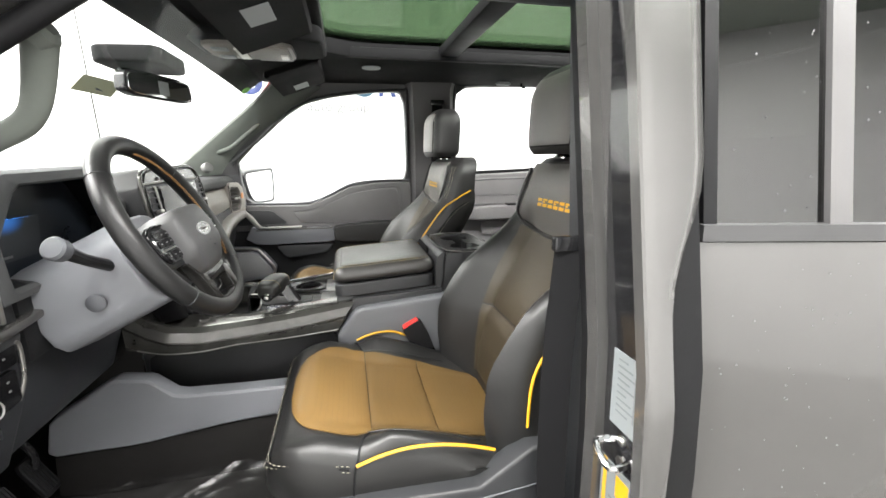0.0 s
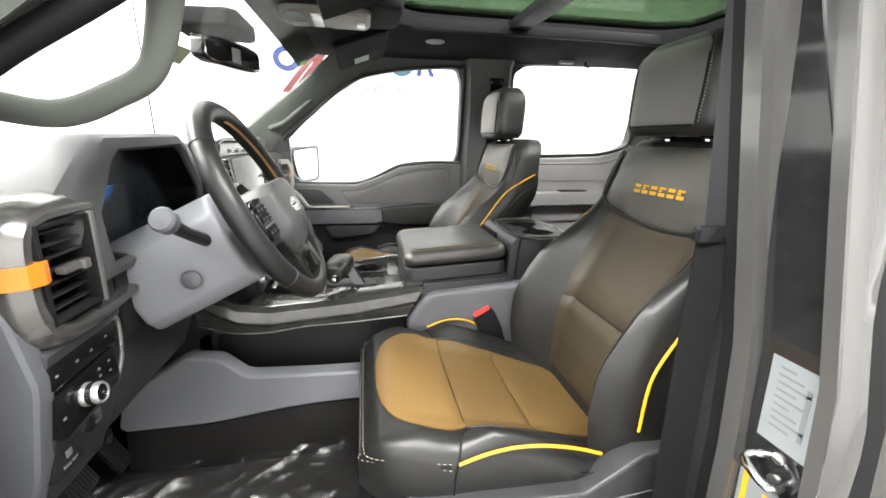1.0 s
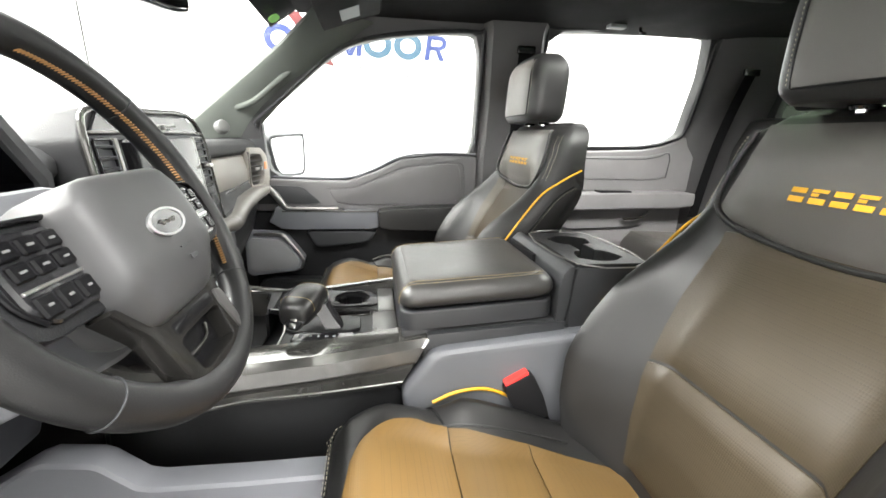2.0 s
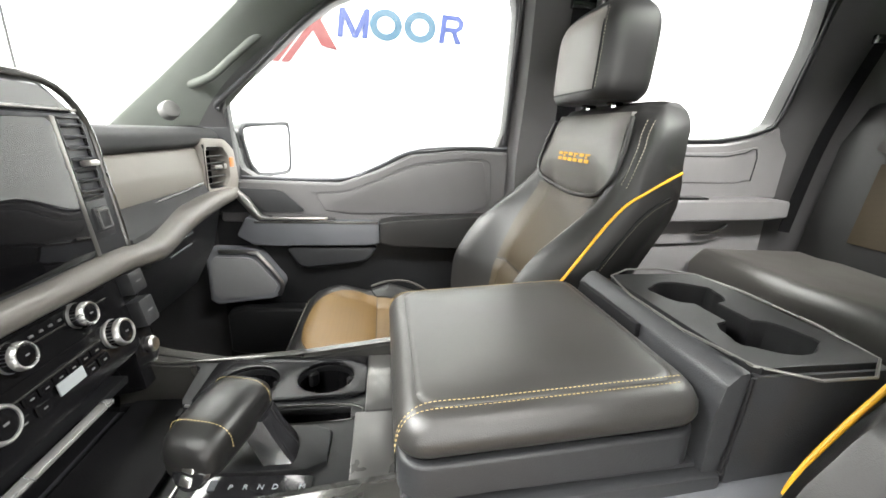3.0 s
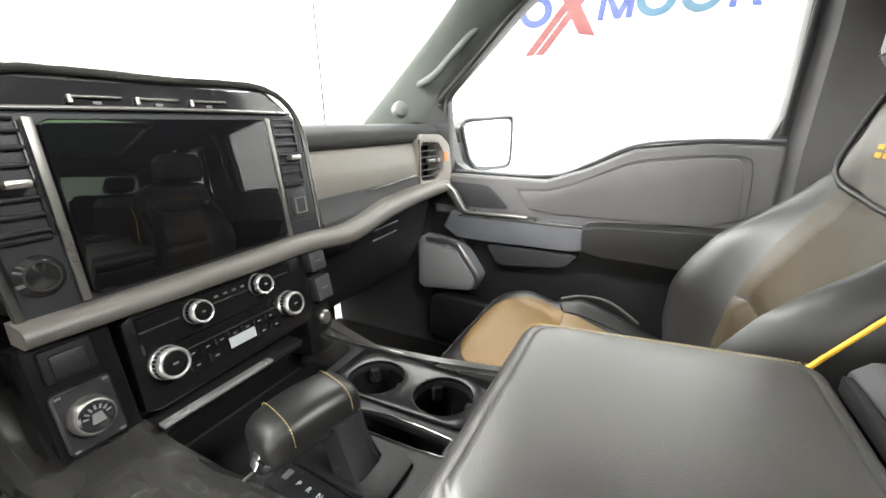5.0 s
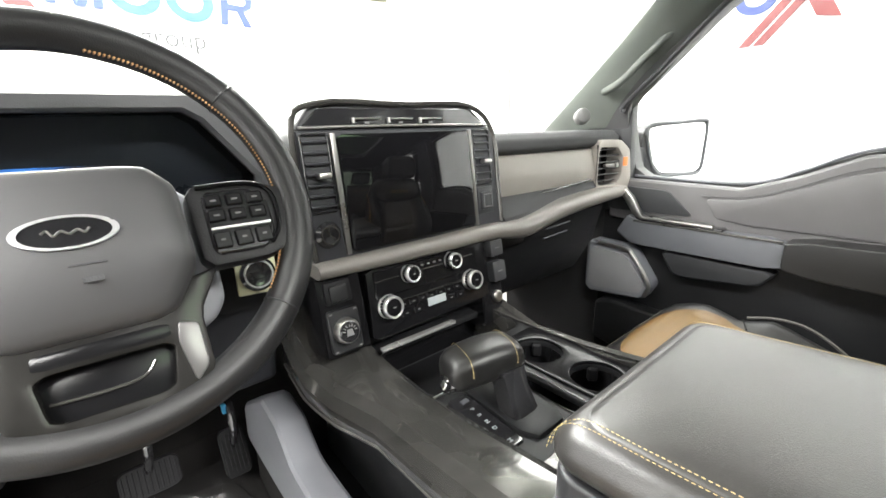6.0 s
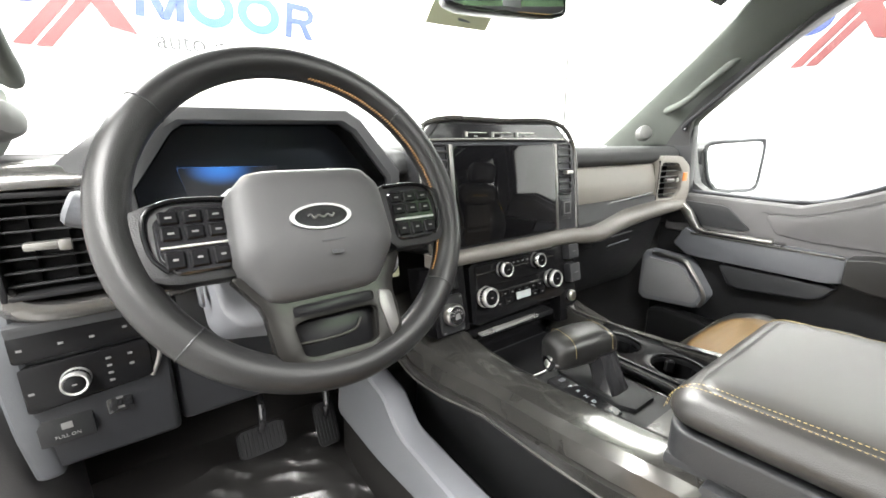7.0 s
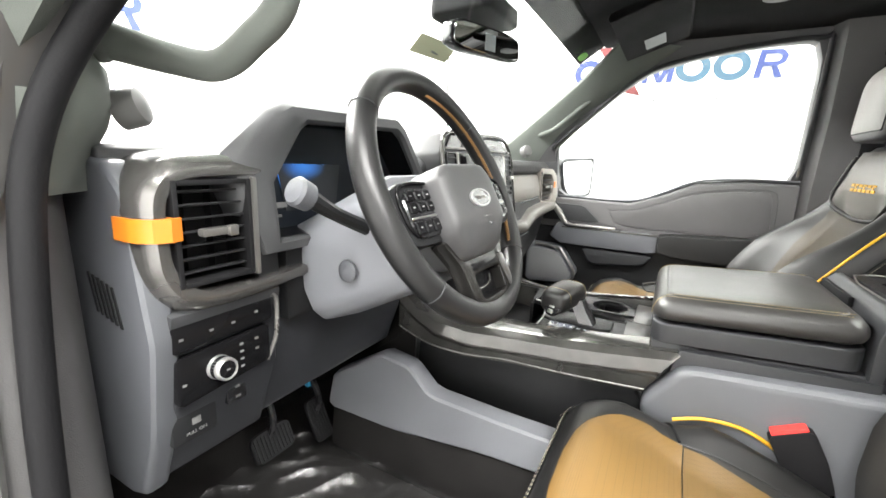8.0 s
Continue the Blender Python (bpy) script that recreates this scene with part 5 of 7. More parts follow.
hood = part("cluster_hood", loft([[(x, 0.640, z) for x, z in hood_in], [(x, 0.575, z) for x, z in hood_in], [(x * 0.8 + q * 0.2, 0.569, z * 0.8 + w * 0.2) for (x, z), (q, w) in zip(hood_in, hood_out)], [(x * 0.2 + q * 0.8, 0.574, z * 0.2 + w * 0.8) for (x, z), (q, w) in zip(hood_in, hood_out)], [(x, 0.585, z) for x, z in hood_out], [(x, 0.62, z) for x, z in hood_out], [(CX - 0.40 + (x - CX + 0.40) * 1.05, 0.76, 1.25 + (z - 1.25) * 0.85) for x, z in hood_out], [(CX - 0.40 + (x - CX + 0.40) * 1.05, 0.90, 1.24 + (z - 1.25) * 0.55) for x, z in hood_out]], caps=False), HOOD_GREY, dash, "angular dark grey hood over the instrument display", sharp=40)
part("hood_liner", loft([[(-0.4365 + (x + 0.4365) * 0.985, 0.634, 1.31 + (z - 1.31) * 0.97) for x, z in hood_in], [(-0.4365 + (x + 0.4365) * 0.99, 0.580, 1.31 + (z - 1.31) * 0.98) for x, z in hood_in]], caps=False), PIANO, hood, "black inner lining of the hood", sharp=28)
part("display", prism(hood_in, "y", 0.634, 0.642, 0), DISPLAY, hood, "dark glossy instrument display")
part("display_glow", prism([(-0.540, 1.262), (-0.556, 1.332), (-0.425, 1.330), (-0.435, 1.262)], "y", 0.6315, 0.6335, 0), BLUEGLOW, hood, "blue lit picture on the display")
part("display_icon", join(box(-0.575, -0.54, 0.630, 0.6312, 1.268, 1.276, 0), box(-0.53, -0.505, 0.630, 0.6312, 1.268, 1.272, 0), box(-0.575, -0.55, 0.630, 0.6312, 1.254, 1.258, 0)), ICON, hood)

# driver's end: vent, orange accent, switches
part("left_block", prism(chaikin([(-0.752, 1.18), (-0.752, 1.295), (-0.735, 1.330), (-0.60, 1.346), (-0.60, 1.18), (-0.72, 1.168)], 1, 0.1), "y", 0.640, 0.95, 0.006, 3), TOP_PAD, dash, "black rounded end of the dashboard")
BAND_OUT = [(-0.618, 1.346), (-0.68, 1.346), (-0.732, 1.338), (-0.762, 1.306), (-0.764, 1.25), (-0.757, 1.20), (-0.725, 1.166), (-0.66, 1.160), (-0.556, 1.170)]
BAND_IN = [(-0.632, 1.318), (-0.68, 1.318), (-0.722, 1.314), (-0.739, 1.294), (-0.740, 1.255), (-0.735, 1.222), (-0.708, 1.195), (-0.65, 1.190), (-0.560, 1.193)]
bo, bi = smooth_path([(x, 0.0, z) for x, z in BAND_OUT], 5), smooth_path([(x, 0.0, z) for x, z in BAND_IN], 5)
rings = []
for k, (o, i) in enumerate(zip(bo, bi)):
    f = k / (len(bo) - 1)
    rise = 0.012 * min(1, max(0, (f - 0.05) / 0.3)) * (1 - 0.5 * max(0, f - 0.7) / 0.3)
    rings.append([(q.x, y, q.z) for q, y in ((o, 0.66), (o, 0.600), (o.lerp(i, 0.06), 0.588), (o.lerp(i, 0.2), 0.580), (o.lerp(i, 0.45), 0.574 - rise * 0.3), (o.lerp(i, 0.75), 0.570), (o.lerp(i, 0.93), 0.571), (i, 0.578), (i, 0.66))])
part("vent_surround", loft(rings), VENT_BAND, dash, "satin grey band curved round the vent", sharp=45)
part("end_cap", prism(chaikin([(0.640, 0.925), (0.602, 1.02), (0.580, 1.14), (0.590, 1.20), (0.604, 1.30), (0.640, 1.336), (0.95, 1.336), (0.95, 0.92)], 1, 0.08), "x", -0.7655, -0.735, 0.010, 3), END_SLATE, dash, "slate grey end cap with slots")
part("under_vent", prism([(0.577, 1.170), (0.583, 1.145), (0.60, 1.145), (0.60, 1.175)], "x", -0.745, -0.602, 0.004), DARK_GREY, dash)
vent(-0.730, -0.650, 1.206, 1.310, 0.573, 7, -9, dash, True, RUBBER, DASH_BLACK)
part("vent_bar", box(-0.645, -0.638, 0.566, 0.590, 1.198, 1.318, 0.003), BEZEL, dash, "satin metal bar beside the vent")
part("accent", loft([[(-0.7680, 0.622, z), (-0.7680, 0.602, z), (-0.7655, 0.582, z), (-0.757, 0.5690, z), (-0.742, 0.5630, z), (-0.730, 0.5665, z), (-0.731, 0.60, z), (-0.745, 0.622, z)] for z in (1.254, 1.278)]), ORANGE, dash, "orange accent wrapped round the corner")
part("left_cheek", prism(chaikin([(-0.632, 1.17), (-0.632, 1.335), (-0.605, 1.335), (-0.598, 1.17)], 1, 0.05), "y", 0.58, 0.75, 0.006), DASH_BLACK, dash)
switch = part("switch_block", prism([(0.588, 1.172), (0.592, 1.06), (0.635, 0.945), (0.72, 0.93), (0.95, 0.93), (0.95, 1.172)], "x", -0.746, -0.600, 0.010, 3), SWITCH_GREY, dash, "dark grey lower dashboard with switches")
for k in range(6):
    part("side_slot", prism([(0.632 + 0.010 * k, 1.152 + 0.002 * k), (0.637 + 0.010 * k, 1.152 + 0.002 * k), (0.649 + 0.010 * k, 1.198 + 0.002 * k), (0.644 + 0.010 * k, 1.198 + 0.002 * k)], "x", -0.7668, -0.760, 0), RUBBER, switch)
part("upper_plate", prism(chaikin([(-0.745, 1.124), (-0.745, 1.158), (-0.615, 1.162), (-0.615, 1.128)], 1, 0.05), "y", 0.580, 0.594, 0.003), PIANO, switch)
part("lower_plate", prism(chaikin([(-0.743, 1.058), (-0.743, 1.118), (-0.620, 1.122), (-0.620, 1.070)], 1, 0.05), "y", 0.582, 0.60, 0.003), PIANO, switch)
part("plate_edge", tube([(-0.616, 0.580, 1.162), (-0.608, 0.580, 1.15), (-0.610, 0.582, 1.10), (-0.622, 0.587, 1.068)], 0.003), BEZEL, switch)
LK = axes((-0.695, 0.582, 1.091), (1, 0, 0), (0, 0.1, 1), (0, -1, 0.1))
knob(0.0, 0.0, 0.0140, LK, switch, "chrome-ringed light switch knob")
for ix, iz in ((-0.735, 1.141), (-0.70, 1.141), (-0.672, 1.141), (-0.64, 1.145), (-0.735, 1.085), (-0.662, 1.108), (-0.662, 1.098), (-0.662, 1.088), (-0.662, 1.078), (-0.64, 1.108), (-0.64, 1.094)):
    part("icon", box(ix - 0.003, ix + 0.002, 0.5795 + (0.002 if iz < 1.12 else 0), 0.582, iz - 0.0014, iz + 0.0014, 0), ICON, switch)
part("small_switch", box(-0.676, -0.648, 0.598, 0.63, 1.022, 1.052, 0.003), GLOSS, switch)
part("icon", join(box(-0.665, -0.658, 0.597, 0.599, 1.028, 1.031, 0), box(-0.665, -0.658, 0.597, 0.599, 1.042, 1.045, 0)), ICON, switch)
part("release_switch", box(-0.745, -0.690, 0.600, 0.63, 1.000, 1.038, 0.004), DASH_BLACK, switch)
part("icon", box(-0.722, -0.711, 0.599, 0.601, 1.020, 1.029, 0.002), ICON, switch)
words("lettering", "PULL ON", 0.0062, axes((-0.730, 0.5995, 1.009), (1, 0, 0), (0, 0, 1), (0, -1, 0)), ICON, switch)
part("knee_panel", prism([(0.60, 1.165), (0.61, 1.05), (0.645, 0.95), (0.75, 0.93), (0.80, 1.165)], "x", -0.598, -0.26, 0.012, 3), SWITCH_GREY, dash, "dark grey knee panel under the column")
part("column_pocket", prism([(-0.585, 1.11), (-0.585, 1.225), (-0.26, 1.225), (-0.26, 1.11)], "y", 0.585, 0.70, 0.01), DASH_BLACK, dash)

# ---- steering wheel and column ----
WM = axes((-0.457, 0.397, 1.30), (1, 0, 0), (0, 0.451, 0.893), (0, -0.893, 0.451))
col = thing("steering_column", (-0.46, 0.5, 1.2), "slate grey steering column cover with a stalk", "steering column")
part("shroud", prism(chaikin([(-0.095, -0.10), (-0.10, 0.02), (-0.06, 0.055), (0.06, 0.055), (0.10, 0.02), (0.095, -0.10), (0.0, -0.115)], 1, 0.15), "z", -0.24, -0.055, 0.01, 3, WM), KNEE, col)
part("shroud_button", lathe([(0.0, 0.0), (0.015, 0.0), (0.015, 0.003), (0.012, 0.005), (0.0, 0.005)], axes((-0.5595, 0.495, 1.195), (0, 1, 0), (0, 0, 1), (-1, 0, 0))), DASH_GREY, col, "round grey adjuster button")
part("stalk", tube([(-0.55, 0.470, 1.255), (-0.60, 0.478, 1.278), (-0.635, 0.482, 1.298)], [0.010, 0.009, 0.011]), DASH_BLACK, col, "black turn signal stalk")
part("stalk_end", lathe([(0.011, 0), (0.016, 0.004), (0.017, 0.022), (0.014, 0.026), (0.0, 0.027)], axes((-0.635, 0.482, 1.298), (0.4, 0.2, 0.9), (0, 1, -0.22), (-0.9, 0.0, 0.42))), DASH_GREY, col)
part("start_plate", box(-0.027, 0.027, -0.028, 0.028, -0.004, 0.004, 0.004, 2, axes((-0.294, 0.548, 1.176), (1, 0, -0.06), (0.06, 0.2, 1), (0, -1, 0.2))), KHAKI, col, "pale plate round the start button")
part("start_button", lathe([(0.0235, 0.0), (0.0235, 0.006), (0.020, 0.009), (0.017, 0.007), (0.0, 0.007)], axes((-0.294, 0.544, 1.177), (1, 0, 0), (0, 0.2, 1), (0, -1, 0.2))), GLOSS, col)
part("button_ring", lathe([(0.0195, 0.0), (0.0195, 0.0105), (0.0170, 0.0105), (0.0170, 0.0)], axes((-0.294, 0.544, 1.177), (1, 0, 0), (0, 0.2, 1), (0, -1, 0.2)), caps=False), BRIGHT, col, "bright ring of the start button")

wheel = thing("steering_wheel", (-0.452, 0.397, 1.30), "black leather steering wheel with grey airbag pad", "steering wheel")


def on_wheel(x, y, z=0.0):
    return WM @ Vector((x, y, z))


RIM = 0.1695
part("rim", tube([on_wheel(RIM * math.cos(a), RIM * math.sin(a)) for a in [2 * math.pi * k / 24 for k in range(24)]], 0.0168, True, 16, 4, 1.0), RIM_LEATHER, wheel, "thick black leather rim")
for a in (40, 140, -40, 220):
    q = radians(a)
    ring = [on_wheel((RIM + 0.0171 * math.cos(b)) * math.cos(q), (RIM + 0.0171 * math.cos(b)) * math.sin(q), 0.0171 * math.sin(b)) for b in [2 * math.pi * k / 12 for k in range(12)]]
    part("rim_seam", tube(ring, 0.0008, True, 6, 3), DARK_GREY, wheel)
for a0, a1 in ((-36, 80),):
    n = 92
    bits = []
    for k in range(n):
        a = radians(a0 + (a1 - a0) * k / n)
        rr = RIM - 0.0165
        bits.append(box(-0.0036, 0.0036, -0.0008, 0.0008, -0.0007, 0.0007, 0, 1, WM @ Matrix.Rotation(a, 4, "Z") @ pose(rr, 0, 0.004, 0, 70, 35)))
    part("stitching", join(*bits), ORANGE_THREAD, wheel, "orange cross stitching")
# airbag pad
pad_ring = [(x - 0.0095, y) for x, y in chaikin([(-0.077, 0.010), (-0.058, 0.0305), (0.058, 0.0305), (0.077, 0.010), (0.079, -0.056), (0.054, -0.097), (-0.054, -0.097), (-0.079, -0.056)], 2, 0.12)]
pad = part("airbag_pad", loft([[on_wheel(x * k, y * k, h - 0.35 * max(0.0, -0.048 - y * k)) for x, y in pad_ring] for k, h in ((0.92, -0.03), (1.0, -0.01), (1.0, 0.012), (0.97, 0.030), (0.93, 0.0355), (0.85, 0.0385), (0.72, 0.040), (0.5, 0.0408), (0.25, 0.041))]), PADGREY, wheel, "smooth grey airbag cover", sharp=50)
oval = [(0.030 * math.cos(2 * math.pi * k / 32), 0.0125 * math.sin(2 * math.pi * k / 32)) for k in range(32)]
part("badge_rim", loft([[on_wheel(x - 0.008, y - 0.022, h) for x, y in ((u * k, v * k) for u, v in oval)] for k, h in ((1.0, 0.036), (1.0, 0.0435), (0.86, 0.0435), (0.86, 0.036))], caps=False), BRIGHT, pad, "chrome oval badge rim")
part("badge", loft([[on_wheel(x * 0.87 - 0.008, y * 0.87 - 0.022, h) for x, y in oval] for h in (0.036, 0.0425)]), GLOSS, pad, "dark oval badge")
part("badge_mark", tube([on_wheel(0.75 * x - 0.008, 0.6 * y - 0.022, 0.0430) for x, y in ((-0.018, 0.001), (-0.014, 0.004), (-0.010, -0.003), (-0.004, 0.002), (0.002, -0.002), (0.008, 0.002), (0.013, -0.002), (0.017, 0.003))], 0.0007, flat=1.4), BEZEL, pad)
part("airbag_mark", join(box(-0.012, 0.010, -0.047, -0.0455, 0.0405, 0.0418, 0, 1, WM), box(-0.006, 0.006, -0.060, -0.056, 0.0405, 0.0418, 0, 1, WM)), DARK_GREY, pad)
# spokes with key pads
WS2 = WM @ pose(0, -0.016, 0)
for sg in (-1, 1):
    part("spoke", prism(chaikin([(sg * 0.075, -0.045), (sg * 0.072, 0.032), (sg * 0.13, 0.034), (sg * 0.168, 0.020), (sg * 0.168, -0.028), (sg * 0.135, -0.044)], 1, 0.12), "z", -0.016, 0.010, 0.006, 2, WS2), DASH_BLACK, wheel)
    part("spoke_trim", tube([on_wheel(sg * x, y - 0.016, 0.012) for x, y in ((0.082, 0.029), (0.125, 0.030), (0.146, 0.018), (0.146, -0.015), (0.135, -0.032))], 0.0022, steps=4), PIANO, wheel, "thin black trim round the keys")
    kp = part("key_pad", prism(chaikin([(sg * 0.084, -0.036), (sg * 0.084, 0.024), (sg * 0.125, 0.025), (sg * 0.141, 0.012), (sg * 0.141, -0.02), (sg * 0.13, -0.036)], 1, 0.1), "z", 0.008, 0.014, 0.002, 1, WS2), GLOSS, wheel)
    part("key_bar", box(min(sg * 0.086, sg * 0.138), max(sg * 0.086, sg * 0.138), -0.013, -0.0105, 0.0135, 0.0155, 0.0005, 1, WS2), SATIN, kp)
    for kx in (0.093, 0.111, 0.129):
        part("key", box(sg * kx - 0.0075, sg * kx + 0.0075, -0.031, -0.0155, 0.0135, 0.0165, 0.0015, 1, WS2), PIANO, kp)
        part("icon", box(sg * kx - 0.002, sg * kx + 0.002, -0.024, -0.0222, 0.0165, 0.017, 0, 1, WS2), ICON, kp)
        for kv in ((-0.006, 0.006), (0.008, 0.020)):
            part("key", box(sg * kx - 0.0075, sg * kx + 0.0075, kv[0], kv[1], 0.0135, 0.0165, 0.0015, 1, WS2), PIANO, kp)
            part("icon", box(sg * kx - 0.0025, sg * kx + 0.0025, kv[0] + 0.0052, kv[0] + 0.0068, 0.0165, 0.017, 0, 1, WS2), ICON, kp)
# lower spoke: an open bracket with a recessed window
LS_OUT = chaikin([(-0.094, -0.060), (-0.070, -0.096), (-0.067, -0.142), (-0.046, -0.168), (0.040, -0.170), (0.063, -0.145), (0.063, -0.096), (0.084, -0.060), (0.056, -0.066), (0.042, -0.086), (-0.050, -0.086), (-0.066, -0.066)], 1, 0.12)
LS_IN = chaikin([(-0.047, -0.114), (-0.042, -0.149), (0.032, -0.151), (0.039, -0.114)], 2, 0.10)
part("lower_spoke", pierced(LS_OUT, [LS_IN], lambda u, v: on_wheel(u, v, 0.012 + 0.05 * max(0.0, -0.105 - v) * 0.6 - 0.10 * max(0.0, -0.138 - v)), WM.to_3x3() @ Vector((0, 0, -0.020)), 0.004), SPOKE, wheel, "dark metallic lower spoke bracket", sharp=30)
part("spoke_strip", prism(chaikin([(-0.046, -0.098), (0.038, -0.098), (0.039, -0.111), (-0.047, -0.111)], 1, 0.1), "z", 0.008, 0.0125, 0.002, 2, WM), PIANO, wheel, "glossy strip over the bracket's window")
# Right arm only: a bright inlay paints its highlight, the left stays in shade.
part("spoke_lit_inlay", prism(chaikin([(0.044, -0.100), (0.058, -0.104), (0.0585, -0.140), (0.047, -0.152), (0.041, -0.116)], 1, 0.12), "z", 0.006, 0.0150, 0.002, 2, WM), DECK_SATIN, wheel, "satin inlay as the highlight on the lower spoke")
part("spoke_web", prism(chaikin([(-0.050, -0.112), (0.041, -0.112), (0.036, -0.152), (-0.046, -0.152)], 1, 0.1), "z", -0.012, -0.004, 0.003, 2, WM), PIANO, wheel)
part("window_lip", tube([on_wheel(x, y, -0.002) for x, y in ((-0.042, -0.134), (-0.01, -0.136), (0.014, -0.134), (0.024, -0.124))], 0.0015, steps=4), GRAPHITE, wheel)
part("hub", lathe([(0.045, -0.06), (0.05, -0.02), (0.055, -0.006)], WM @ pose(0, -0.03, 0)), DASH_BLACK, wheel)
# ---- centre console ----
con = thing("center_console", (-0.035, 0.1, 0.62), "slate grey center console with graphite rails and padded lid", "console")
part("lower_body", prism([(0.62, 0.62), (0.62, 0.94), (0.13, 0.94), (0.125, 1.0), (0.10, 1.03), (-0.33, 1.05), (-0.35, 0.62)], "x", -0.19, 0.12, 0.012, 3), DARK_GREY, con)
for side in (0, 1):
    ri = -0.142 if side == 0 else -0.184

    def sx(x):
        return x if side == 0 else 2 * -0.035 - x
    a, b = sorted((sx(-0.298), sx(-0.247)))
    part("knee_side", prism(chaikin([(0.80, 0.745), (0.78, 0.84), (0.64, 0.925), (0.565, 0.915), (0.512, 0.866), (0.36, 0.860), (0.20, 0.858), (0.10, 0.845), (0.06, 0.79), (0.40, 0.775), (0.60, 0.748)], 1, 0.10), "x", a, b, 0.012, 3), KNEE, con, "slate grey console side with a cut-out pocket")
    part("carpet_side", prism(chaikin([(0.80, 0.62), (0.79, 0.76), (0.60, 0.765), (0.40, 0.79), (0.08, 0.80), (0.05, 0.62)], 1, 0.1), "x", *sorted((sx(-0.288), sx(-0.24))), 0.008, 2), CARPET, con, "dark carpet below the console side")
    part("pocket_liner", prism(chaikin([(0.62, 0.74), (0.60, 0.95), (0.15, 0.965), (0.10, 0.90), (0.12, 0.74)], 1, 0.12), "x", *sorted((sx(-0.198), sx(-0.18))), 0.008, 3), DASH_BLACK, con)
    part("pocket_floor", box(*sorted((sx(-0.256), sx(-0.185))), 0.08, 0.64, 0.775, 0.79, 0.003), RUBBER, con)
    RAIL = ((0.62, 0.972, 1.082, 0.0), (0.575, 0.956, 1.050, 0.0), (0.53, 0.946, 1.028, 0.0), (0.46, 0.940, 1.016, 0.0), (0.38, 0.940, 1.013, 0.0), (0.27, 0.943, 1.021, 0.0), (0.16, 0.950, 1.034, 0.012), (0.085, 0.954, 1.044, 0.045), (0.076, 0.956, 1.042, 0.052))

    def flare_x(x, y):
        """The rail widens towards the dashboard."""
        f = max(0.0, min(1.0, (y - 0.36) / 0.16))
        return sx(x - (0.036 * f * f * (3 - 2 * f) * min(1.0, max(0.0, (-x - 0.156) / 0.04))))

    part("rail", loft([[(sx(ri), y, z1 - 0.006), (flare_x(ri - 0.014, y), y, z1 + 0.001), (flare_x(-0.186, y), y, z1), (flare_x(-0.204, y), y, z1 - 0.004), (flare_x(-0.216, y), y + sl * 0.25, z1 - 0.016), (flare_x(-0.220, y), y + sl * 0.55, z1 - 0.040), (flare_x(-0.214, y), y + sl * 0.6, z1 - 0.043), (flare_x(-0.214, y), y + sl * 0.62, z1 - 0.047), (flare_x(-0.219, y), y + sl * 0.65, z1 - 0.050), (flare_x(-0.217, y), y + sl, z0 + 0.006), (flare_x(-0.205, y), y + sl, z0), (sx(ri), y + sl, z0)] for y, z0, z1, sl in RAIL]), GRAPHITE, con, "glossy graphite console rail", sharp=28)
    part("rail_line", tube([(flare_x(-0.2185, y), y + sl * 0.9, z0 + 0.012) for y, z0, z1, sl in RAIL[:-1]], 0.0016), BEZEL, con, "thin satin line under the rail")
    a, b = sorted((sx(-0.232), sx(-0.19)))
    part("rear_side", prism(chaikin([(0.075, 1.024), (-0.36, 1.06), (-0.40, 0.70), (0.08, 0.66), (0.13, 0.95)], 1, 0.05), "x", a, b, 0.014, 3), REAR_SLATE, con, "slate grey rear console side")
# deck with cup holders, wells and the shifter
CUPS = [((0.056, 0.325), 0.039), ((0.059, 0.222), 0.039)]


def circle(c, r, n=24):
    return [(c[0] + r * math.cos(2 * math.pi * k / n), c[1] + r * math.sin(2 * math.pi * k / n)) for k in range(n)]


WELL = chaikin([(-0.145, 0.345), (-0.10, 0.345), (0.0, 0.36), (0.02, 0.40), (0.115, 0.41), (0.115, 0.50), (-0.15, 0.50)], 1, 0.1)
SLOT = [(-0.032, 0.182), (-0.006, 0.182), (-0.006, 0.305), (-0.032, 0.305)]
part("deck", pierced([(-0.16, 0.128), (0.12, 0.128), (0.12, 0.53), (-0.16, 0.53)], [circle(*CUPS[0]), circle(*CUPS[1]), WELL, SLOT], lambda u, v: (u, v, 1.0), (0, 0, 0.012), 0.003), DASH_BLACK, con, "black console deck")
part("deck_strip", box(-0.02, 0.121, 0.129, 0.164, 1.010, 1.015, 0.002), DECK_SATIN, con, "satin grey strip before the lid")
part("deck_plate", box(-0.158, -0.022, 0.129, 0.176, 1.009, 1.0142, 0.0015), DECK_SATIN, con, "satin grey plate behind the gear strip")
part("cup_frame", pierced(chaikin([(0.010, 0.165), (0.118, 0.165), (0.118, 0.385), (0.010, 0.385)], 1, 0.08), [circle(*CUPS[0]), circle(*CUPS[1])], lambda u, v: (u, v, 1.010), (0, 0, 0.006), 0.002), PIANO, con)
for (c, r) in CUPS:
    cup = part("cup_holder", lathe([(r + 0.002, 0.0), (r - 0.004, -0.06), (r - 0.006, -0.062), (0.0, -0.062), (0.0, -0.066), (r, -0.066), (r + 0.006, 0.0)], pose(c[0], c[1], 1.015), caps=False), PIANO, con)
    for q in range(3):
        part("cup_grip", box(r - 0.010, r, -0.008, 0.008, 0.985, 1.008, 0.003, 1, pose(c[0], c[1], 0, 0, 0, 120 * q + 40)), RUBBER, cup)
part("well_floor", box(-0.15, 0.12, 0.40, 0.51, 0.945, 0.955, 0.003), RUBBER, con)
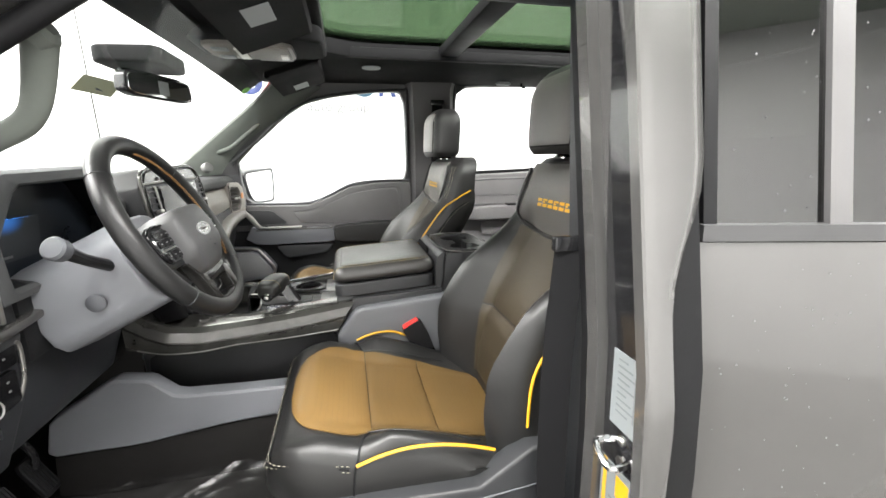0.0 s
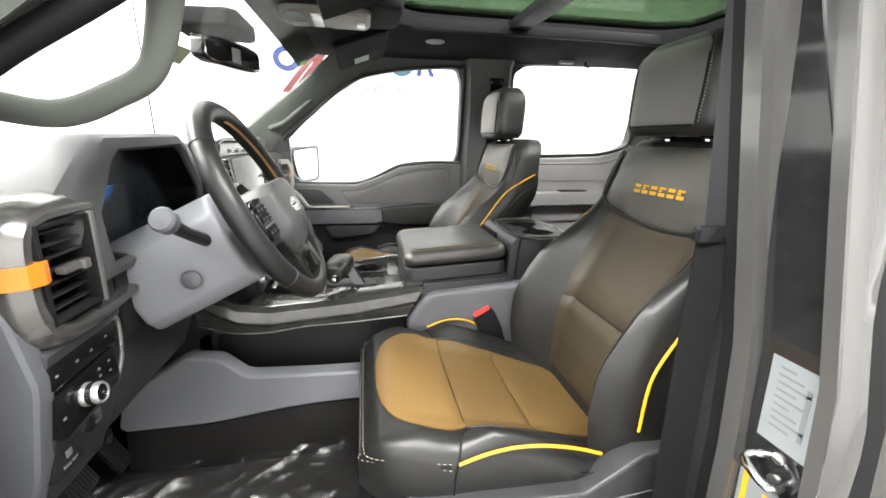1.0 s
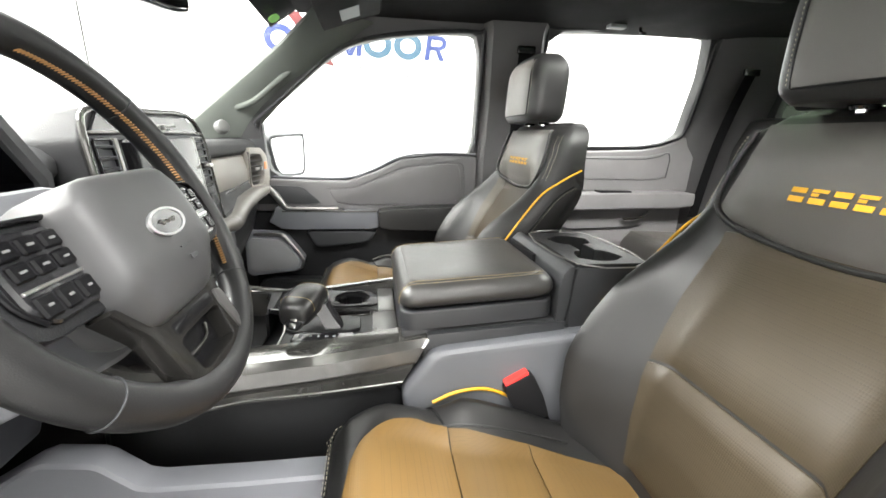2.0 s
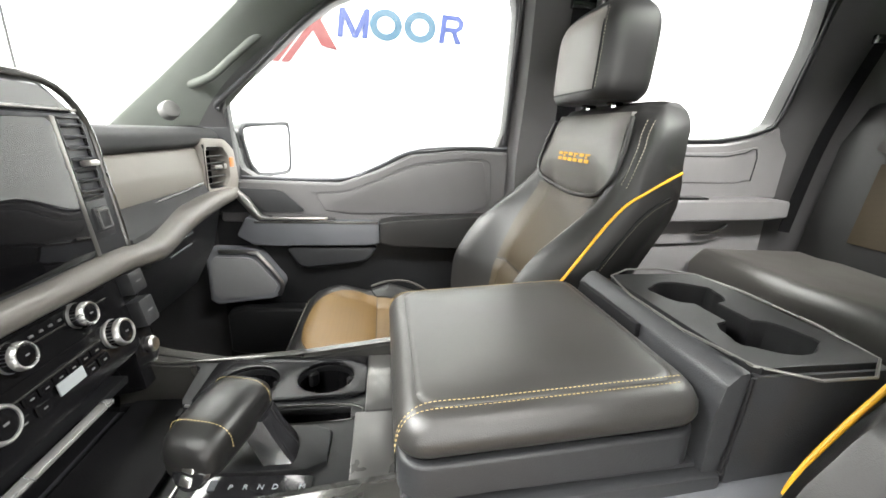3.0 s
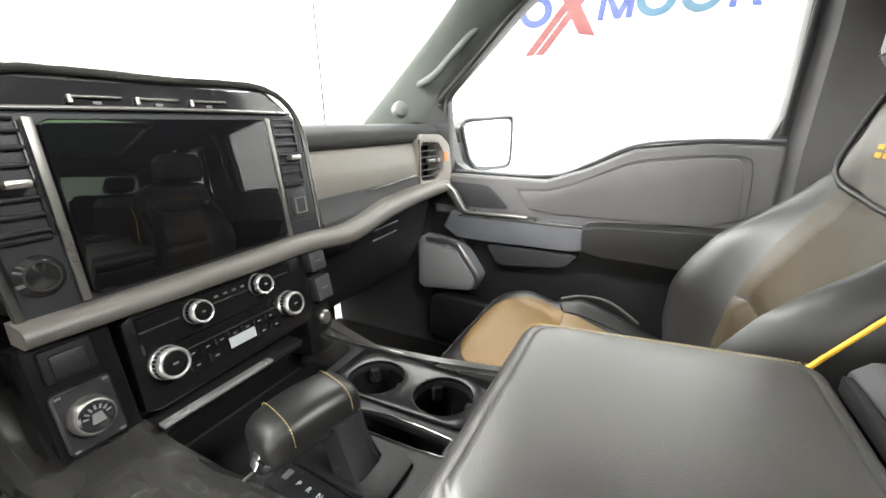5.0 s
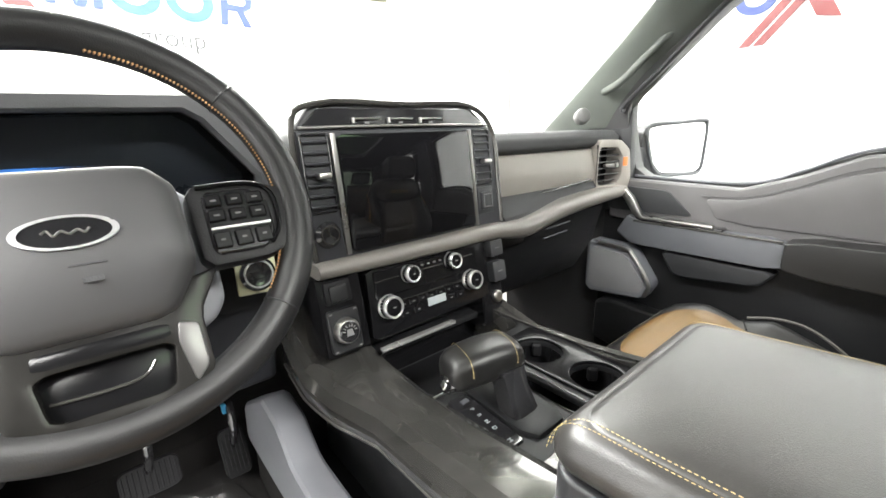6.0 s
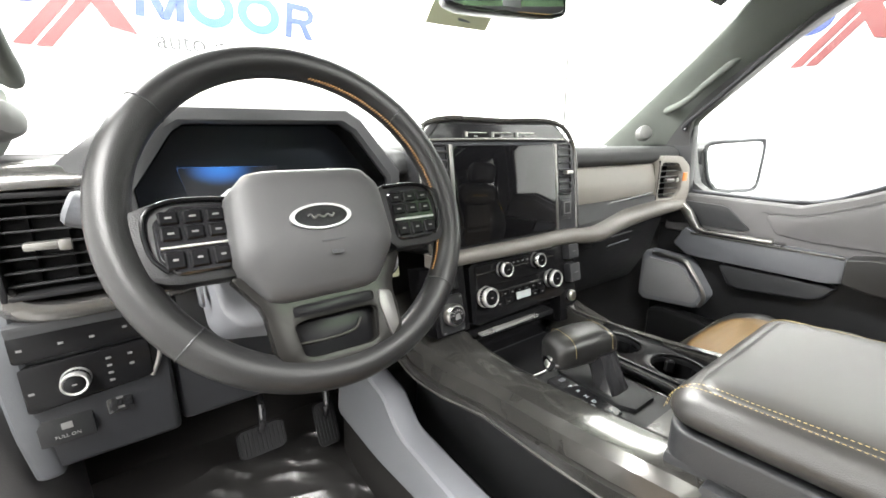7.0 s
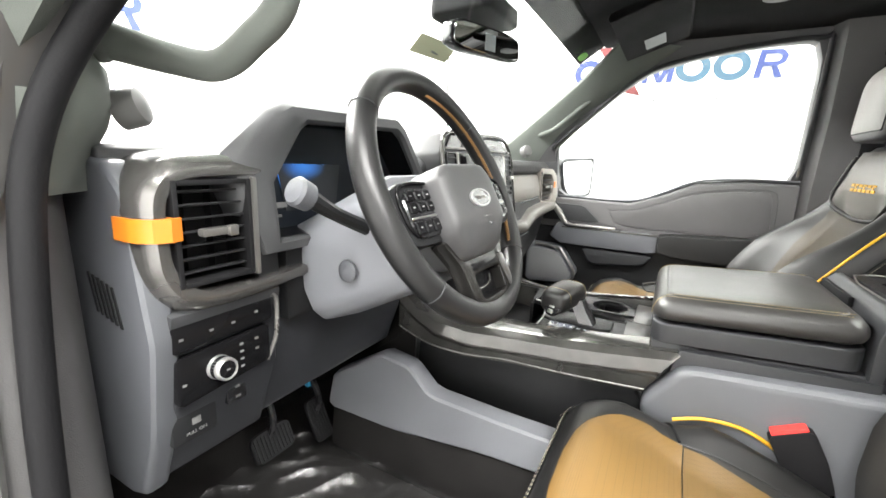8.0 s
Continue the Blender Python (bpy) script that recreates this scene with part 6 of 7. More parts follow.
for wb in ((-0.155, -0.148, 0.34, 0.51), (0.115, 0.12, 0.40, 0.51), (-0.15, 0.005, 0.336, 0.342), (0.005, 0.12, 0.394, 0.400)):
    part("well_wall", box(*wb, 0.955, 1.004, 0), RUBBER, con)
part("slot_liner", join(box(-0.036, -0.002, 0.178, 0.309, 0.965, 0.97, 0), box(-0.036, -0.032, 0.178, 0.309, 0.968, 1.002, 0), box(-0.006, -0.002, 0.178, 0.309, 0.968, 1.002, 0)), PIANO, con)
part("slot_rim", tube([(-0.033, 0.181, 1.013), (-0.005, 0.181, 1.013), (-0.005, 0.306, 1.013), (-0.033, 0.306, 1.013)], 0.001, True, 6, 3), GRAPHITE, con)
part("deck_edge", tube([(0.123, 0.13, 1.017), (0.123, 0.30, 1.016), (0.118, 0.45, 1.014), (0.125, 0.52, 1.02)], 0.0022), GRAPHITE, con, "bright edge line of the deck")
part("well_rim", tube([(-0.148, 0.343, 1.013), (-0.10, 0.342, 1.013), (-0.05, 0.35, 1.013), (0.0, 0.36, 1.013), (0.012, 0.39, 1.013)], 0.0018), SATIN, con)
part("shift_pattern", prism(chaikin([(-0.152, 0.21), (-0.118, 0.21), (-0.108, 0.32), (-0.142, 0.325)], 1, 0.06), "z", 1.010, 1.015, 0.002, 1), GLOSS, con, "glossy black gear display strip")
for letter, gy in zip("PRNDM", (0.292, 0.278, 0.264, 0.250, 0.224)):
    words("gear_letter", letter, 0.0082, axes((-0.137 + 0.09 * (gy - 0.21), gy, 1.0152), (-0.09, -0.996, 0), (0.996, -0.09, 0), (0, 0, 1)), WHITE, con)
part("gear_mark", box(-0.130, -0.118, 0.304, 0.311, 1.015, 1.0165, 0.001), DASH_GREY, con)
shift = thing("gear_shifter", (-0.08, 0.25, 1.01), "black leather pistol-grip gear shifter with gold stitching", "gear shifter")
part("shift_base", prism(chaikin([(-0.115, 0.20), (-0.045, 0.20), (-0.04, 0.34), (-0.11, 0.34)], 1, 0.15), "z", 1.008, 1.018, 0.004), DASH_BLACK, shift)
part("stick", loft([[(-0.085 + w * a + 0.008 * f, 0.245 + d * b + 0.035 * f, 1.01 + 0.055 * f) for a, b in ((-1, -1), (-0.6, -1.2), (0.6, -1.2), (1, -1), (1, 1), (0.6, 1.2), (-0.6, 1.2), (-1, 1))] for f, w, d in ((0, 0.024, 0.016), (0.2, 0.021, 0.014), (0.6, 0.019, 0.013), (1.0, 0.02, 0.016))]), GLOSS, shift)
GA = Vector((0.098, -0.028, 0.007)).normalized()
GU = (Vector((0.0, 0.0, 1.0)) - GA * GA.z).normalized()
GV = GA.cross(GU)
rings = []
for f, k, drop in ((-0.02, 0.62, -0.004), (0.02, 0.80, -0.002), (0.10, 0.93, 0.0), (0.30, 1.0, 0.002), (0.55, 1.02, 0.003), (0.78, 1.0, 0.002), (0.92, 0.92, 0.0), (0.99, 0.75, -0.003), (1.02, 0.5, -0.005)):
    c = Vector((-0.147, 0.316, 1.065)) + GA * (0.104 * f) + GU * drop
    rings.append([c + GV * (0.031 * k * math.copysign(abs(math.cos(q)) ** 0.62, math.cos(q))) + GU * (0.0245 * k * math.copysign(abs(math.sin(q)) ** 0.62, math.sin(q))) for q in (2 * math.pi * j / 24 for j in range(24))])
grip = part("grip", loft(rings), LEATHER, shift, "rounded leather grip", sharp=60)
part("grip_cap", lathe([(0.0205, 0.0), (0.020, 0.008), (0.016, 0.013), (0.0, 0.014)], axes((-0.138, 0.310, 1.061), (0.35, 0.92, 0.1), (0.3, -0.2, 0.9), (-0.86, 0.30, -0.40))), GLOSS, shift)
for dv in (-0.006, 0.006):
    part("shift_button", box(-0.006, 0.006, dv - 0.004, dv + 0.004, 0.012, 0.016, 0.001, 1, axes((-0.138, 0.310, 1.061), (0.35, 0.92, 0.1), (0.3, -0.2, 0.9), (-0.86, 0.30, -0.40))), SATIN, grip)
for f in (0.22, 0.84):
    c = Vector((-0.147, 0.316, 1.065)) + GA * (0.104 * f) + GU * 0.0015
    stitches([c + GV * (0.0318 * math.copysign(abs(math.cos(q)) ** 0.62, math.cos(q))) + GU * (0.0253 * abs(math.sin(q)) ** 0.62) for q in (math.pi * j / 16 for j in range(17))], grip, THREAD, 0.0022, 0.0014, 0.0005)

# padded lid
LX0, LX1, LY0, LY1 = -0.200, 0.108, -0.152, 0.132


def rounded_slab(x0, x1, y0, y1, z0, z1, r, puff=0.0, n=12, pillow=False):
    """A cushion: rounded in plan and along its top edges; pillow gives it bulging sides under a sewn edge."""
    rings = []
    prof = [(0.0, z0), (0.0, z1 - r)] + [(r * (1 - math.cos(a)), z1 - r + r * math.sin(a)) for a in (0.4, 0.8, 1.2, 1.57)] + [(r * 1.8, z1 + puff * 0.4), (r * 2.6, z1 + puff * 0.7), (0.09, z1 + puff * 0.9), (0.115, z1 + puff), (0.138, z1 + puff)]
    if pillow:
        prof = [(0.010, z0), (0.003, z0 + 0.005), (0.0, z0 + 0.013), (0.0005, z0 + 0.022), (0.004, z1 - 0.014), (0.009, z1 - 0.0075), (0.0145, z1 - 0.0036), (0.0190, z1 - 0.0030), (0.0205, z1 - 0.0034), (0.022, z1 - 0.0012), (0.028, z1)] + prof[-4:]
    cr = 0.028
    for inset, z in prof:
        ring = []
        for cx, cy, a0 in ((x1 - cr, y1 - cr, 0), (x0 + cr, y1 - cr, 90), (x0 + cr, y0 + cr, 180), (x1 - cr, y0 + cr, 270)):
            for k in range(n // 2 + 1):
                a = radians(a0 + 90 * k / (n // 2))
                px, py = cx + cr * math.cos(a), cy + cr * math.sin(a)
                mx, my = (x0 + x1) / 2, (y0 + y1) / 2
                hx, hy = (x1 - x0) / 2, (y1 - y0) / 2
                ring.append((mx + (px - mx) * (1 - inset / hx), my + (py - my) * (1 - inset / hy), z + 0.017 * (hy - (py - my) * (1 - inset / hy)) / (2 * hy)))
        rings.append(ring)
    return loft(rings)


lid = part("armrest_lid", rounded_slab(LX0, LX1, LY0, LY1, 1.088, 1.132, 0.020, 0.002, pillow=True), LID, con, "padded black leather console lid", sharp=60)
for off in (0.0, 0.0062):
    for edge, sg in ((LX0, 1), (LX1, -1)):
        zz = 1.132 - (0.0030 if off == 0.0 else 0.0004)
        path = [(edge + sg * (0.008 + off), LY1 - 0.0005, 1.100), (edge + sg * (0.012 + off), LY1 - 0.004, 1.116), (edge + sg * (0.016 + off), LY1 - 0.013, 1.1265), (edge + sg * (0.0185 + off), LY1 - 0.030, zz + 0.0020)]
        path += [(edge + sg * (0.0180 + off), y, zz + 0.017 * (LY1 - y) / (LY1 - LY0)) for y in (LY1 - 0.07, 0.0, -0.07, LY0 + 0.02)]
        stitches(path, lid, THREAD, 0.0026, 0.0016, 0.0005)
part("lid_base", rounded_slab(LX0 + 0.003, LX1 - 0.003, LY0, LY1 - 0.003, 1.050, 1.084, 0.004), DARK_GREY, con, "dark grey lid base")
part("bin_front", box(LX0 + 0.008, LX1 - 0.008, 0.05, LY1 - 0.006, 0.99, 1.050, 0.006), DARK_GREY, con)
part("side_filler", prism([(0.105, 0.95), (0.082, 1.046), (-0.05, 1.052), (-0.17, 1.058), (-0.17, 0.95)], "x", -0.206, -0.186, 0.004, 2), DARK_GREY, con)
part("bin_wall", prism([(0.12, 1.0), (0.12, 1.045), (-0.35, 1.075), (-0.35, 1.0)], "x", LX0 + 0.008, LX1 - 0.008, 0.008), DARK_GREY, con)
# hinge block and rear cup holder
CB0, CB1 = -0.200, 0.056  # sides of the rear cup block
part("hinge_block", prism([(-0.154, 1.05), (-0.154, 1.120), (-0.160, 1.148), (-0.172, 1.160), (-0.182, 1.162), (-0.190, 1.10), (-0.330, 1.10), (-0.330, 1.05)], "x", CB0 + 0.0005, CB1 + 0.030, 0.004, 2), DARK_GREY, con)
for hx in (CB0 - 0.001, CB1 - 0.0075):
    part("cup_cheek", prism([(-0.330, 0.99), (-0.330, 1.158), (-0.186, 1.158), (-0.180, 1.12), (-0.176, 0.99)], "x", hx, hx + 0.0085, 0.002, 2), DARK_GREY, con)
part("cup_cheek", box(CB0 + 0.002, CB1 - 0.002, -0.3325, -0.325, 1.05, 1.157, 0.001), DARK_GREY, con)
part("hinge_slot", box(-0.075, 0.070, -0.1575, -0.150, 1.132, 1.150, 0.002), RUBBER, con)
part("block_seam", tube([(CB0 - 0.002, -0.181, 1.158), (CB0 - 0.0025, -0.176, 1.10), (CB0 - 0.0025, -0.170, 1.06)], 0.002), RUBBER, con)


def twin_cup(grow, neck):
    """Outline of two cup holders joined by a neck, with finger notches."""
    out = []
    for cx, a0 in ((-0.022, 0), (-0.138, 180)):
        for k in range(33):
            a = radians(-152 + 304 * k / 32)
            notch = 0.007 * math.exp(-((abs(math.degrees(a)) - 70) / 11) ** 2)
            r = 0.042 + grow + notch
            x, y = r * math.cos(a + radians(a0)), r * math.sin(a + radians(a0))
            if abs(math.degrees(a)) > 140:
                y = math.copysign(neck, y)
            out.append((cx + x, -0.254 + y))
    return out


part("rear_cup_frame", pierced(chaikin([(CB0 + 0.002, -0.327), (CB1 - 0.001, -0.327), (CB1 - 0.001, -0.183), (CB0 + 0.002, -0.183)], 1, 0.06), [twin_cup(0.0, 0.016)], lambda u, v: (u, v, 1.156), (0, 0, 0.009), 0.003), DASH_BLACK, con, "glossy black rear cup holder frame", sharp=15)
part("cup_holder", loft([[(x, y, z) for x, y in twin_cup(g, n)] for z, g, n in ((1.1645, 0.0005, 0.0165), (1.158, -0.001, 0.015), (1.112, -0.004, 0.012))], caps=False), RUBBER, con, "black rubber twin cup holder with notches")
part("cup_floor", prism(twin_cup(0.0, 0.016), "z", 1.106, 1.113, 0), RUBBER, con)
part("frame_edge", tube([(CB0 + 0.007, -0.188, 1.1645), (CB1 - 0.006, -0.188, 1.1645), (CB1 - 0.006, -0.322, 1.1645), (CB0 + 0.007, -0.322, 1.1645)], 0.0015, True, 6, 3), BEZEL, con)

# ---- pedals ----
for nm, px, py, pz, w, h, lab in (("brake_pedal", -0.468, 0.785, 0.760, 0.094, 0.058, "ribbed black rubber brake pedal on a steel arm"), ("gas_pedal", -0.325, 0.80, 0.725, 0.05, 0.10, "tall ribbed black accelerator pedal")):
    pd = thing(nm, (px, py, pz), lab, "pedal")
    pm = axes((px, py, pz), (1, 0, 0), (0, 0.45, 0.9), (0, -0.9, 0.45))
    part("pad", prism(chaikin([(-w / 2, -h / 2), (w / 2, -h / 2), (w / 2, h / 2), (-w / 2, h / 2)], 2, 0.12), "z", -0.008, 0.004, 0.002, 1, pm), RUBBER, pd)
    n = int(w / 0.008)
    for k in range(n):
        xx = -w / 2 + 0.006 + k * (w - 0.012) / (n - 1)
        part("rib", box(xx - 0.0015, xx + 0.0015, -h * 0.40, h * 0.40, 0.003, 0.007, 0.0008, 1, pm), RUBBER, pd)
    part("arm", tube([(px, py + 0.008, pz + 0.01), (px + 0.01, py + 0.03, pz + 0.09), (px + 0.02, py + 0.27, pz + 0.30)], 0.008), GLOSS, pd)

part("wire_clip", box(-0.330, -0.318, 0.828, 0.840, 0.800, 0.822, 0.003), mat("blue_clip_plastic", (0.03, 0.22, 0.38), 0.4), pd, "small blue wiring clip")

# ---- floor mat and its film ----
tagged(part("floor_mat", prism(chaikin([(-0.70, 0.10), (-0.29, 0.10), (-0.30, 0.70), (-0.34, 0.85), (-0.66, 0.85), (-0.72, 0.6)], 2, 0.15), "z", 0.621, 0.634, 0.004), CARPET), "charcoal floor mat in the driver's footwell", "floor mat")


def crumple(u, v):
    x, y = -0.66 + 0.36 * u, 0.26 + 0.62 * v
    a, b, c = noise.noise(Vector((x * 6, y * 5, 0.3))), noise.noise(Vector((x * 14 + 6 * y, y * 11, 1.7))), noise.noise(Vector((x * 31 - 9 * y, y * 26 + 9 * x, 4.1)))
    h = 0.018 * (1 - abs(a)) ** 2 + 0.013 * (1 - abs(b)) ** 4 + 0.0034 * (1 - abs(c)) ** 3
    return (x, y, 0.637 + h + 0.02 * max(0, v - 0.8))


film = tagged(part("plastic_film", sheet(crumple, 130, 220), FILM, sharp=35), "crumpled clear protective plastic film over the floor mat", "plastic film")
film.visible_shadow = False

# ---- overhead: console, visors, mirror, lamps ----
oc = thing("overhead_console", (CX, 0.30, 1.74), "black overhead console with reading lamps and keys", "overhead console")
part("housing", prism(chaikin([(-0.145, 0.12), (0.085, 0.12), (0.075, 0.46), (-0.135, 0.46)], 2, 0.12), "z", 1.715, 1.76, 0.012, 3), HEADLINER, oc)
part("plate", prism(chaikin([(-0.115, 0.20), (0.055, 0.20), (0.05, 0.42), (-0.11, 0.42)], 2, 0.12), "z", 1.705, 1.72, 0.005), TAUPE, oc)
for k in (-0.065, 0.02):
    part("reading_lamp", box(k - 0.014, k + 0.014, 0.36, 0.40, 1.700, 1.708, 0.003), WHITE, oc, "white reading lamp lens")
part("key_row", box(-0.08, 0.03, 0.32, 0.345, 1.700, 1.708, 0.002), SATIN, oc)
part("sunglass_bin", box(-0.10, 0.04, 0.21, 0.30, 1.700, 1.708, 0.004), TAUPE, oc)
part("bin_catch", box(-0.045, -0.015, 0.215, 0.235, 1.692, 1.702, 0.003), SATIN, oc)
for vx0, vx1 in ((0.12, 0.52), (-0.60, -0.18)):
    vs = thing("sun_visor", ((vx0 + vx1) / 2, 0.3, 1.72), "black cloth sun visor folded up with a white label", "sun visor", "sun visors")
    rings = [[(x, 0.14 + 0.17 * f, 1.735 - 0.06 * f + 0.010 * s) for x in (vx0, vx0 + 0.02, vx1 - 0.02, vx1)] for f, s in ((0, 0), (0.03, -1), (0.97, -1), (1, 0), (0.97, 1), (0.03, 1), (0, 0))]
    part("flap", loft(rings, caps=False, closed=False), HEADLINER, vs)
    lc = 0.415 if vx0 > 0 else -0.40
    part("label", sheet(lambda u, v: (lc - 0.05 + 0.10 * u, 0.20 + 0.05 * v, 1.735 - 0.06 * ((0.20 + 0.05 * v - 0.14) / 0.17) - 0.0125), 2, 2, 0.001, (0, 0, -1)), WHITE, vs, "white paper warning label")
im = thing("rearview_mirror", (0.0, 0.55, 1.56), "black interior rear-view mirror on the windshield", "mirror")
IM = axes((-0.045, 0.535, 1.607), (0.95, -0.314, 0.0), (0, 0, 1), (-0.314, -0.95, 0))
part("housing", prism(chaikin([(-0.118, -0.030), (-0.112, 0.032), (0.112, 0.032), (0.118, -0.030)], 2, 0.15), "z", -0.03, 0.0, 0.008, 3, IM), GLOSS, im)
part("glass", prism(chaikin([(-0.110, -0.025), (-0.105, 0.027), (0.105, 0.027), (0.110, -0.025)], 2, 0.15), "z", 0.0, 0.003, 0.001, 1, IM), MIRROR, im, "mirror glass")
part("mirror_label", box(-0.012, 0.022, -0.018, 0.016, 0.003, 0.0036, 0, 1, IM), WHITE, im, "small white sticker")
part("stem", tube([(-0.04, 0.55, 1.61), (-0.03, 0.60, 1.635), (-0.03, 0.625, 1.66)], 0.012), GLOSS, im)
part("sensor_box", prism(chaikin([(-0.13, 0.50), (0.07, 0.50), (0.05, 0.66), (-0.11, 0.66)], 1, 0.12), "z", 1.655, 1.695, 0.010, 3), HEADLINER, im)
tg = thing("hang_tag", (-0.03, 0.69, 1.60), "khaki paper tag hanging from the rear-view mirror", "tag")
part("paper", sheet(lambda u, v: (-0.095 + 0.14 * u, 0.715 - 0.035 * v - 0.02 * u, 1.593 + 0.035 * v), 4, 3, 0.0012, (0, -1, 0)), KHAKI, tg)
part("tag_text", box(-0.03, 0.0, 0.690, 0.6915, 1.601, 1.606, 0), PRINT, tg)
tagged(part("sticker", prism(chaikin([(0.462, 0.588), (0.50, 0.588), (0.515, 0.60), (0.505, 0.618), (0.465, 0.618), (0.452, 0.603)], 2, 0.2), "z", 0.0, 0.0015, 0, m=Matrix(((1, 0, 0, 0), (0, WS_UP.y, WS_UP.z, 0.93), (0, WS_UP.z, -WS_UP.y, 1.338), (0, 0, 0, 1)))), GREEN), "green oval sticker on the windshield corner", "sticker")
for dx, dy, s, lab in ((0.37, -0.035, 0.028, "round white ceiling speaker cover"), ):
    dl = thing("dome_lamp", (dx, dy, 1.755), lab, "lamp")
    part("lens", lathe([(s * 1.25, 0), (s * 1.2, -0.004), (s * 0.8, -0.006), (0, -0.006)], pose(dx, dy, 1.758)), WHITE, dl)
gh = thing("coat_hook", (0.56, -0.62, 1.745), "small chrome lamp and hook above the rear door", "hook")
part("lens", box(0.53, 0.56, -0.66, -0.60, 1.740, 1.752, 0.004), WHITE, gh)
part("hook", tube([(0.55, -0.72, 1.75), (0.545, -0.72, 1.735), (0.54, -0.735, 1.730)], 0.005), GLOSS, gh)


def handle(pts, name_label, slim=1.0):
    h = thing("grab_handle", pts[1], name_label, "grab handle", "pillar grab handles")
    part("bar", tube(pts, [slim * r for r in (0.015, 0.0125, 0.0115, 0.0110, 0.0110, 0.014)], n=14, flat=1.35), PILLAR, h)
    for e in (pts[0], pts[-1]):
        part("foot", lathe([(0.022, -0.012), (0.022, 0.004), (0.015, 0.010), (0.0, 0.011)], Matrix.Translation(e) @ Matrix.Rotation(radians(60), 4, "X"), 18), PILLAR, h)
    return h


HP = [(0.70, 0.62, 1.450), (0.672, 0.585, 1.452), (0.650, 0.53, 1.472), (0.640, 0.475, 1.515), (0.636, 0.42, 1.560), (0.645, 0.37, 1.605)]
handle([(x + 0.040, y + 0.026, z + 0.004) for x, y, z in HP], "green-grey grab handle close to the windshield pillar", 0.62)
HL = [(-0.745, 0.66, 1.455), (-0.70, 0.612, 1.440), (-0.686, 0.555, 1.432), (-0.685, 0.500, 1.452), (-0.686, 0.452, 1.486), (-0.705, 0.418, 1.575)]
handle(HL, "green-grey looped grab handle on the windshield pillar")
for tx, ty in ((0.675, 0.655), (-0.712, 0.662)):
    tw = thing("tweeter", (tx, ty, 1.392), "round light grey tweeter at the pillar's foot", "speaker", "pillar tweeters")
    sgn = 1 if tx > 0 else -1
    tm = axes((tx, ty, 1.392), (0.72, -0.62 * sgn, 0), (0.186 * sgn, 0.216, 0.903), (-0.62 * sgn, -0.72, 0.3))
    part("cover", lathe([(0.022, -0.02), (0.022, 0.0), (0.019, 0.005), (0.011, 0.008), (0.0, 0.009)], tm), LIGHTGREY, tw)

# ---- outside mirror and antenna ----
om = thing("side_mirror", (0.98, 0.56, 1.28), "black housed side mirror with bright glass", "mirror")
OM = axes((0.985, 0.517, 1.290), (0.923, -0.385, 0), (0, 0, 1), (-0.385, -0.923, 0))
part("housing", prism(chaikin([(-0.125, 0.072), (0.112, 0.088), (0.128, 0.066), (0.123, -0.072), (0.095, -0.090), (-0.03, -0.094), (-0.125, -0.055)], 2, 0.14), "z", -0.11, 0.0, 0.005, 2, OM), DARK_GREY, om)
part("glass", prism(chaikin([(-0.105, 0.066), (0.104, 0.078), (0.117, 0.060), (0.113, -0.066), (0.090, -0.080), (-0.045, -0.078), (-0.080, -0.045), (-0.105, 0.03)], 2, 0.14), "z", 0.0, 0.003, 0.001, 1, OM), MIRROR, om, "mirror glass")
part("rim", tube([OM @ Vector(p) for p in [(-0.108, 0.070, 0.002), (0.0, 0.077, 0.002), (0.106, 0.083, 0.002), (0.121, 0.066, 0.002), (0.122, 0.0, 0.002), (0.118, -0.066, 0.002), (0.094, -0.085, 0.002), (0.02, -0.085, 0.002), (-0.045, -0.082, 0.002), (-0.084, -0.047, 0.002), (-0.108, 0.02, 0.002)]], 0.005, True, 8, 4), DASH_GREY, om)
part("arm", prism([(0.80, 1.225), (0.80, 1.29), (0.92, 1.30), (0.92, 1.225)], "y", 0.56, 0.62, 0.01), DARK_GREY, om)
an = thing("antenna", (0.94, 1.16, 1.20), "thin black whip antenna on the front fender", "antenna")
part("mast", tube([(0.94, 1.16, 1.20), (0.935, 1.165, 1.6), (0.925, 1.17, 2.1)], [0.0042, 0.0036, 0.0024], n=8), GLOSS, an)
part("antenna_base", lathe([(0.02, 0), (0.018, 0.01), (0.006, 0.03), (0, 0.03)], pose(0.94, 1.16, 1.175)), RUBBER, an)
tagged(part("hood", sheet(lambda u, v: (-1.03 + 2.0 * u, 1.10 + 1.3 * v, 1.21 - 0.05 * v - 0.05 * abs(2 * u - 1) ** 4), 16, 8, 0.02, (0, 0, -1)), PAINT), "grey metallic painted engine hood", "hood", kind="structure")

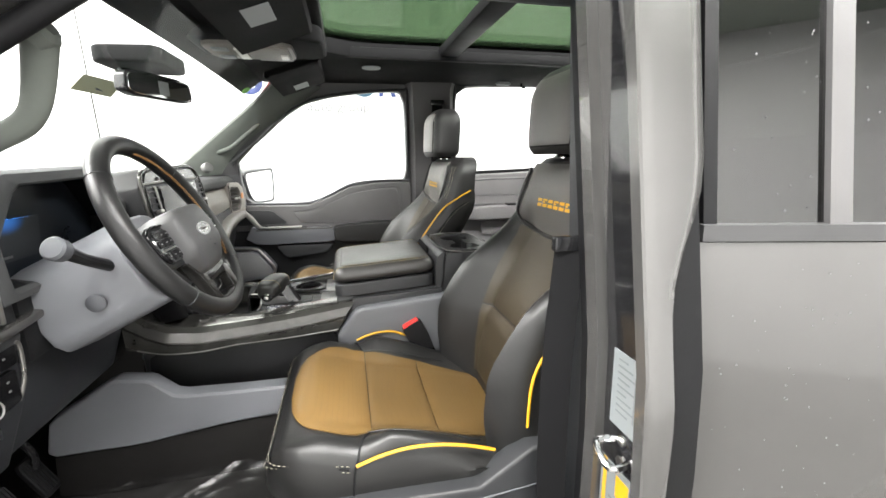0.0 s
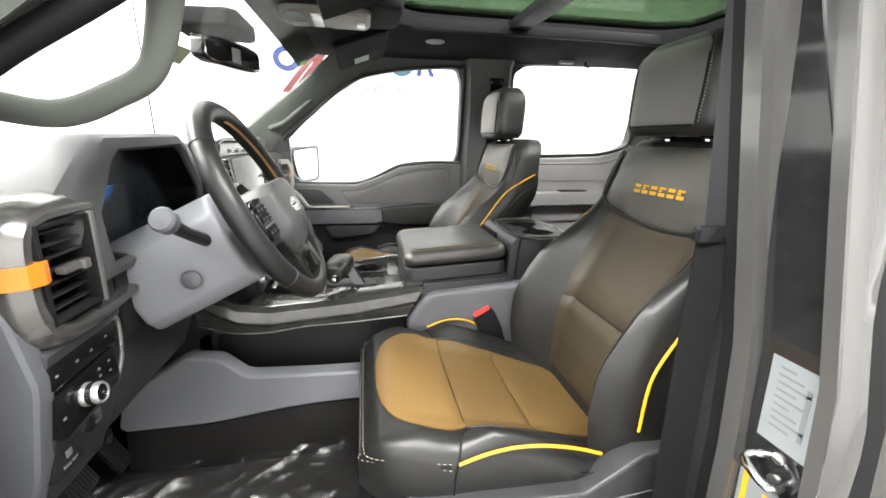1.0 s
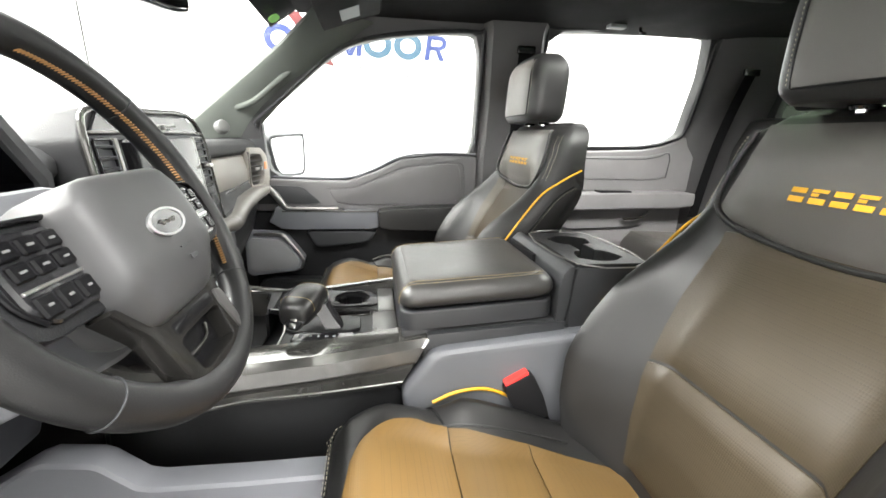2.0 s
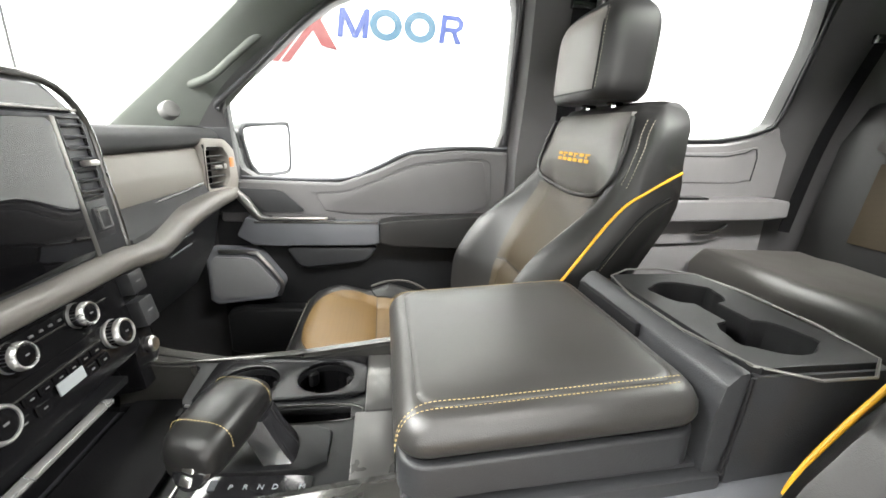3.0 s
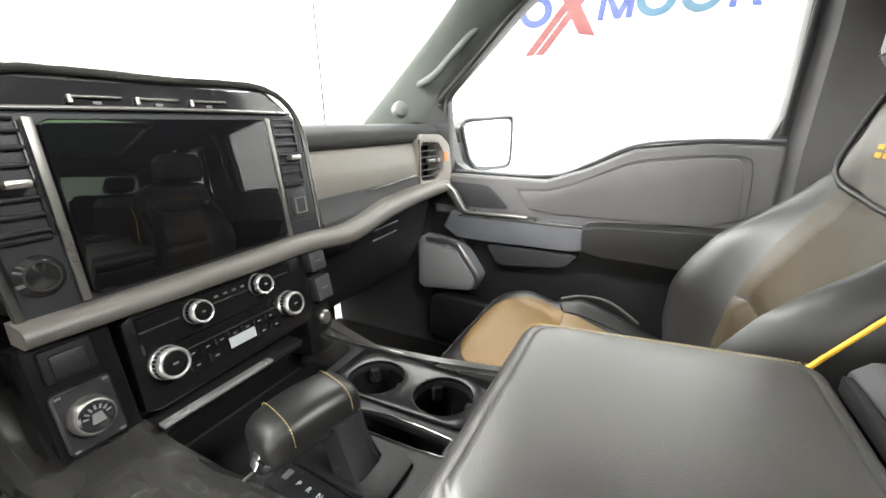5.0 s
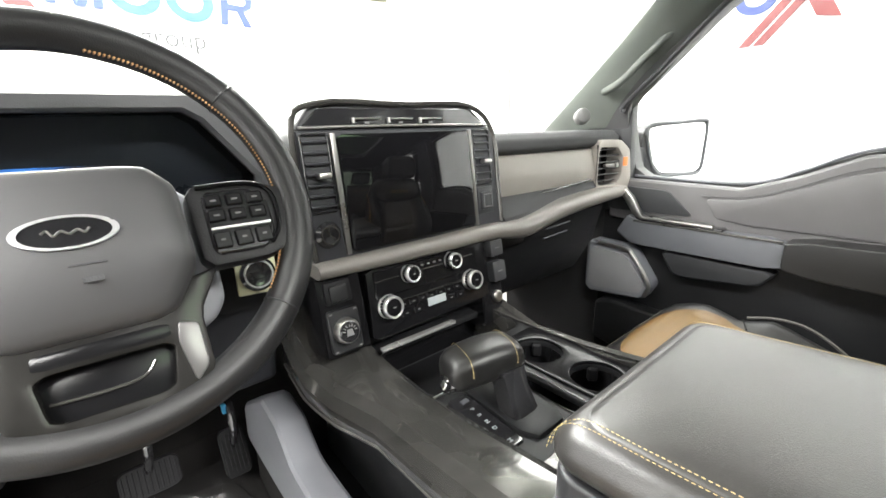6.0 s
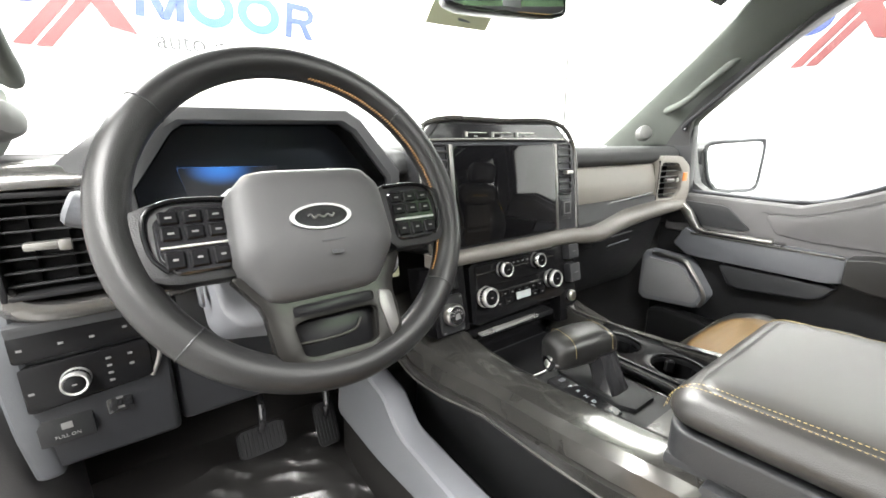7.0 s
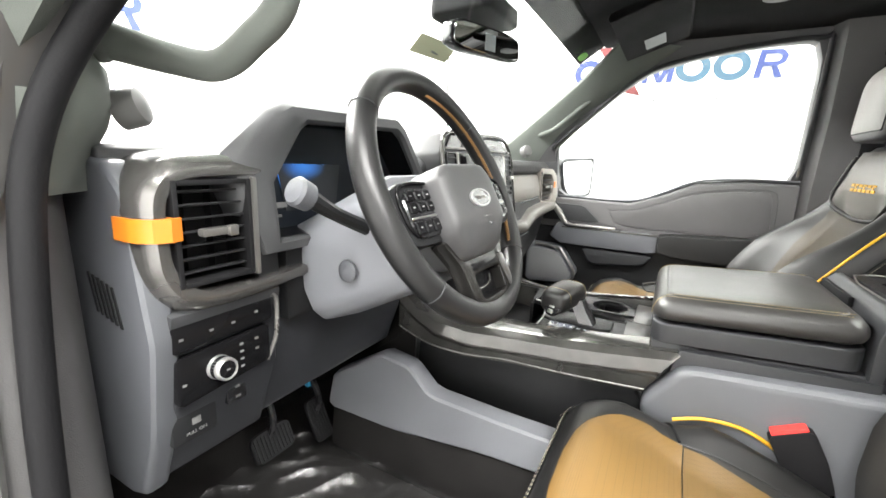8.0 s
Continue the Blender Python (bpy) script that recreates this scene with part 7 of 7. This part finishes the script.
# ---- belts and buckles ----
for bx, by, bz in ((-0.236, -0.110, 0.898), (0.166, -0.012, 0.893)):
    bk = thing("belt_buckle", (bx, by, bz - 0.03), "black seat belt buckle with a red release key", "belt buckle", "belt buckles")
    bmx = axes((bx, by, bz), (0, 0.885, -0.465), (-1, 0, 0), (0, 0.465, 0.885))
    part("body", prism(chaikin([(-0.022, -0.015), (-0.029, 0.03), (-0.029, 0.083), (0.029, 0.083), (0.029, 0.03), (0.022, -0.015)], 2, 0.10), "y", -0.014, 0.014, 0.005, 2, bmx), RUBBER, bk)
    part("release_key", box(-0.0235, 0.0235, -0.0115, 0.0115, 0.070, 0.0885, 0.004, 2, bmx), RED, bk, "red release key")
    part("stem", prism([(-0.018, -0.16), (-0.022, 0.0), (0.022, 0.0), (0.018, -0.16)], "y", -0.006, 0.006, 0.002, 1, bmx), GLOSS, bk)


def belt(pts, width, label):
    b = thing("seat_belt", pts[0], label, "seat belt", "seat belts")
    path = smooth_path(pts, 5)
    rings = []
    for i, p in enumerate(path):
        t = (path[min(i + 1, len(path) - 1)] - path[max(i - 1, 0)]).normalized()
        w = Vector((0.25, 1, 0.1)).normalized()
        w = (w - t * w.dot(t)).normalized() * (width / 2)
        nn = t.cross(w).normalized() * 0.0008
        rings.append([p - w - nn, p + w - nn, p + w + nn, p - w + nn])
    part("webbing", loft(rings), WEBBING, b)
    part("guide", box(-0.008, 0.008, -0.03, 0.03, -0.012, 0.012, 0.004, 2, Matrix.Translation(pts[0])), GLOSS, b)
    return b


belt([(0.56, -0.33, 1.66), (0.60, -0.33, 1.4), (0.66, -0.34, 1.0), (0.70, -0.30, 0.75)], 0.046, "black seat belt webbing on the middle pillar")
belt([(-0.735, -0.262, 1.29), (-0.762, -0.236, 1.137), (-0.772, -0.228, 1.0), (-0.775, -0.23, 0.86), (-0.778, -0.25, 0.70)], 0.048, "black seat belt webbing beside the driver's seat")
belt([(0.585, -1.215, 1.640), (0.625, -1.20, 1.50), (0.660, -1.185, 1.335), (0.68, -1.16, 1.08)], 0.036, "black rear seat belt webbing")
tagged(part("pillar_trim", loft([[(side_x(z) + 0.012, -1.10, z), (side_x(z) - 0.012, -1.125, z), (side_x(z) - 0.032, -1.17, z), (side_x(z) - 0.052, -1.27, z), (side_x(z) - 0.062, -1.42, z), (side_x(z) + 0.012, -1.42, z)] for z in (0.62, 1.0, 1.25, 1.4, 1.55, 1.7, 1.78)]), DOOR_GREY, sharp=50), "grey rear pillar cover beside the back window", "pillar", kind="structure")

# ---- stickers and striker on the open pillar ----
st = thing("door_label", (lx(1.11, 0.06), -0.284, 1.11), "pale paper data label stuck on the door pillar", "label")
LP = axes((lx(1.10, 0.030), -0.2835, 1.098), (-1, 0, 0), (0.02, 0, 1), (0, 1, 0))
part("paper", box(-0.036, 0.036, -0.058, 0.058, 0.0, 0.001, 0, 1, LP), LABEL, st)
for k in range(9):
    part("print_bar", box(-0.024, -0.024 + 0.02 + 0.022 * ((k * 7) % 5) / 4, 0.045 - 0.010 * k, 0.048 - 0.010 * k, 0.001, 0.0014, 0, 1, LP), PRINT, st)
part("barcode", box(0.012, 0.018, -0.035, 0.035, 0.001, 0.0014, 0, 1, LP), PRINT, st)
sk = thing("door_striker", (lx(1.0, 0.04), -0.283, 1.01), "black and steel door latch striker", "striker")
part("plate", lathe([(0.028, 0), (0.028, 0.003), (0.024, 0.005), (0, 0.005)], axes((lx(1.01, -0.036 + 0.064), -0.2845, 1.012), (1, 0, 0), (0, 0, 1), (0, 1, 0)), 20), GLOSS, sk)
part("loop", tube([(lx(1.01, -0.036 + 0.084), -0.284, 1.02), (lx(1.01, -0.036 + 0.084), -0.25, 1.02), (lx(1.01, -0.036 + 0.048), -0.25, 1.005), (lx(1.01, -0.036 + 0.048), -0.284, 1.005)], 0.0055, steps=4), CHROME, sk)
for bz in (0.997, 1.03):
    part("bolt", lathe([(0.008, 0), (0.008, 0.004), (0, 0.005)], axes((lx(1.01, -0.036 + 0.064), -0.280, bz), (1, 0, 0), (0, 0, 1), (0, 1, 0)), 8), SATIN, sk)
tp = thing("tire_label", (lx(0.93, 0.04), -0.284, 0.92), "white and yellow tire pressure label on the pillar", "label")
TP = axes((lx(0.92, 0.034), -0.2835, 0.925), (-1, 0, 0), (0.02, 0, 1), (0, 1, 0))
part("paper", box(-0.040, 0.040, -0.052, 0.052, 0.0, 0.001, 0, 1, TP), LABEL, tp)
part("yellow_bar", join(box(-0.034, -0.026, -0.052, 0.052, 0.001, 0.0014, 0, 1, TP), box(-0.004, 0.024, 0.005, 0.040, 0.001, 0.0014, 0, 1, TP)), YELLOW, tp)
for k in range(5):
    part("print_bar", box(-0.018, 0.026, -0.008 - 0.009 * k, -0.005 - 0.009 * k, 0.001, 0.0014, 0, 1, TP), PRINT, tp)

# ---- rear door of the open side, standing ajar ----
rd = thing("door_3", (-0.93, -0.36, 0.60), "grey metallic rear door standing ajar with water drops", "door", kind="structure")
RD = Matrix.Translation((-0.850, -0.378, 0)) @ Matrix.Rotation(radians(-14), 4, "Z")


def skin(z):
    """Bulge of the door's outside at a height, in the door's own frame."""
    return -0.012 - 0.02 * math.sin(max(0.0, min(1.0, (z - 0.62) / 0.72)) * math.pi * 0.75) if z < 1.30 else -0.026 + 0.20 * (z - 1.30)


part("door_skin", loft([[RD @ Vector(p) for p in ((skin(z) + 0.03, 0.0, z), (skin(z) + 0.004, 0.004, z), (skin(z), -0.012, z), (skin(z) - 0.006, -0.40, z), (skin(z), -0.80, z), (skin(z) + 0.05, -0.80, z), (skin(z) + 0.05, -0.02, z))] for z in (0.60, 0.72, 0.84, 0.96, 1.08, 1.18, 1.26, 1.312)]), PAINT, rd, sharp=40)
part("belt_strip", loft([[RD @ Vector(p) for p in ((skin(1.30) - 0.002, 0.0, z), (skin(1.30) - 0.004, -0.80, z), (skin(1.30) + 0.03, -0.80, z), (skin(1.30) + 0.03, 0.0, z))] for z in (1.314, 1.336)]), PADGREY, rd, "dark grey belt strip")
part("front_frame", loft([[RD @ Vector(p) for p in ((skin(z), -0.004, z), (skin(z), -0.022, z), (skin(z) + 0.03, -0.022, z), (skin(z) + 0.03, -0.004, z))] for z in (1.32, 1.5, 1.78)]), RUBBER, rd)
g1 = part("pane", loft([[RD @ Vector(p) for p in ((skin(z) + 0.008, -0.022, z), (skin(z) + 0.008, -0.168, z), (skin(z) + 0.012, -0.168, z), (skin(z) + 0.012, -0.022, z))] for z in (1.336, 1.5, 1.77)]), TINT, rd, "dark tinted glass")
part("divider", loft([[RD @ Vector(p) for p in ((skin(z) - 0.002, -0.168, z), (skin(z) - 0.002, -0.197, z), (skin(z) + 0.02, -0.197, z), (skin(z) + 0.02, -0.168, z))] for z in (1.336, 1.5, 1.78)]), DOOR_GREY, rd, "pale upright window divider")
g2 = part("pane", loft([[RD @ Vector(p) for p in ((skin(z) + 0.008, -0.197, z), (skin(z) + 0.008, -0.74, z), (skin(z) + 0.012, -0.74, z), (skin(z) + 0.012, -0.197, z))] for z in (1.336, 1.5, 1.77)]), TINT, rd)
part("inner_card", loft([[RD @ Vector(p) for p in ((0.02, -0.03, z), (0.02, -0.78, z), (0.05, -0.78, z), (0.05, -0.03, z))] for z in (0.64, 1.0, 1.28)]), DARK_GREY, rd)
part("rear_frame", loft([[RD @ Vector(p) for p in ((skin(z), -0.74, z), (skin(z), -0.79, z), (skin(z) + 0.03, -0.79, z), (skin(z) + 0.03, -0.74, z))] for z in (1.32, 1.5, 1.78)]), PAINT, rd)
g1.visible_shadow = False
g2.visible_shadow = False
drops = bmesh.new()
rng = random.Random(4)
for _ in range(420):
    yy, z = -rng.uniform(0.04, 0.75), rng.uniform(0.72, 1.74)
    if 1.30 < z < 1.345:
        continue
    r = rng.uniform(0.0007, 0.0019)
    off = skin(z) + (0.0075 if z > 1.33 else -0.003)
    c = RD @ Vector((off, yy, z))
    bmesh.ops.create_icosphere(drops, subdivisions=1, radius=r, matrix=Matrix.Translation(c) @ Matrix.Diagonal((0.6, 1, 1.1, 1)))
tagged(part("water_drops", drops, mat("water_bead", (0.10, 0.10, 0.103), 0.06, vary=0.1, coat=1.0, spec=0.8), rd), "clear water drops on the rear door", kind="stuff")
